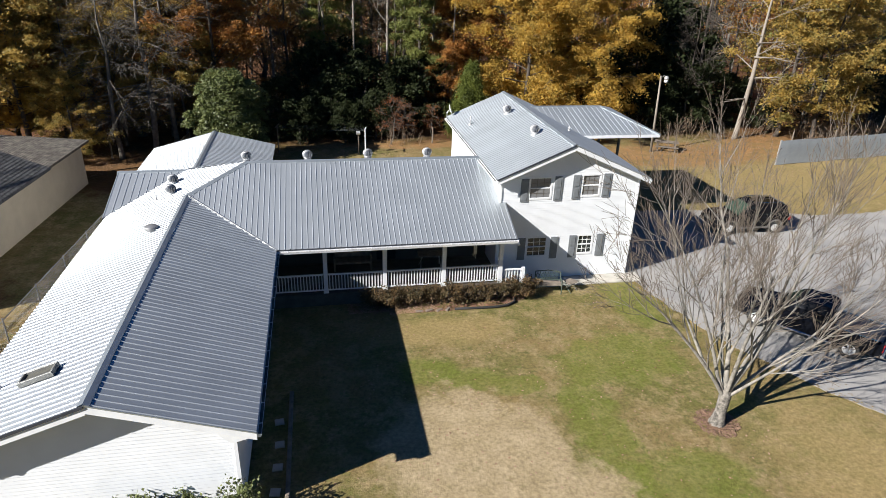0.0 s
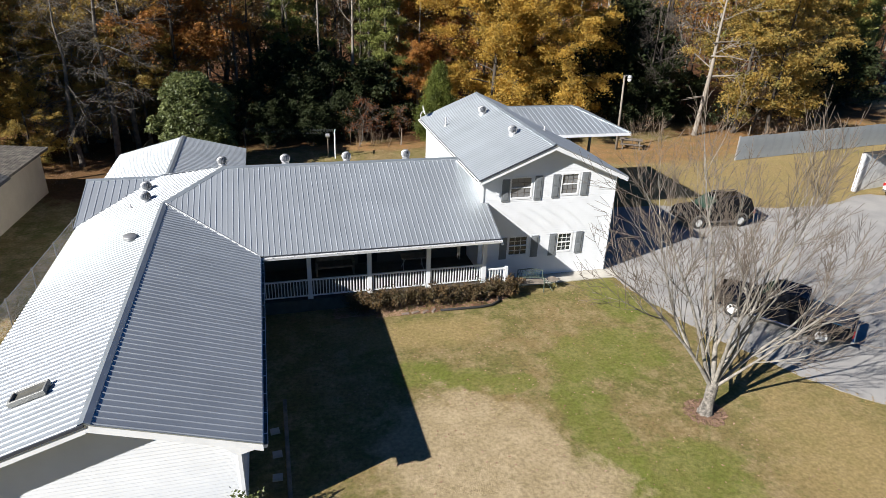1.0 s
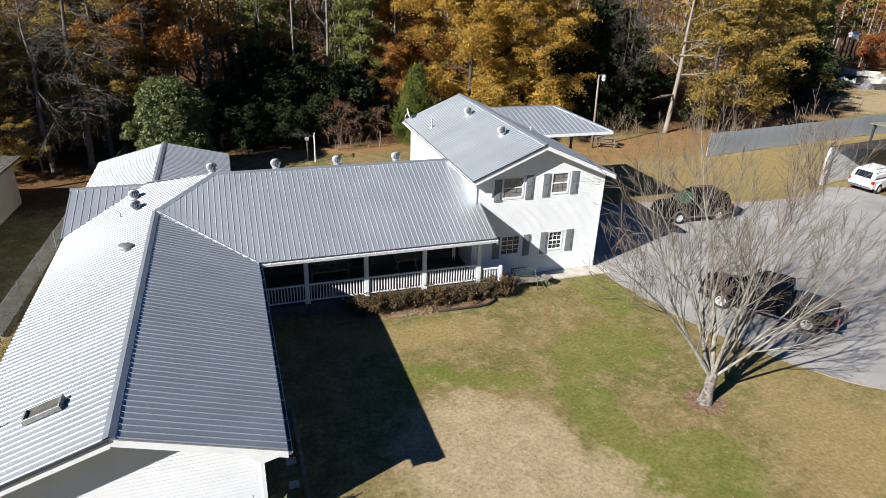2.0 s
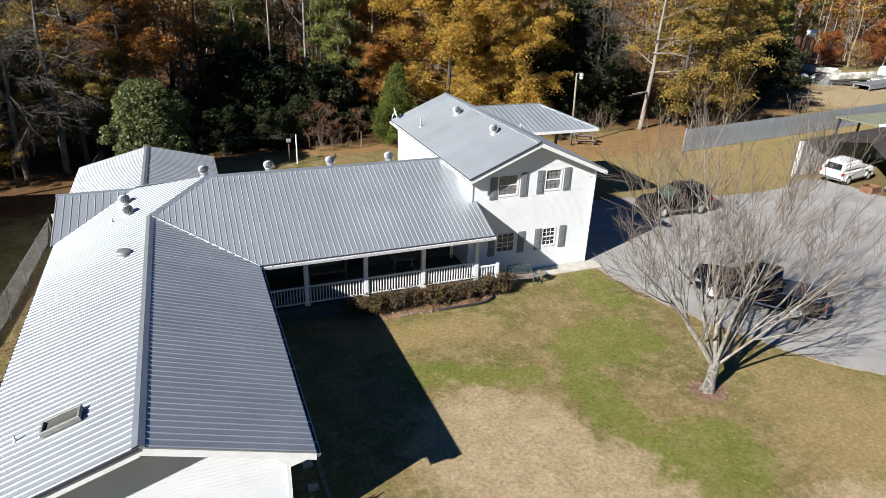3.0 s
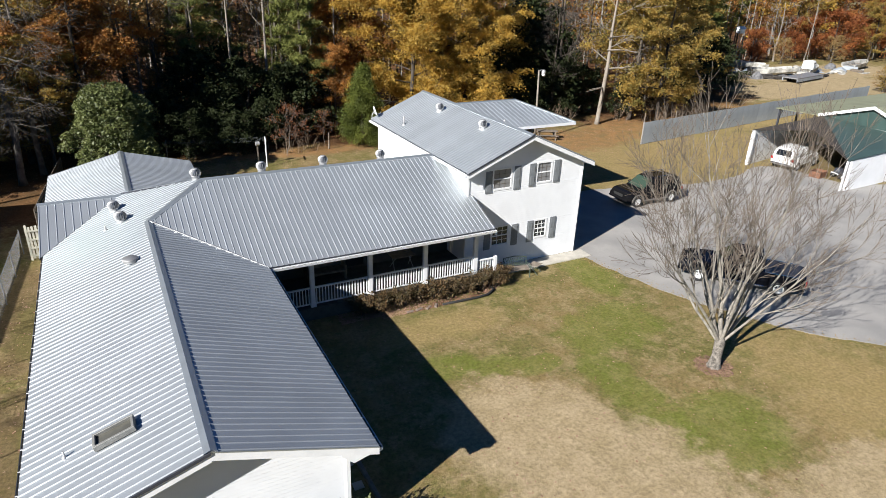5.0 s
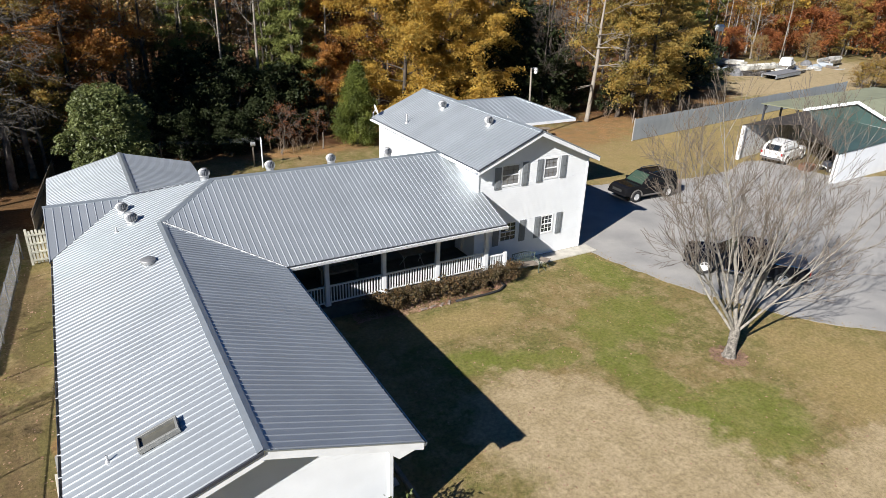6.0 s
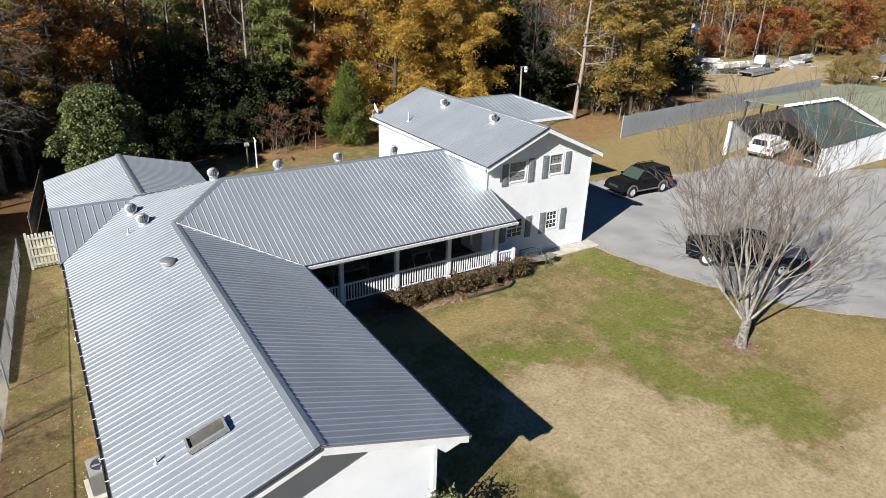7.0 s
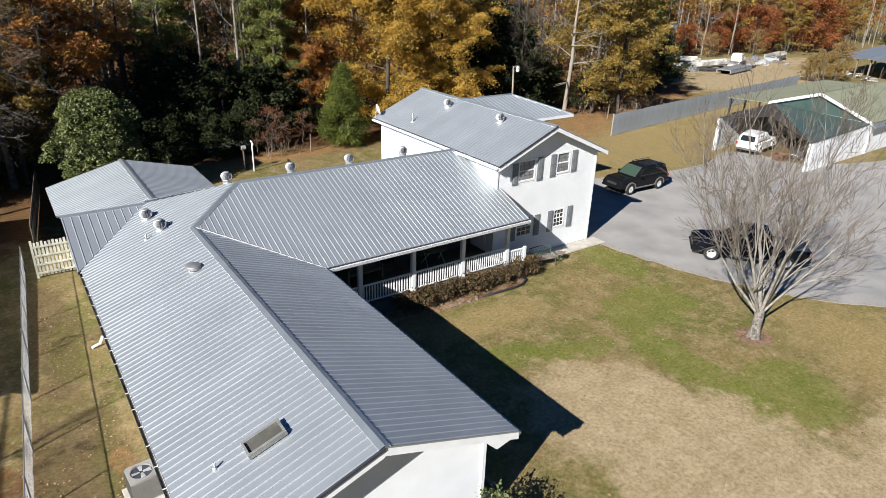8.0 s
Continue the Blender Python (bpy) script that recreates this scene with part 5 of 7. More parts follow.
WOOD = mat("weathered_wood", (0.2, 0.165, 0.13), 0.85, 0, 0.2, 4, 40, 0.3, rand=0.15)
b = Build()
b.box(16.2, 19.6, 31.8, 37.6, 2.85, 2.97)
part("deck", b, WOOD, annex)
for y in (34.7, 37.5):
    b = Build()
    b.box(19.45, 19.58, y - 0.065, y + 0.065, 0, 5.5, 0, 0.008)
    part("post", b, WOOD, annex)

# ---- yard beside and behind the house ----
ac = thing("air_conditioner", "grey outdoor air conditioning unit on a pad", "air conditioner", pose(-8.38, 18.75, 0, 0, 0, 4))
AC = mat("grey_enamel", (0.27, 0.262, 0.24), 0.5, 0.1, 0.05)
b = Build()
b.box(-0.5, 0.5, -0.5, 0.5, -0.03, 0.08, 0, 0.01)
part("pad", b, CONCRETE, ac)
b = Build()
for a in (0, 1, 2, 3):
    for k in range(17):
        z = 0.14 + k * 0.038
        q = Build()
        u = 0.37
        c, s = math.cos(a * math.pi / 2), math.sin(a * math.pi / 2)
        pts = [(-u, -0.372, z), (u, -0.372, z), (u, -0.385, z + 0.016), (-u, -0.385, z + 0.016)]
        b.face([(x * c - y * s, x * s + y * c, zz) for x, y, zz in pts])
part("louvre_panel", b, AC, ac)
b = Build()
b.box(-0.37, 0.37, -0.37, 0.37, 0.08, 0.8, 0, 0.02)
part("casing", b, AC, ac)
b = Build()
for k in range(28):
    a0, a1 = 2 * math.pi * k / 28, 2 * math.pi * (k + 1) / 28
    def edge(a):
        m = max(abs(math.cos(a)), abs(math.sin(a)))
        return (0.375 * math.cos(a) / m, 0.375 * math.sin(a) / m, 0.83)
    b.face([(0.29 * math.cos(a0), 0.29 * math.sin(a0), 0.845), edge(a0), edge(a1), (0.29 * math.cos(a1), 0.29 * math.sin(a1), 0.845)])
    b.face([(0.29 * math.cos(a0), 0.29 * math.sin(a0), 0.845), (0.29 * math.cos(a1), 0.29 * math.sin(a1), 0.845), (0.28 * math.cos(a1), 0.28 * math.sin(a1), 0.805), (0.28 * math.cos(a0), 0.28 * math.sin(a0), 0.805)])
part("top_cover", b, AC, ac)
b = Build()
b.lathe([(0.28, 0.803), (0.001, 0.804)], 24)
part("fan_well", b, DARKTRIM, ac)
for k in range(4):
    b = Build()
    a = k * math.pi / 2
    c, s = math.cos(a), math.sin(a)
    b.face([(x * c - y * s, x * s + y * c, z) for x, y, z in ((0.04, -0.03, 0.812), (0.25, -0.08, 0.808), (0.25, 0.06, 0.83), (0.04, 0.03, 0.822))])
    part("fan_blade", b, GALV, ac)

drain = thing("drain_spout", "white plastic downspout elbow on the grass", "downspout", pose(-8.35, 27.6, 0.06, 0, 0, 200))
b = Build()
b.tube([(-0.35, 0, 0.3), (-0.2, 0, 0.05), (0.0, 0, 0.03), (0.12, 0, 0.0)], 0.055, 8)
part("pipe", b, WHITE, drain)


DARKGALV = mat("weathered_wire", (0.2, 0.2, 0.2), 0.6, 0.5, 0.1)


def chain_fence(p, q, h=1.25):
    """Posts, rails and woven wire."""
    ob = thing("chain_link_fence", "grey chain-link fence along the side yard", "fence")
    p, q = Vector((*p, 0)), Vector((*q, 0))
    L = (q - p).length
    e = (q - p) / L
    n = int(L / 2.6)
    for i in range(n + 1):
        c = p.lerp(q, i / n)
        b = Build()
        b.tube([c - Vector((0, 0, 0.1)), c + Vector((0, 0, h + 0.05))], 0.03, 8)
        b.lathe([(0.035, h + 0.04), (0.036, h + 0.07), (0.01, h + 0.09)], 8, c.x, c.y)
        part("post", b, DARKGALV, ob)
    b = Build()
    b.tube([p + Vector((0, 0, h)), q + Vector((0, 0, h))], 0.02, 6)
    part("top_rail", b, DARKGALV, ob)
    b = Build()
    pitch = 0.1
    for i in range(int((L + h) / pitch)):
        for sgn in (1, -1):
            s0 = i * pitch - (h if sgn > 0 else 0)
            s1 = s0 + sgn * h if sgn > 0 else s0 - h
            a, c = (s0, 0.05), (s1, h)
            if min(a[0], c[0]) < 0 or max(a[0], c[0]) > L:
                continue
            b.tube([p + e * a[0] + Vector((0, 0, a[1])), p + e * c[0] + Vector((0, 0, c[1]))], 0.0022, 3, cap=False)
    tagged(part("wire_mesh", b, DARKGALV, ob), kind="stuff")


chain_fence((-11.3, 14.0), (-10.0, 36.4))

gate = thing("picket_gate", "pale wooden slatted gate beside the house", "gate")
PALEWOOD = mat("pale_treated_pine", (0.47, 0.455, 0.37), 0.8, 0, 0.15, 3, 30, 0.2, rand=0.1)
for k in range(11):
    b = Build()
    x = -9.5 + k * 0.152
    b.box(x, x + 0.1, 35.4, 35.425, 0.08, 1.75 + 0.02 * (k % 3), 0, 0.005)
    part("slat", b, PALEWOOD, gate)
for z in (0.2, 0.62, 1.05, 1.5):
    b = Build()
    b.box(-9.52, -7.92, 35.35, 35.398, z, z + 0.09, 0, 0.005)
    part("rail", b, PALEWOOD, gate)
for x in (-9.62, -7.93):
    b = Build()
    b.box(x, x + 0.1, 35.38, 35.48, -0.05, 1.85, 0, 0.008)
    part("post", b, PALEWOOD, gate)

back_fence = thing("board_fence", "weathered grey board fence at the back yard", "fence")
pb = Build()
pb.box(-0.07, 0.07, -0.012, 0.012, 0.03, 1.5, 0, 0.004)
pm = pb.mesh("board", WOOD)
for k in range(70):
    y = 38.9 + k * 0.15
    o = new("board", pm)
    o.parent = back_fence
    o.matrix_basis = pose(-9.4 + (y - 38.9) * 0.1, y, 0, 0, 0, 84)
for z in (0.4, 1.2):
    b = Build()
    b.tube([(-9.36, 38.9, z), (-8.3, 49.4, z)], 0.035, 4)
    part("rail", b, WOOD, back_fence)

# clothes line, lamp pole, posts, picnic table
line_post = thing("clothes_line", "white T-shaped clothes line post with wires", "clothes line")
for x, y in ((4.8, 47.0), (-1.8, 48.4)):
    b = Build()
    b.tube([(x, y, -0.1), (x, y, 2.1)], 0.05, 8)
    part("post", b, WHITE if x > 0 else WOOD, line_post)
    b = Build()
    b.tube([(x - 0.1, y - 0.55, 2.1), (x + 0.1, y + 0.55, 2.1)], 0.04, 8)
    part("crossbar", b, WHITE if x > 0 else WOOD, line_post)
for d in (-0.5, -0.17, 0.17, 0.5):
    b = Build()
    b.tube([(4.8 + d * 0.18, 47.0 + d, 2.13), (1.5 + d * 0.18, 47.7 + d, 2.0), (-1.8 + d * 0.18, 48.4 + d, 2.13)], 0.003, 4)
    part("wire", b, SHUTTER, line_post)
meter = thing("hose_reel", "small grey hose reel on a thin post", "hose reel", pose(4.3, 47.5, 0))
b = Build()
b.box(-0.04, 0.04, -0.04, 0.04, 0, 1.55, 0, 0.006)
part("post", b, WOOD, meter)
b = Build()
b.tube([(-0.14, -0.08, 1.7), (0.14, -0.08, 1.7)], 0.15, 14)
part("reel", b, GALV, meter)

pole = thing("lamp_pole", "tall grey yard pole with a security lamp", "lamp pole", pose(28.1, 46.4, 0))
b = Build()
b.tube([(0.4, 0, -0.1), (0.28, 0, 3), (0.15, 0, 6.2)], [0.11, 0.09, 0.07], 9)
part("pole", b, mat("weathered_pole", (0.22, 0.195, 0.16), 0.85, 0, 0.15, 3, 30, 0.3), pole, smooth=True)
b = Build()
b.tube([(0.15, 0, 6.05), (0.4, 0, 6.2), (0.62, 0, 6.18)], 0.025, 6)
part("arm", b, GALV, pole)
b = Build()
b.lathe([(0.08, 6.2), (0.17, 6.12), (0.2, 5.98), (0.17, 5.9)], 14, 0.66, 0)
part("lamp_head", b, GALV, pole, smooth=True)
b = Build()
b.lathe([(0.16, 5.9), (0.15, 5.75), (0.08, 5.66)], 14, 0.66, 0)
part("lens", b, WHITE, pole, smooth=True)
for x, y in ((10.6, 50.2), (-0.2, 50.5), (46.6, 47.2), (42.5, 47.4), (-13.6, 47.6)):
    o = thing("fence_post", "old wooden fence post at the wood's edge", "fence post", pose(x, y, 0, 2, 1, 0), "old fence posts")
    b = Build()
    b.tube([(0, 0, -0.1), (0.02, 0, 0.7), (0, 0.02, 1.35)], [0.07, 0.06, 0.055], 8)
    part("post", b, WOOD, o)

table = thing("picnic_table", "weathered wooden picnic table with benches", "picnic table", pose(30.0, 46.7, 0, 0, 0, -26))
for k in range(5):
    b = Build()
    b.box(-0.95, 0.95, -0.37 + k * 0.15, -0.235 + k * 0.15, 0.72, 0.76, 0, 0.004)
    part("tabletop_board", b, WOOD, table)
for s in (-1, 1):
    for k in range(2):
        b = Build()
        b.box(-0.95, 0.95, s * 0.72 - 0.14 + k * 0.145, s * 0.72 - 0.005 + k * 0.145, 0.43, 0.47, 0, 0.004)
        part("bench_board", b, WOOD, table)
    b = Build()
    b.box(s * 0.7 - 0.04, s * 0.7 + 0.04, -0.85, 0.85, 0.35, 0.43)
    b.solid([(s * 0.7 - 0.04, -0.7, 0), (s * 0.7 + 0.04, -0.7, 0), (s * 0.7 + 0.04, -0.6, 0), (s * 0.7 - 0.04, -0.6, 0)], [(s * 0.7 - 0.04, -0.3, 0.72), (s * 0.7 + 0.04, -0.3, 0.72), (s * 0.7 + 0.04, -0.2, 0.72), (s * 0.7 - 0.04, -0.2, 0.72)])
    b.solid([(s * 0.7 - 0.04, 0.6, 0), (s * 0.7 + 0.04, 0.6, 0), (s * 0.7 + 0.04, 0.7, 0), (s * 0.7 - 0.04, 0.7, 0)], [(s * 0.7 - 0.04, 0.2, 0.72), (s * 0.7 + 0.04, 0.2, 0.72), (s * 0.7 + 0.04, 0.3, 0.72), (s * 0.7 - 0.04, 0.3, 0.72)])
    part("trestle", b, WOOD, table)

# corrugated metal fence
SHEET = mat("blue_grey_sheet_metal", (0.36, 0.4, 0.44), 0.6, 0.3, 0.1, 0.8, 20, 0.1, rand=0.08)
mf = thing("metal_fence", "blue-grey corrugated metal sheet fence", "fence")
sheet = Build()
n = 16
for k in range(n):
    x0, x1 = -0.5 + k / n, -0.5 + (k + 1) / n
    y0, y1 = (0.0012 if k % 2 else -0.0012), (0.0012 if (k + 1) % 2 else -0.0012)
    sheet.face([(x0, y0, 0.03), (x1, y1, 0.03), (x1, y1, 2.0), (x0, y0, 2.0)])
sm = sheet.mesh("sheet", SHEET)
F0, F1 = Vector((37.0, 41.9)), Vector((82, 48.3))
e = (F1 - F0).normalized()
k = 0
while k + 0.5 < (F1 - F0).length:
    c = F0 + e * (k + 0.5)
    o = new("sheet", sm)
    o.parent = mf
    o.matrix_basis = pose(c.x, c.y, 0.02 * math.sin(k * 1.3), 0, 0, math.degrees(math.atan2(e.y, e.x)))
    k += 1.0
for k in (0, 2.4, 9, 18, 27, 36):
    c = F0 + e * k
    b = Build()
    b.box(c.x - 0.05, c.x + 0.05, c.y + 0.02, c.y + 0.12, 0, 2.05, 0, 0.006)
    part("post", b, GALV if k == 0 else WOOD, mf)

# ---- neighbour's house to the west ----
CREAM = mat("cream_siding", (0.5, 0.43, 0.32), 0.7, 0, 0.05, 1, 40, 0.08)
SHINGLE = mat("grey_shingles", (0.085, 0.085, 0.085), 0.9, 0, 0.25, 6, 50, 0.4, rand=0.25, island=True)
GRAVEL = mat("brown_shingles", (0.125, 0.11, 0.092), 0.95, 0, 0.25, 3, 60, 0.4, rand=0.25, island=True)
nb = thing("neighbour_house", "low cream house with dark shingle roof", "house", Matrix.LocRotScale((-14.0, 38.0, 0), Euler((0, 0, radians(-4.5))), None))
lap_wall(nb, (0, -13.5), (0, 1), (1, 0), 17.6, lambda u: 2.75, course=0.2, z0=0.0, material=CREAM)
lap_wall(nb, (0, 4.1), (-1, 0), (0, 1), 7.0, lambda u: 2.75, course=0.2, z0=0.0, material=CREAM)
lap_wall(nb, (-7, -13.5), (1, 0), (0, -1), 7.0, lambda u: 2.75 + 0.4 * min(u, 7 - u), course=0.2, z0=0.0, material=CREAM)
b = Build()
rnd = random.Random(8)
for k in range(22):
    x1, x0 = 0.45 - k * 0.18, 0.45 - (k + 1) * 0.18 - 0.02
    z1, z0 = 2.78 + (0.45 - x1) * 0.4, 2.78 + (0.45 - x0) * 0.4
    y = -14.0 - rnd.random() * 0.3
    while y < -1.2:
        y2 = min(-1.2, y + rnd.choice((0.26, 0.3, 0.34)))
        b.solid([(x0, y, z0), (x1, y, z1), (x1, y2, z1), (x0, y2, z0)], [(x0, y, z0 + 0.012), (x1, y, z1 + 0.03), (x1, y2, z1 + 0.03), (x0, y2, z0 + 0.012)])
        y = y2 + 0.006
tagged(part("shingle_roof", b, SHINGLE, nb), "dark grey asphalt shingles", kind="stuff")
b = Build()
b.solid([(0.5, -14.1, 2.66), (0.5, -1.15, 2.66), (-3.6, -1.15, 4.3), (-3.6, -14.1, 4.3)], [(0.46, -14.1, 2.77), (0.46, -1.15, 2.77), (-3.6, -1.15, 4.4), (-3.6, -14.1, 4.4)])
b.solid([(-3.6, -14.1, 4.3), (-3.6, -1.15, 4.3), (-7.6, -1.15, 2.7), (-7.6, -14.1, 2.7)], [(-3.6, -14.1, 4.42), (-3.6, -1.15, 4.42), (-7.6, -1.15, 2.82), (-7.6, -14.1, 2.82)])
part("roof_deck", b, SHINGLE, nb)
b = Build()
b.solid([(0.4, -1.14, 2.68), (0.4, 4.5, 2.68), (-7.4, 4.5, 3.1), (-7.4, -1.14, 3.1)], [(0.4, -1.14, 2.8), (0.4, 4.5, 2.8), (-7.4, 4.5, 3.25), (-7.4, -1.14, 3.25)])
part("rear_roof", b, GRAVEL, nb)
b = Build()
for k in range(40):
    x1, x0 = 0.42 - k * 0.19, 0.42 - (k + 1) * 0.19 - 0.02
    z1, z0 = 2.805 + (0.4 - x1) * 0.0577, 2.805 + (0.4 - x0) * 0.0577
    y = -1.14 - rnd.random() * 0.2
    while y < 4.5:
        y2 = min(4.52, y + rnd.choice((0.26, 0.3, 0.34)))
        b.solid([(x0, y, z0), (x1, y, z1), (x1, y2, z1), (x0, y2, z0)], [(x0, y, z0 + 0.01), (x1, y, z1 + 0.028), (x1, y2, z1 + 0.028), (x0, y2, z0 + 0.01)])
        y = y2 + 0.006
tagged(part("shingle_roof", b, GRAVEL, nb), "brown asphalt shingles", kind="stuff")

# overhead cable west of the yard
cable = thing("utility_cable", "black overhead utility cable between two poles", "cable")
for x0, y0, x1, y1, r in ((-24.6, 3.0, -19.6, 42.0, 0.045), (-25.6, 3.0, -19.9, 42.0, 0.018)):
    b = Build()
    b.tube([(x0 + (x1 - x0) * f, y0 + (y1 - y0) * f, 8.2 - 1.0 * math.sin(math.pi * f)) for f in [i / 12 for i in range(13)]], r, 6)
    part("cable", b, DARKTRIM, cable)
for x, y in ((-25, 3.0), (-19.7, 42.0)):
    o = thing("utility_pole", "round wooden utility pole", "utility pole", pose(x, y, 0), "utility poles")
    b = Build()
    b.tube([(0, 0, -0.1), (0, 0, 9)], [0.16, 0.11], 10)
    part("pole", b, WOOD, o)


# ---- vehicles ----
RUBBER = mat("tyre_rubber", (0.02, 0.02, 0.02), 0.85, 0, 0.1)
RIM = mat("alloy_rim", (0.62, 0.62, 0.61), 0.35, 0.25, 0.1)
LAMPGLASS = mat("clear_lamp_lens", (0.5, 0.52, 0.53), 0.15, 0.3, 0.1)
# green lighter than CARGLASS, painting in the sunlit interior behind it
WINDSCREEN = glass_mat("green_windscreen", (0.04, 0.065, 0.045))
CHROME = mat("chrome", (0.7, 0.7, 0.7), 0.15, 1.0, 0.05)
REDLENS = mat("red_tail_lens", (0.3, 0.015, 0.015), 0.2, 0, 0.05)
CARGLASS = glass_mat("car_glass", (0.015, 0.018, 0.02))
TRIMGREY = mat("grey_cladding", (0.13, 0.12, 0.11), 0.6, 0, 0.1)


def paint(name, c):
    m = mat(name, c, 0.1, 0.0, 0.04, 2, 30, 0.0, spec=0.1)
    m.node_tree.nodes["Principled BSDF"].inputs["Coat Weight"].default_value = 0.05
    m.node_tree.nodes["Principled BSDF"].inputs["Coat Roughness"].default_value = 0.06
    return m


def loft(b, stations):
    """Skins rings of points given station by station, with caps."""
    n = len(stations[0])
    i0 = len(b.v)
    for s in stations:
        b.v.extend(tuple(p) for p in s)
    for a in range(len(stations) - 1):
        for j in range(n):
            q = (j + 1) % n
            b.f.append((i0 + a * n + j, i0 + a * n + q, i0 + (a + 1) * n + q, i0 + (a + 1) * n + j))
            b.mi.append(0)
    b.f.append(tuple(i0 + j for j in range(n - 1, -1, -1)))
    e = i0 + (len(stations) - 1) * n
    b.f.append(tuple(e + j for j in range(n)))
    b.mi.extend([0, 0])


def ring_yz(x, w0, w1, z0, z1, r=0.08):
    """A rounded section: half-width w0 low, w1 at the top."""
    wm = max(w0, w1)
    return [(x, -w0 + r, z0), (x, w0 - r, z0), (x, w0, z0 + r), (x, wm, (z0 + z1) * 0.52), (x, w1, z1 - r), (x, w1 - r, z1), (x, -w1 + r, z1), (x, -w1, z1 - r), (x, -wm, (z0 + z1) * 0.52), (x, -w0, z0 + r)]


def wheel(parent, x, y, r=0.37, w=0.24):
    s = 1 if y > 0 else -1
    b = Build()
    b.lathe([(r * 0.62, -w / 2), (r * 0.95, -w / 2), (r, -w / 2 + 0.03), (r, w / 2 - 0.03), (r * 0.95, w / 2), (r * 0.62, w / 2), (r * 0.62, -w / 2)], 24, cap=False)
    wh = part("wheel", b, RUBBER, parent, at=pose(x, y, r, -90 * s, 0, 0), smooth=True)
    b = Build()
    b.lathe([(r * 0.61, -w * 0.3), (r * 0.62, w * 0.46), (r * 0.52, w * 0.47), (r * 0.48, w * 0.36), (r * 0.2, w * 0.4), (0.04, w * 0.44)], 20)
    part("rim", b, RIM, wh, smooth=True)
    for k in range(5):
        b = Build()
        a = k * 2 * math.pi / 5
        c, q = math.cos(a), math.sin(a)
        pts = [(0.05, -0.035), (r * 0.54, -0.03), (r * 0.54, 0.03), (0.05, 0.035)]
        b.solid([(px * c - py * q, px * q + py * c, w * 0.38) for px, py in pts], [(px * c - py * q, px * q + py * c, w * 0.47) for px, py in pts])
        part("spoke", b, RIM, wh)


def panel(parent, name, pts, material, label=""):
    """A thin closed plate on four corners, 8 mm thick along its own normal."""
    p = [Vector(q) for q in pts]
    nrm = (p[1] - p[0]).cross(p[2] - p[0]).normalized() * 0.008
    b = Build()
    b.solid([q - nrm for q in p], [q + nrm for q in p])
    return part(name, b, material, parent, label)


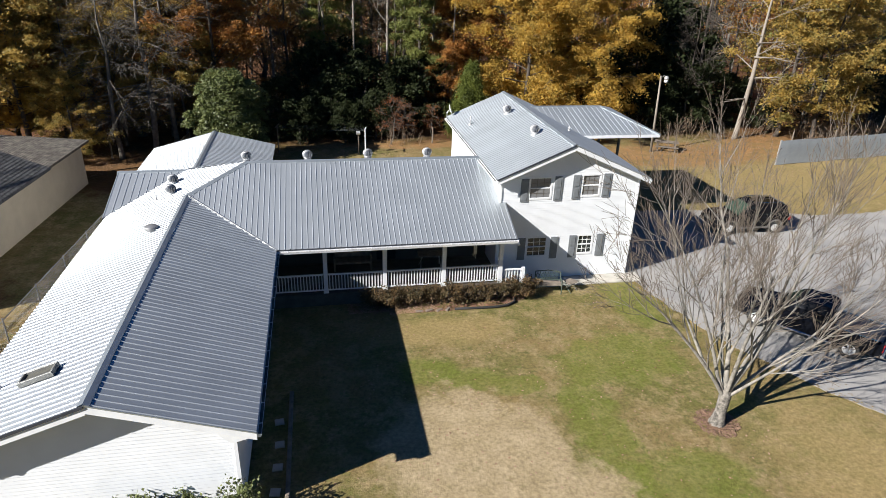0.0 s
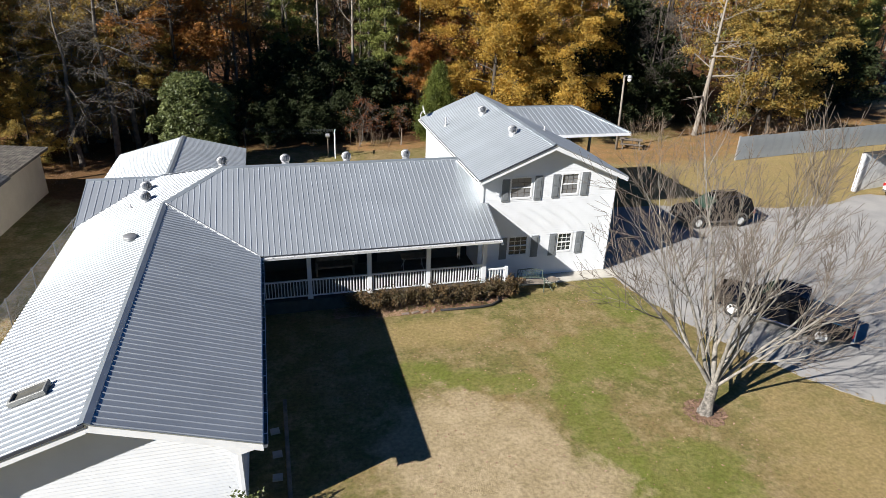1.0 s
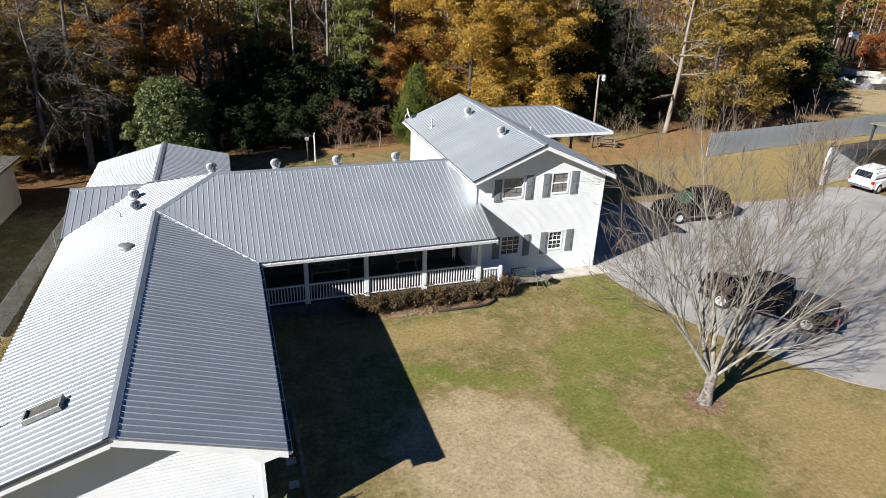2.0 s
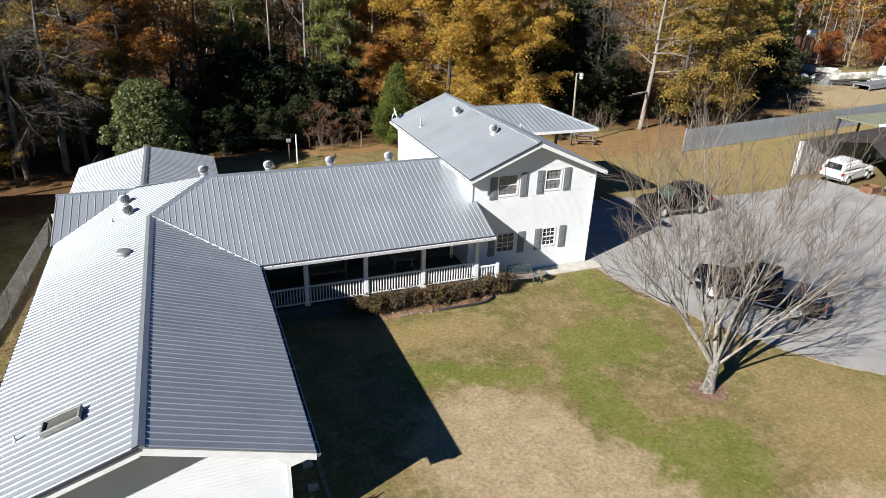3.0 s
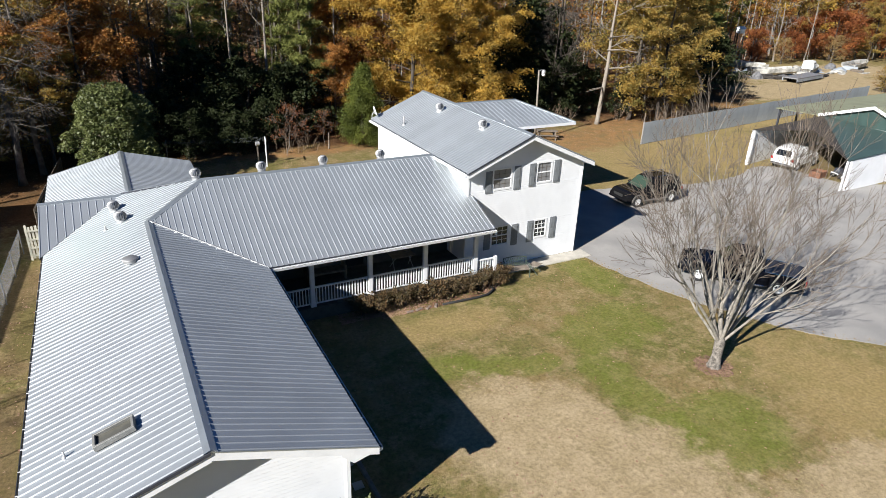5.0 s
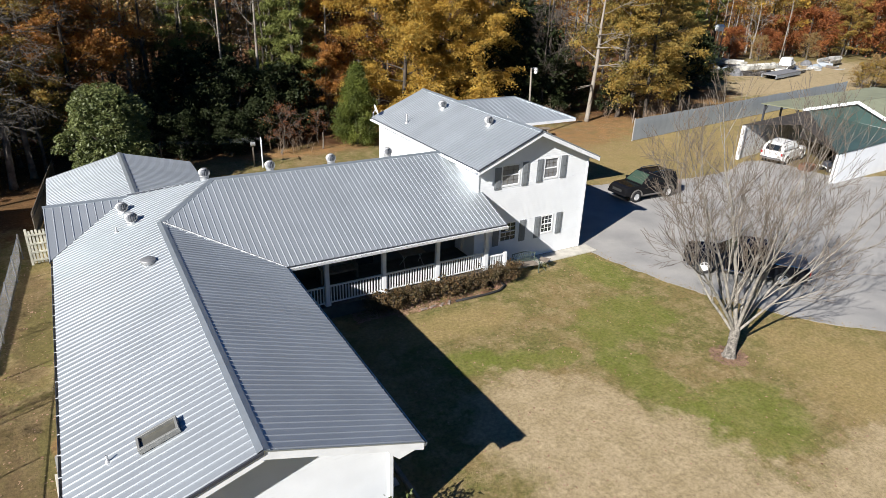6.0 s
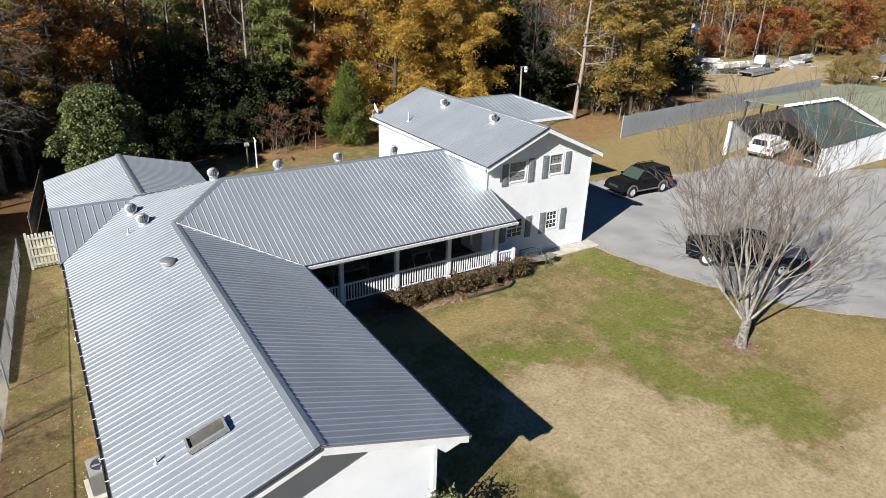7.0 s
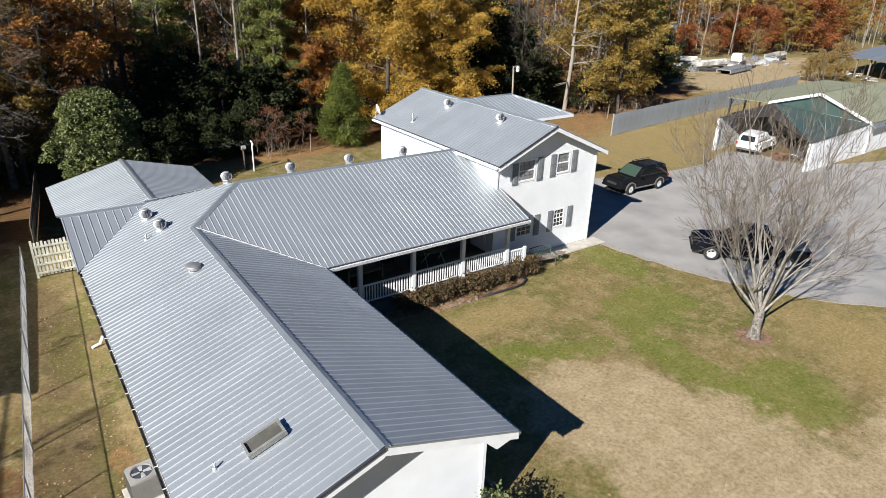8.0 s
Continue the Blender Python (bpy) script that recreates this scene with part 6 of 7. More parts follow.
def vehicle(name, label, category, colour, m, style="suv", clad=None):
    """A car that faces +x: body, cabin, glass, lights, bumpers, wheels."""
    ob = thing(name, label, category, m)
    body = paint(name + "_paint", colour)
    pickup = style == "pickup"
    L = 2.85 if pickup else 2.36
    b = Build()
    if pickup:
        st = [(-L, 0.8, 0.86, 0.55, 1.0), (-L + 0.05, 0.9, 0.92, 0.42, 1.08), (-1.9, 0.93, 0.95, 0.36, 1.1), (-0.9, 0.93, 0.95, 0.34, 1.1), (0.0, 0.93, 0.95, 0.34, 1.1), (1.1, 0.93, 0.93, 0.34, 1.1), (1.5, 0.93, 0.9, 0.36, 1.1), (2.3, 0.93, 0.86, 0.4, 1.05), (L - 0.12, 0.9, 0.8, 0.42, 0.98), (L, 0.8, 0.7, 0.5, 0.9)]
    else:
        st = [(-L, 0.76, 0.8, 0.5, 1.0), (-L + 0.06, 0.88, 0.88, 0.4, 1.06), (-1.4, 0.91, 0.92, 0.34, 1.08), (0.0, 0.91, 0.92, 0.32, 1.07), (0.9, 0.91, 0.9, 0.32, 1.06), (1.3, 0.91, 0.86, 0.34, 1.08), (2.0, 0.9, 0.82, 0.38, 1.06), (L - 0.14, 0.87, 0.78, 0.42, 1.01), (L - 0.03, 0.84, 0.74, 0.44, 0.93), (L, 0.78, 0.7, 0.5, 0.86)]
    loft(b, [ring_yz(*s) for s in st])
    part("body", b, body, ob, smooth=False)
    if pickup:
        cab = [(-0.95, 0.86, 0.74, 1.02, 1.1), (-0.85, 0.86, 0.72, 1.02, 1.74), (-0.6, 0.86, 0.71, 1.02, 1.8), (0.3, 0.86, 0.71, 1.02, 1.79), (0.55, 0.86, 0.72, 1.02, 1.7), (1.25, 0.86, 0.8, 1.02, 1.12)]
        roof_x, rear_x, ws = (-0.6, 0.45), -0.95, ((1.2, 1.14), (0.56, 1.7))
    else:
        cab = [(-2.28, 0.82, 0.74, 1.0, 1.1), (-2.1, 0.82, 0.68, 1.0, 1.66), (-1.8, 0.82, 0.67, 1.0, 1.75), (-0.2, 0.82, 0.68, 1.0, 1.77), (0.25, 0.82, 0.68, 1.0, 1.7), (1.0, 0.82, 0.76, 1.0, 1.1)]
        roof_x, rear_x, ws = (-1.8, 0.1), -2.28, ((0.96, 1.13), (0.28, 1.69))
    b = Build()
    loft(b, [ring_yz(*s, r=0.05) for s in cab])
    part("cabin", b, body, ob)
    (xa, za), (xb, zb) = ws
    panel(ob, "windscreen", [(xa, -0.72, za), (xa, 0.72, za), (xb, 0.62, zb), (xb, -0.62, zb)], WINDSCREEN)
    xs = (-0.85, -0.1, 0.0, 0.72) if pickup else (-2.0, -1.35, -1.25, -0.35, -0.25, 0.55)
    for s in (-1, 1):
        for x0, x1 in zip(xs[::2], xs[1::2]):
            last = x1 == xs[-1]
            y0, y1 = s * 0.865 if pickup else s * 0.826, s * 0.765 if pickup else s * 0.73
            panel(ob, "side_window", [(x0, y0, 1.14), (x1 + (0.1 if last else 0), y0, 1.14), (x1 - (0.25 if last else 0), y1, 1.6), (x0 + 0.03, y1, 1.6)][::s], CARGLASS)
        b = Build()
        b.box(0.62 if pickup else 0.5, 0.8 if pickup else 0.68, min(s * 0.92, s * 1.1), max(s * 0.92, s * 1.1), 1.08, 1.22, 0, 0.03)
        part("mirror", b, body, ob)
        hx = L - 0.1
        panel(ob, "headlight", [(hx + 0.02, s * 0.78, 0.72), (hx + 0.06, s * 0.5, 0.72), (hx + 0.02, s * 0.48, 0.86), (hx - 0.08, s * 0.78, 0.86)][::s], LAMPGLASS)
        b = Build()
        b.box(-L - 0.01, -L + 0.12, min(s * 0.72, s * 0.9), max(s * 0.72, s * 0.9), 0.7 if pickup else 0.8, 1.02, 0, 0.02)
        part("tail_light", b, REDLENS, ob)
        for wx in ((-1.75, 1.85) if pickup else (-1.42, 1.45)):
            wheel(ob, wx, s * 0.83, 0.39 if pickup else 0.37)
            b = Build()
            for k in range(9):
                a0, a1 = math.pi * k / 9, math.pi * (k + 1) / 9
                R0, R1 = 0.42, 0.5
                P = lambda a, R, y: (wx + R * math.cos(a), y, 0.38 + R * math.sin(a))
                ya, yb = s * 0.9, s * 0.965
                for qd in ([P(a0, R0, yb), P(a1, R0, yb), P(a1, R1, yb), P(a0, R1, yb)], [P(a0, R1, ya), P(a0, R1, yb), P(a1, R1, yb), P(a1, R1, ya)], [P(a0, R0, ya), P(a1, R0, ya), P(a1, R0, yb), P(a0, R0, yb)]):
                    b.face(qd)
            part("wheel_arch", b, clad or body, ob)
        if not pickup:
            b = Build()
            b.tube([(-1.9, s * 0.6, 1.76), (-1.7, s * 0.6, 1.83), (-0.3, s * 0.6, 1.84), (-0.05, s * 0.6, 1.78)], 0.022, 6)
            part("roof_rail", b, CHROME, ob)
        b = Build()
        b.box(-1.1, 1.0, min(s * 0.9, s * 0.97), max(s * 0.9, s * 0.97), 0.36, 0.46, 0, 0.02)
        part("side_step", b, clad or CHROME, ob)
    for x0, x1, mt in ((L - 0.06, L + 0.045, body), (-L - 0.08, -L + 0.06, clad or CHROME)):
        b = Build()
        b.box(x0, x1, -0.84, 0.84, 0.42, 0.58, 0, 0.04)
        part("bumper", b, mt, ob)
    b = Build()
    b.box(L - 0.04, L + 0.025, -0.42, 0.42, 0.66, 0.84, 0, 0.01)
    part("grille", b, RUBBER, ob)
    if pickup:
        b = Build()
        b.box(-L + 0.12, -1.02, -0.8, 0.8, 1.08, 1.12, 0, 0.015)
        part("bed_cover", b, DARKTRIM, ob)
        panel(ob, "rear_window", [(-0.965, -0.6, 1.2), (-0.965, 0.6, 1.2), (-0.875, 0.56, 1.64), (-0.875, -0.56, 1.64)][::-1], CARGLASS)
        for s in (-1, 1):
            b = Build()
            b.tube([(-2.6, s * 0.86, 1.13), (-1.15, s * 0.86, 1.13)], 0.022, 6)
            part("bed_rail", b, CHROME, ob)
    else:
        panel(ob, "rear_window", [(-2.3, -0.6, 1.16), (-2.3, 0.6, 1.16), (-2.13, 0.55, 1.6), (-2.13, -0.55, 1.6)][::-1], CARGLASS)
    return ob


vehicle("black_suv", "black sport utility car with grey lower cladding", "car", (0.008, 0.008, 0.009), pose(26.1, 30.25, 0.03, 0, 0, 178), "suv", TRIMGREY)
vehicle("pickup_truck", "black pickup truck parked behind the bare tree", "truck", (0.006, 0.007, 0.01), pose(21.6, 19.05, 0.03, 0, 0, 128.6), "pickup")
vehicle("white_suv", "white sport utility car parked in the open carport", "car", (0.7, 0.7, 0.68), pose(44.3, 32.05, 0.0, 0, 0, 10), "suv")

# ---- neighbour's garage to the east ----
OLIVE = mat("olive_metal_roof", (0.25, 0.26, 0.17), 0.6, 0.1, 0.08, 0.7, 20, 0.1)
TEAL = mat("teal_metal_roof", (0.045, 0.08, 0.072), 0.5, 0.0, 0.1, 1, 20, 0.1)
LATTICE = mat("grey_white_boards", (0.62, 0.62, 0.61), 0.8, 0, 0.15, 3, 30, 0.2)
garage = thing("garage", "neighbour's garage with olive roof and white siding", "garage")
P, R, Lf = Vector((52.35, 31.4, 4.4)), Vector((51.7, 26.4, 2.75)), Vector((53.0, 36.4, 2.75))
back = Vector((0.996, 0.05, 0)) * 24


def slab(parent, name, pts, material, thick=0.1, label=""):
    """A roof plate over corners in order."""
    b = Build()
    b.solid([Vector(p) - Vector((0, 0, thick)) for p in pts], [Vector(p) for p in pts])
    return part(name, b, material, parent, label)


slab(garage, "roof_slope", [R, R + back, P + back, P], OLIVE)
slab(garage, "roof_slope", [P, P + back, Lf + back, Lf], OLIVE)
slab(garage, "side_roof", [Lf + Vector((0.1, 0.02, -0.08)), Lf + back + Vector((0, 0.02, -0.08)), (78.0, 43.2, 2.3), (54.1, 41.5, 2.3)], OLIVE, 0.08)
for a, c in ((R, P), (P, Lf)):
    for k, (drop, rise, out) in enumerate(((0.2, 0.02, 0.05), (0.09, 0.07, 0.1))):
        b = Build()
        o = Vector((-out, 0.13 * out, 0))
        dz, up = Vector((0, 0, drop)), Vector((0, 0, rise))
        b.solid([a - dz + o, a - dz + o * 0.1, c - dz + o * 0.1, c - dz + o][::-1], [a + up + o, a + up + o * 0.1, c + up + o * 0.1, c + up + o][::-1])
        part("rake_board", b, WHITE, garage)
b = Build()
g0 = Vector((0.25, 0, 0))
b.solid([R + g0 + Vector((0, 0, -2.75)), R + g0 * 2 + Vector((0, 0, -2.75)), Lf + g0 * 2 + Vector((0, 0, -2.75)), Lf + g0 + Vector((0, 0, -2.75))], [R + g0 - Vector((0, 0, 0.1)), R + g0 * 2 - Vector((0, 0, 0.1)), Lf + g0 * 2 - Vector((0, 0, 0.1)), Lf + g0 - Vector((0, 0, 0.1))])
part("front_wall", b, LATTICE, garage)
b = Build()
b.solid([R + g0 - Vector((0, 0, 0.1)), R + g0 * 2 - Vector((0, 0, 0.1)), Lf + g0 * 2 - Vector((0, 0, 0.1)), Lf + g0 - Vector((0, 0, 0.1))], [P + g0 - Vector((0, 0.02, 0.12)), P + g0 * 2 - Vector((0, 0.02, 0.12)), P + g0 * 2 + Vector((0, 0.02, -0.12)), P + g0 + Vector((0, 0.02, -0.12))])
part("gable_wall", b, TEAL, garage)
# carport before the gable: teal sheets, the north half dark brown
A, B, C, D = Vector((40.6, 33.75, 2.92)), Vector((41.3, 26.2, 2.3)), Vector((51.85, 26.5, 2.62)), Vector((53.1, 36.0, 2.72))
notch = Vector((46.3, 32.3, 2.74))
slab(garage, "carport_roof", [B, C, D], TEAL, 0.05, "teal sheet metal carport roof")
slab(garage, "rusted_sheet", [B, D, A, notch], mat("dark_rusted_sheet", (0.05, 0.04, 0.032), 0.8, 0, 0.3, 1.5, 20, 0.2), 0.05, "dark brown roofing sheet")
lap_wall(garage, (41.7, 26.1), (0.9992, 0.04), (0.04, -0.9992), 10.0, lambda u: 2.2 + 0.035 * u, course=0.2, z0=0.0)
lap_wall(garage, (51.72, 26.5), (0.9992, 0.04), (0.04, -0.9992), 15, lambda u: 2.3, course=0.2, z0=0.0)
slab(garage, "side_roof", [(51.75, 26.0, 2.4), (66.5, 26.7, 2.4), (66.5, 27.3, 2.66), (51.75, 26.6, 2.66)], CAP, 0.08)
lap_wall(garage, (40.65, 33.7), (0.985, 0.17), (0.17, -0.985), 12.3, lambda u: 2.82 - 0.016 * u, course=1.45, z0=0.0, material=LATTICE)
for x, y, h in ((40.68, 33.62, 2.84), (41.4, 26.25, 2.24)):
    b = Build()
    b.box(x - 0.07, x + 0.07, y - 0.07, y + 0.07, 0, h, 0, 0.01)
    part("post", b, LATTICE, garage)
for x in (54.4, 57.6, 61.0):
    b = Build()
    y = 41.2 + 0.07 * (x - 54.4)
    b.box(x - 0.08, x + 0.08, y - 0.08, y + 0.08, 0, 2.26, 0, 0.01)
    b.tube([(x, y, 1.4), (x - 0.5, y - 0.6, 2.22)], 0.05, 5)
    part("post", b, DARKTRIM, garage)
for k, (x, y) in enumerate(((47.6, 28.2), (48.8, 29.4), (46.4, 28.9))):
    o = thing("oil_drum", "dark steel drum standing in the carport", "drum", pose(x, y, 0, 0, 0, 20 * k), "oil drums")
    b = Build()
    b.lathe([(0.02, 0.0), (0.29, 0.0), (0.3, 0.02), (0.29, 0.3), (0.3, 0.31), (0.29, 0.6), (0.3, 0.86), (0.28, 0.88), (0.02, 0.86)], 18)
    part("drum", b, DARKTRIM, o, smooth=True)
mower = thing("riding_mower", "dark riding mower with a pale bumper bar in the carport", "mower", pose(45.0, 28.3, 0, 0, 0, 165))
b = Build()
loft(b, [ring_yz(-0.75, 0.36, 0.3, 0.3, 0.52), ring_yz(-0.1, 0.36, 0.3, 0.3, 0.55), ring_yz(0.0, 0.3, 0.25, 0.32, 0.86), ring_yz(0.7, 0.27, 0.22, 0.32, 0.8), ring_yz(0.8, 0.22, 0.18, 0.36, 0.7)])
part("body", b, DARKTRIM, mower)
b = Build()
b.box(-0.55, -0.12, -0.22, 0.22, 0.56, 0.66, 0, 0.04)
b.box(-0.66, -0.55, -0.22, 0.22, 0.6, 0.98, 0, 0.04)
part("seat", b, mat("black_vinyl_seat", (0.02, 0.02, 0.022), 0.5, 0, 0.1, 5, 40, 0.05), mower)
b = Build()
b.tube([(-0.02, 0, 0.8), (-0.12, 0, 0.98)], 0.02, 6)
b.tube([(-0.12 + 0.05 * math.cos(a), 0.17 * math.sin(a), 0.98 + 0.1 * math.cos(a)) for a in [math.pi * k / 6 for k in range(13)]], 0.016, 6)
part("steering_wheel", b, DARKTRIM, mower)
b = Build()
b.tube([(0.84, -0.36, 0.34), (0.9, -0.3, 0.42), (0.92, 0, 0.44), (0.9, 0.3, 0.42), (0.84, 0.36, 0.34)], 0.035, 8)
part("bumper_bar", b, WHITE, mower, "pale bumper bar")
for s in (-1, 1):
    wheel(mower, -0.5, s * 0.42, 0.27)
    wheel(mower, 0.58, s * 0.38, 0.19)
bin_ = thing("rusty_bin", "low rust-brown steel bin on the carport floor", "bin", pose(43.3, 29.25, 0, 0, 0, 8))
RUSTSTEEL = mat("rust_brown_steel", (0.2, 0.095, 0.055), 0.85, 0.1, 0.25, 4, 30, 0.2)
for s in (-1, 1):
    b = Build()
    b.box(-0.6, 0.6, s * 0.4 - 0.015, s * 0.4 + 0.015, 0.0, 0.48, 0, 0.005)
    part("side_panel", b, RUSTSTEEL, bin_)
    b = Build()
    b.box(s * 0.6 - 0.015, s * 0.6 + 0.015, -0.383, 0.383, 0.0, 0.48, 0, 0.005)
    part("end_panel", b, RUSTSTEEL, bin_)
b = Build()
b.box(-0.583, 0.583, -0.383, 0.383, 0.0, 0.3, 0, 0.02)
part("contents", b, mat("brown_leaf_fill", (0.17, 0.09, 0.05), 0.95, 0, 0.3, 6, 30, 0.6), bin_)

# open shelter beyond
shel = thing("open_shelter", "open-sided shed with pale metal roof on posts", "shed")
slab(shel, "roof", [(101.6, 49.6, 3.1), (122, 48.4, 3.6), (126, 56, 3.6), (102.2, 53.6, 3.1)], CAP, 0.15)
slab(shel, "roof", [(101, 43.5, 3.0), (124, 40, 3.4), (126, 48, 3.4), (104, 49.5, 3.0)], CAP, 0.15)
for x, y in ((102.1, 50), (102.8, 53.2), (108, 49.9), (101.6, 44.2), (104.4, 49), (112, 43)):
    b = Build()
    b.box(x - 0.1, x + 0.1, y - 0.1, y + 0.1, 0, 3.0, 0, 0.01)
    part("post", b, WOOD, shel)
for k, (x, y, s) in enumerate(((103.2, 50.2, 1.0), (104.6, 52.2, 0.8), (101.0, 47.0, 1.3))):
    o = thing("scrap_pile", "heap of pale scrap boards by the shed", "scrap pile", pose(x, y, 0, 0, 0, 40 * k))
    for j in range(7):
        b = Build()
        b.box(-0.9 * s, 0.9 * s, -0.14, 0.14, 0.02 + 0.1 * j, 0.08 + 0.1 * j, 0, 0.01)
        part("board", b, WHITE if j % 2 else WOOD, o, at=pose(0.1 * j, 0.1 * (j % 3), 0, 0, 3, 23 * j))


HULL = mat("chalky_gelcoat", (0.46, 0.45, 0.41), 0.6, 0, 0.3, 1.5, 20, 0.1)


def boat(m, label, L=5.5, cabin=False, shell=None):
    """A small hull on the ground, with thwarts and, where there is one, a cabin."""
    ob = thing("boat", label, "boat", m @ Matrix.Diagonal((1.15, 1.15, 1.25, 1)), "stored boats")
    b = Build()
    n = 10
    rows = []
    for i in range(n + 1):
        f = i / n
        w = 1.0 * (1 - max(0, f - 0.55) ** 2 / 0.2025) + 0.03
        keel = 0.12 + 0.5 * max(0, f - 0.7) ** 1.5 * 2
        sheer = 0.85 + 0.3 * f * f
        x = L * (f - 0.5)
        rows.append([(x, -w, sheer), (x, -w * 0.9, keel + 0.3), (x, -w * 0.4, keel), (x, w * 0.4, keel), (x, w * 0.9, keel + 0.3), (x, w, sheer), (x, w * 0.88, sheer - 0.02), (x, w * 0.7, keel + 0.32), (x, -w * 0.7, keel + 0.32), (x, -w * 0.88, sheer - 0.02)])
    loft(b, rows)
    part("hull", b, shell or HULL, ob)
    for f in (-0.25, 0.1):
        b = Build()
        b.box(L * f - 0.2, L * f + 0.2, -0.75, 0.75, 0.62, 0.68, 0, 0.02)
        part("thwart", b, WOOD, ob)
    if cabin:
        b = Build()
        loft(b, [ring_yz(-1.0, 0.75, 0.65, 0.7, 1.7), ring_yz(0.4, 0.75, 0.6, 0.7, 1.7), ring_yz(1.3, 0.6, 0.45, 0.8, 1.15)])
        part("cabin", b, WHITE, ob)
        for s in (-1, 1):
            panel(ob, "side_window", [(-0.8, s * 0.745, 1.15), (0.3, s * 0.735, 1.15), (0.3, s * 0.69, 1.5), (-0.8, s * 0.7, 1.5)][::s], CARGLASS)
    return ob


boat(pose(91.5, 74.0, 0, 0, 0, 140), "white fibreglass boat hull stored on the grass", 5.0)
boat(pose(89.0, 67.8, 0, 0, 6, 152), "pale cream boat with peeling sides on the grass", 6.5)
boat(pose(97.5, 67.2, 0, 0, 0, 20), "white cabin boat stored on the grass", 6.5, True)
boat(pose(113.5, 69.0, 0, 4, 0, 10), "white boat hull beside scattered boards", 6.5)
trailer = thing("flatbed_trailer", "long grey flatbed trailer resting on the grass", "trailer", pose(89.5, 62.6, 0, 0, 0, 12))
b = Build()
b.box(-4.6, 4.6, -1.1, 1.1, 0.65, 0.8, 0, 0.02)
part("bed", b, mat("grey_trailer_bed", (0.2, 0.2, 0.21), 0.7, 0.1, 0.15), trailer)
for s in (-1, 1):
    b = Build()
    b.box(-4.6, 4.6, s * 1.06 - 0.05, s * 1.06 + 0.05, 0.25, 0.66)
    part("side_rail", b, SHEET, trailer)
    wheel(trailer, -2.6, s * 0.95, 0.34)
    wheel(trailer, -1.8, s * 0.95, 0.34)
for k in range(9):
    o = thing("scrap_board", "loose weathered board on the grass", "board", pose(84 + 3.4 * k + 1.3 * math.sin(k * 2.1), 70.5 - 0.5 * k + 1.6 * math.sin(k * 1.7), 0.05, 4, 0, 37 * k), "scrap boards")
    b = Build()
    b.box(-1.1, 1.1, -0.25, 0.25, 0, 0.12 + 0.25 * (k % 3), 0, 0.02)
    part("board", b, (HULL, WOOD, SHEET)[k % 3], o)
# stacked dark timbers and pale offcuts among the boats
OLDTIMBER = mat("blackened_timber", (0.07, 0.062, 0.055), 0.9, 0, 0.3, 3, 25, 0.3, rand=0.3)
pile = random.Random(44)
for x, y, turn, n in ((84.6, 66.2, 150, 14), (87.2, 64.7, 160, 12), (82.4, 69.6, 120, 10), (96.5, 64.4, 10, 9)):
    o = thing("timber_stack", "untidy stack of blackened timbers on the grass", "timber stack", pose(x, y, 0, 0, 0, turn), "timber stacks")
    for k in range(n):
        L = pile.uniform(1.1, 2.2)
        b = Build()
        b.box(-L, L, -0.1, 0.1, 0, 0.14, 0, 0.01)
        part("timber", b, OLDTIMBER, o, at=pose(pile.uniform(-0.4, 0.4), 0.32 * (k % 4) - 0.5, 0.16 * (k // 4), 0, 0, pile.uniform(-9, 9)))
for x, y in ((101.5, 66.4), (103.4, 65.2), (106.2, 67.3), (108.6, 64.8), (110.4, 66.8), (95.0, 71.0), (98.2, 71.8), (101.8, 71.6)):
    o = thing("panel_offcut", "pale painted panel lying in the grass", "panel", pose(x, y, 0.03, pile.uniform(-12, 12), pile.uniform(0, 14), pile.uniform(0, 180)), "panel offcuts")
    w, h = pile.uniform(0.5, 1.2), pile.uniform(0.3, 0.7)
    b = Build()
    b.box(-w, w, -h, h, 0.0, 0.05, 0, 0.01)
    b.box(-w, -w + 0.1, -h, h, 0.05, 0.12, 0, 0.01)
    part("panel", b, HULL, o)
TARP = mat("grey_tarpaulin", (0.16, 0.16, 0.165), 0.7, 0, 0.25, 2, 12, 0.4)
rnd = random.Random(15)
for k in range(16):
    x, y, sz = 83 + 1.75 * k + rnd.uniform(-1, 1), 68.5 + rnd.uniform(-2.2, 3.2), rnd.uniform(0.5, 1.1)
    o = thing("scrap_heap", "heap of grey sheeting and scrap on the grass", "scrap", pose(x, y, 0, 0, 0, 50 * k), "scrap heaps")
    b = Build()
    rows = []
    for i in range(7):
        f = i / 6
        h = sz * (0.15 + math.sin(math.pi * f) * rnd.uniform(0.5, 1.0))
        w = 0.3 + 0.6 * math.sin(math.pi * (0.15 + 0.7 * f)) * rnd.uniform(0.7, 1.2)
        xx = 2.4 * (f - 0.5)
        rows.append([(xx, -w, 0.0), (xx, -w * 0.8, h * 0.6), (xx + 0.1, -w * 0.2, h), (xx, w * 0.4, h * 0.85), (xx, w * 0.9, h * 0.4), (xx, w, 0.0)])
    loft(b, rows)
    part("tarpaulin", b, (TARP, HULL, SHEET, TARP)[k % 4], o)
    for j in range(3):
        b = Build()
        b.box(-0.8, 0.8, -0.08, 0.08, 0, 0.05, 0, 0.008)
        part("board", b, (WOOD, HULL)[j % 2], o, at=pose(rnd.uniform(-1, 1), rnd.uniform(-1.3, 1.3), 0.03 + 0.06 * j, rnd.uniform(0, 8), rnd.uniform(-6, 0), rnd.uniform(0, 180)))
bird = thing("martin_house", "white birdhouse on a tall thin pole", "birdhouse", pose(91.0, 76.5, 0))
b = Build()
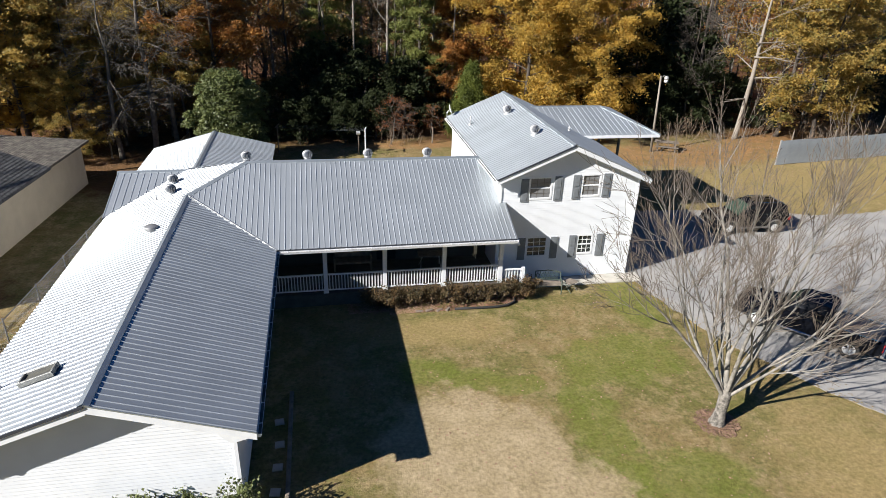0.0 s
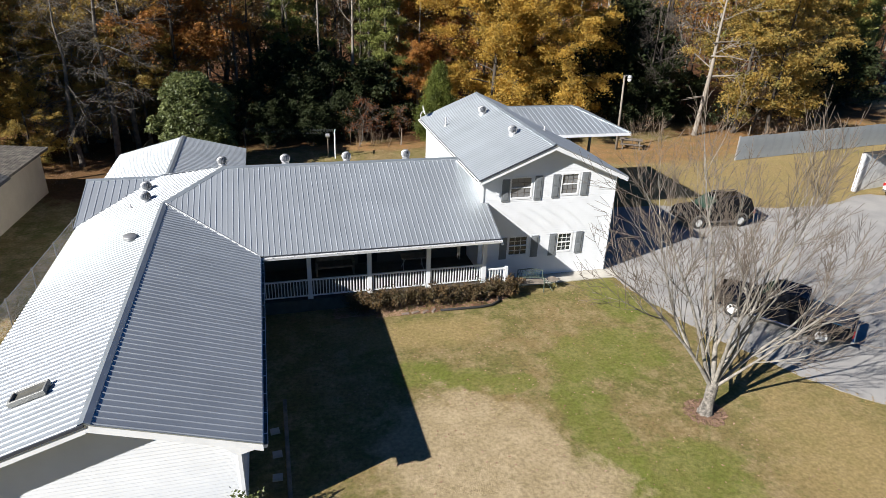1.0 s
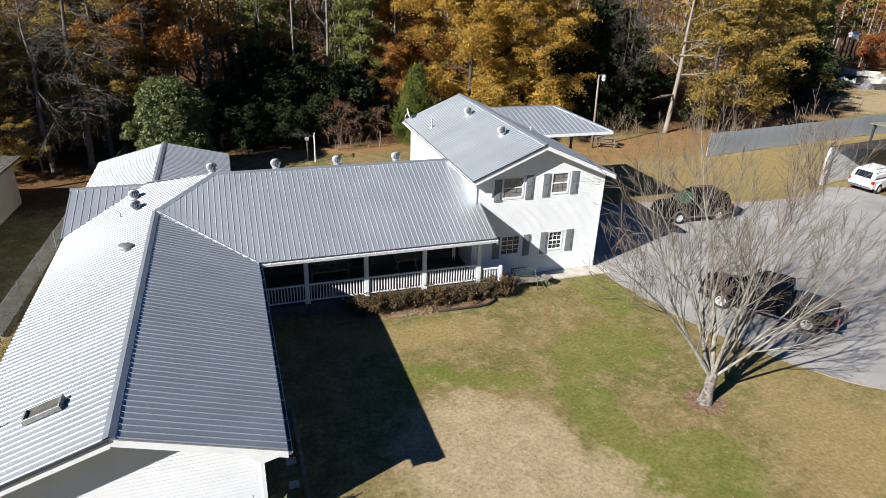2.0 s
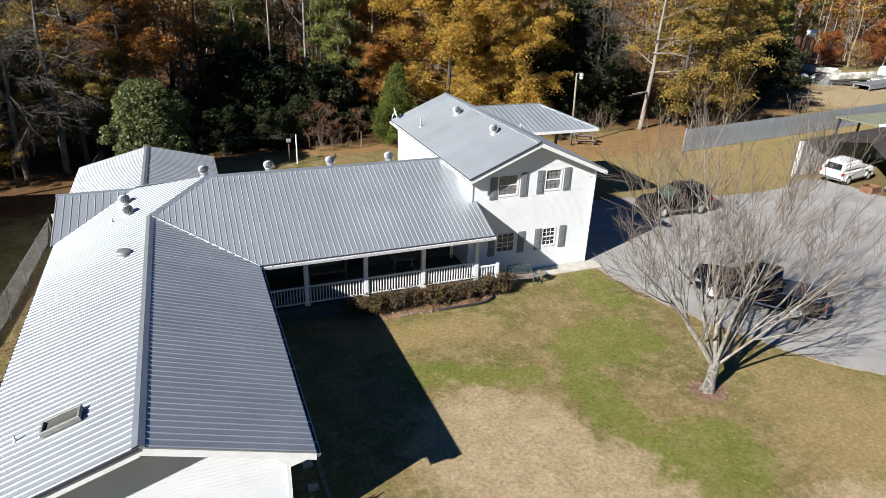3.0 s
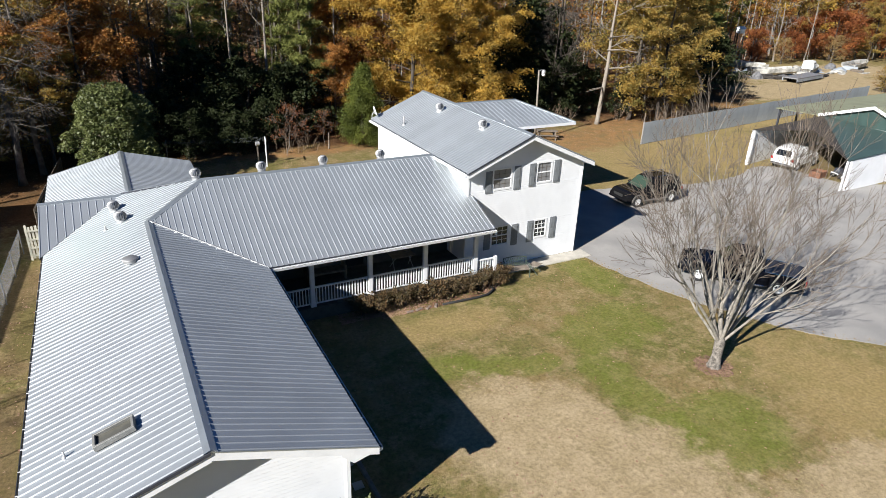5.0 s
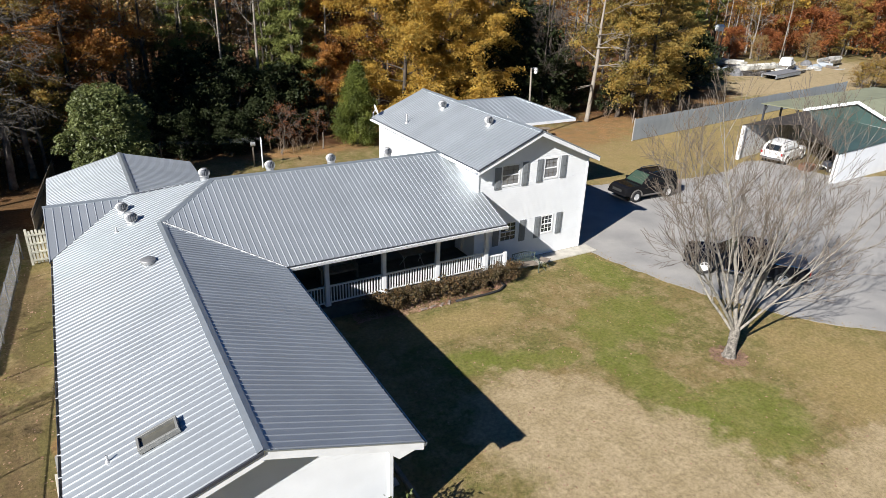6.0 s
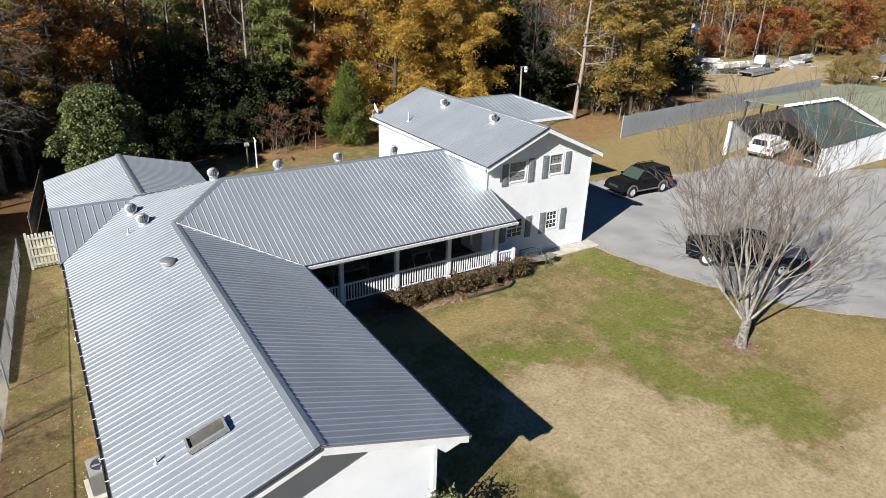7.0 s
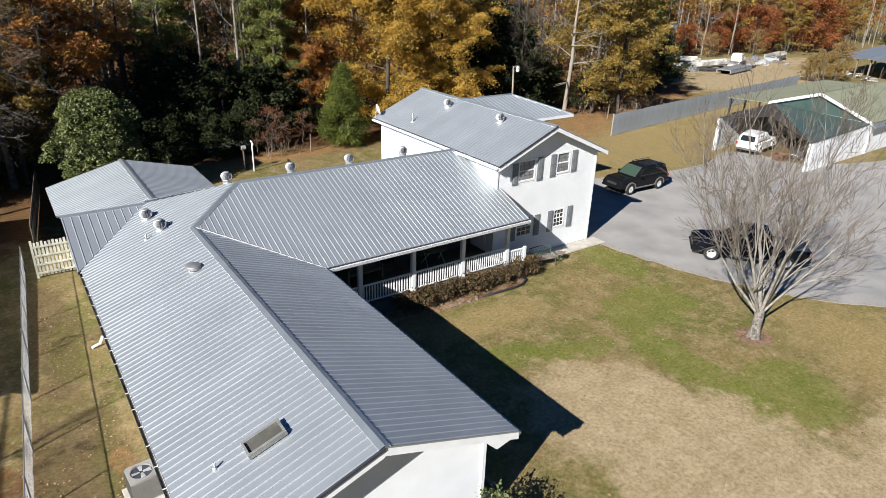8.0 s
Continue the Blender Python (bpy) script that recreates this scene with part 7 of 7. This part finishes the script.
b.tube([(0, 0, -0.1), (0, 0, 5.6)], 0.05, 8)
part("pole", b, GALV, bird)
b = Build()
b.box(-0.6, 0.6, -0.4, 0.4, 5.5, 6.2, 0, 0.02)
b.solid([(-0.75, -0.55, 6.2), (0.75, -0.55, 6.2), (0.75, 0.55, 6.2), (-0.75, 0.55, 6.2)], [(-0.7, -0.02, 6.6), (0.7, -0.02, 6.6), (0.7, 0.02, 6.6), (-0.7, 0.02, 6.6)])
part("house", b, WHITE, bird)

# ---- planting along the house ----
def shrub(name, label, x, y, h, w, seed, leaf, n=1100, size=0.05, group="foundation shrubs", stems=9):
    rnd, rng = random.Random(seed), np.random.default_rng(seed)
    ob = thing(name, label, "shrub", pose(x, y, 0), group)
    b, tips = Build(), []
    for i in range(stems):
        a = i * 2.4
        bough(b, Vector((math.cos(a) * 0.08, math.sin(a) * 0.08, -0.03)), Vector((math.cos(a) * w, math.sin(a) * w, h * 1.1)), math.hypot(h, w) * 0.45, 0.016, rnd, 2, tips, (2, 3), 0.25, 0.1, 4, 0.6, 0.3, 0.8, 0.5, 0.004, 3)
    part("branchwork", b, DARKBARK, ob)
    c = np.array([tuple(t[0]) for t in tips])
    cen = np.repeat(c, max(1, n // len(c)), axis=0)
    cen = cen + rng.normal(size=cen.shape) * 0.07
    cen = cen[cen[:, 2] > 0.03]
    o = new("foliage", quads_mesh("foliage", leaf_arrays(cen, size, rng, 0.3), leaf))
    o.parent = ob
    return ob


rnd = random.Random(77)
AZALEA = leaf_mat("bronze_shrub_leaves", [(0.03, 0.028, 0.012), (0.07, 0.055, 0.024), (0.13, 0.08, 0.04), (0.09, 0.105, 0.036)], 0.2)
for k in range(11):
    x = 3.2 + k * 0.68
    shrub("foundation_shrub", "low evergreen shrub with bronze and green leaves", x + rnd.uniform(-0.1, 0.1), 23.72 + rnd.uniform(-0.1, 0.12), rnd.uniform(0.85, 1.1), 0.5, 100 + k, SHRUB if k in (0, 1, 5) else AZALEA)
shrub("foundation_shrub", "leggy shrub with green leaves by the steps", 10.15, 23.75, 1.1, 0.5, 140, SHRUB, 900)
shrub("foundation_shrub", "leggy shrub with green leaves by the steps", 10.7, 23.95, 0.95, 0.4, 141, SHRUB, 700)
for x, y, h, sd in ((-1.35, 11.9, 1.75, 150), (-2.6, 12.1, 1.4, 151), (-4.2, 12.1, 1.5, 152)):
    shrub("gable_shrub", "leafy green shrub below the gable wall", x, y, h, 0.7, sd, GREEN, 2600, 0.055, "gable shrubs", 11)

# bed of fallen leaves and edging
bed = Build()
for i in range(2600):
    x = rnd.uniform(2.2, 10.6)
    y0 = 22.95 + (0.25 if x < 4 else 0.0) + (max(0, x - 9.0) * 0.5)
    y = y0 + (24.1 - y0) * rnd.random() ** 1.4
    t, s = rnd.uniform(0, 6.283), rnd.uniform(0.03, 0.06)
    z = 0.015 + rnd.uniform(0, 0.03)
    u, w = Vector((math.cos(t) * s, math.sin(t) * s, rnd.uniform(-0.012, 0.02))), Vector((-math.sin(t) * s * 0.6, math.cos(t) * s * 0.6, rnd.uniform(-0.01, 0.015)))
    c = Vector((x, y, z))
    bed.face([c + u, c + w, c - u, c - w])
LITTER = leaf_mat("fallen_leaves", [(0.1, 0.05, 0.03), (0.25, 0.13, 0.085), (0.4, 0.25, 0.18), (0.3, 0.2, 0.1)], 0.1)
tagged(part("leaf_bed", bed, LITTER), "bed of fallen pinkish brown leaves under the shrubs", "leaves", kind="stuff")
edging = thing("bed_edging", "black rubber garden edging round the shrub bed", "edging")
b = Build()
b.tube([(6.9, 23.0, 0.05), (7.8, 22.95, 0.06), (8.7, 22.92, 0.06), (9.3, 22.98, 0.07), (9.75, 23.25, 0.07), (9.85, 23.6, 0.06)], 0.06, 7)
part("strip", b, RUBBER, edging, smooth=True)
for k, x in enumerate((5.3, 5.75, 6.2, 6.6)):
    o = thing("edging_stone", "pale flat stone at the bed's edge", "stone", pose(x, 23.05 + 0.03 * (k % 2), 0.0, 0, 0, 17 * k), "edging stones")
    b = Build()
    b.box(-0.17, 0.17, -0.07, 0.07, -0.02, 0.06, 0, 0.025)
    part("stone", b, mat("pale_stone", (0.2, 0.16, 0.13), 0.9, 0, 0.15) if k == 0 else bpy.data.materials["pale_stone"], o)

# garden bench by the walkway
bench = thing("garden_bench", "green metal and wood garden bench with lattice back", "bench", pose(11.65, 24.15, 0, 0, 0, -12))
IRON = mat("green_iron", (0.1, 0.13, 0.1), 0.5, 0.4, 0.15)
for k in range(5):
    b = Build()
    b.box(-0.6, 0.6, -0.24 + k * 0.1, -0.16 + k * 0.1, 0.42, 0.45, 0, 0.004)
    part("seat_slat", b, WOOD, bench)
for s in (-1, 1):
    b = Build()
    b.tube([(s * 0.6, -0.28, 0), (s * 0.6, -0.26, 0.4), (s * 0.6, -0.24, 0.62), (s * 0.6, 0.0, 0.66), (s * 0.6, 0.26, 0.62)], 0.025, 6)
    b.tube([(s * 0.6, 0.34, 0), (s * 0.6, 0.25, 0.42), (s * 0.6, 0.36, 0.88)], 0.025, 6)
    part("arm", b, IRON, bench)
b = Build()
b.tube([(-0.6, 0.36, 0.86), (0, 0.38, 0.93), (0.6, 0.36, 0.86)], 0.025, 6)
b.tube([(-0.6, 0.27, 0.5), (0.6, 0.27, 0.5)], 0.02, 6)
for k in range(9):
    for s in (-1, 1):
        x = -0.55 + k * 0.122
        b.tube([(x - s * 0.05, 0.28, 0.5), (x + s * 0.07, 0.35, 0.86)], 0.012, 4)
part("lattice_back", b, IRON, bench)
stool = thing("garden_chair", "folding garden chair with a woven seat", "chair", pose(12.75, 24.1, 0, 0, 0, 30))
for s in (-1, 1):
    b = Build()
    b.tube([(s * 0.24, -0.25, 0), (s * 0.24, 0.25, 0.5)], 0.016, 6)
    part("leg", b, IRON, stool)
    b = Build()
    b.tube([(s * 0.26, 0.25, 0), (s * 0.26, -0.25, 0.5)], 0.016, 6)
    part("leg", b, IRON, stool)
b = Build()
b.box(-0.26, 0.26, -0.25, 0.25, 0.46, 0.49, 0, 0.008)
part("seat", b, WOOD, stool)

# stepping stones and timber beside the front wing
for k, (x, y) in enumerate(((-0.45, 13.4), (-0.42, 14.4), (-0.4, 15.4), (-0.45, 16.5))):
    o = thing("stepping_stone", "square pale stepping stone in the side bed", "stepping stone", pose(x, y, 0, 0, 0, 5 * k - 7), "stepping stones")
    b = Build()
    b.box(-0.15, 0.15, -0.15, 0.15, -0.03, 0.035, 0, 0.01)
    part("slab", b, CONCRETE, o)
b = Build()
b.box(-0.15, -0.02, 12.9, 18.0, -0.02, 0.12, 0, 0.015)
tagged(part("landscape_timber", b, WOOD), "weathered landscape timber edging the side bed", "timber")

# porch furniture and chimes
sofa = thing("porch_glider", "dark porch glider seat against the wall", "bench", pose(2.6, 26.5, PZ, 0, 0, 0))
b = Build()
b.box(-0.9, 0.9, -0.35, 0.3, 0.38, 0.48, 0, 0.03)
part("seat", b, WOOD, sofa)
b = Build()
b.box(-0.9, 0.9, 0.28, 0.36, 0.48, 1.0, 0, 0.03)
part("backrest", b, WOOD, sofa)
for s in (-1, 1):
    b = Build()
    b.box(s * 0.86 - 0.04, s * 0.86 + 0.04, -0.35, 0.36, 0, 0.7, 0, 0.015)
    part("arm", b, WOOD, sofa)
ptable = thing("porch_table", "small folding table on the porch", "table", pose(6.3, 26.2, PZ, 0, 0, 0))
b = Build()
b.box(-0.6, 0.6, -0.35, 0.35, 0.7, 0.74, 0, 0.01)
# dark wood instead of white, to put the porch's dimness into the top
part("tabletop", b, WOOD, ptable)
for s in (-1, 1):
    b = Build()
    b.tube([(s * 0.5, -0.3, 0), (s * 0.4, 0.25, 0.7)], 0.018, 6)
    b.tube([(s * 0.5, 0.3, 0), (s * 0.4, -0.25, 0.7)], 0.018, 6)
    part("leg", b, GALV, ptable)
chime = thing("wind_chime", "dark wind chime hanging from the porch beam", "wind chime", pose(8.1, 24.6, 2.2))
b = Build()
b.tube([(0, 0, 0.75), (0, 0, 0.3)], 0.006, 4)
b.lathe([(0.07, 0.28), (0.08, 0.3), (0.04, 0.33)], 12)
part("hanger", b, DARKTRIM, chime)
for k in range(5):
    b = Build()
    a = k * 2 * math.pi / 5
    b.tube([(0.06 * math.cos(a), 0.06 * math.sin(a), 0.28), (0.06 * math.cos(a), 0.06 * math.sin(a), -0.25 - 0.05 * k)], 0.012, 6)
    part("tube", b, GALV, chime)
lamp = thing("eave_floodlight", "small white twin floodlight under the porch eave", "lamp", pose(9.75, 23.5, 2.95))
b = Build()
b.lathe([(0.05, 0.0), (0.05, 0.12)], 10)
part("base", b, WHITE, lamp)
b = Build()
b.lathe([(0.03, 0), (0.06, -0.06), (0.07, -0.14)], 12)
part("lamp_head", b, WHITE, lamp, at=pose(0, -0.04, 0.02, -40, 0, 0), smooth=True)

# ---- loose leaves and grass ----
rng = np.random.default_rng(12)


def scatter(n, x0, x1, y0, y1):
    return np.stack([rng.uniform(x0, x1, n), rng.uniform(y0, y1, n), rng.uniform(0.012, 0.03, n)], axis=1)


pts = np.concatenate([scatter(700, -11.3, -8.1, 14, 36), scatter(900, 1, 20, 8, 24), scatter(3500, 16, 40, 39, 48), scatter(6000, -16, 18, 46, 60), scatter(5000, 28, 62, 46, 58), scatter(2500, -22, -13, 43, 56)])
keep = ~((pts[:, 0] > 16.3) & (pts[:, 1] < 32))
# leaves and dead grass gathered along the driveway's edge
edge = np.array([(p.x, p.y) for p in ring])
edge = edge[(edge[:, 0] < 44) & (edge[:, 1] > 9)]
edge = np.repeat(edge, 9, axis=0) + rng.normal(size=(len(edge) * 9, 2)) * 0.24
fringe = np.column_stack([edge, rng.uniform(0.03, 0.05, len(edge))])
o = new("edge_litter", quads_mesh("edge_litter", leaf_arrays(fringe, 0.035, rng, 2.0), BRUSH))
tagged(o, "dead grass and leaves along the driveway edge", "leaves", kind="stuff")
o = new("fallen_leaves", quads_mesh("fallen_leaves", leaf_arrays(pts[keep], 0.045, rng, 3.0), LITTER))
tagged(o, "scattered brown fallen leaves on the grass", "leaves", kind="stuff")


def blades(n, x0, x1, y0, y1):
    p = np.stack([rng.uniform(x0, x1, n), rng.uniform(y0, y1, n), np.zeros(n)], axis=1)
    a = rng.uniform(0, 6.283, n)
    s = rng.uniform(0.012, 0.028, n)[:, None]
    u = np.stack([np.cos(a), np.sin(a), np.zeros(n)], axis=1) * s * 0.45
    h = np.stack([rng.normal(0, 0.4, n), rng.normal(0, 0.4, n), np.ones(n)], axis=1) * s * 1.2
    return np.stack([p - u, p + u, p + u * 0.4 + h, p - u * 0.4 + h], axis=1)


q = np.concatenate([blades(29000, 0.2, 21, 6, 23.2), blades(12000, -11.2, -8.3, 12, 36)])
c = q[:, 0]
inside = (c[:, 0] < 16.2) | ((c[:, 1] < 24.5 - (c[:, 0] - 16.4) * 2.6) & (c[:, 0] < 21))
inside &= ~((c[:, 0] > 3) & (c[:, 1] > 23.0))
o = new("grass_blades", quads_mesh("grass_blades", q[inside].reshape(-1, 3), bpy.data.materials["lawn_and_leaf_litter"]))
tagged(o, "short winter grass of the lawn", "grass", kind="stuff")
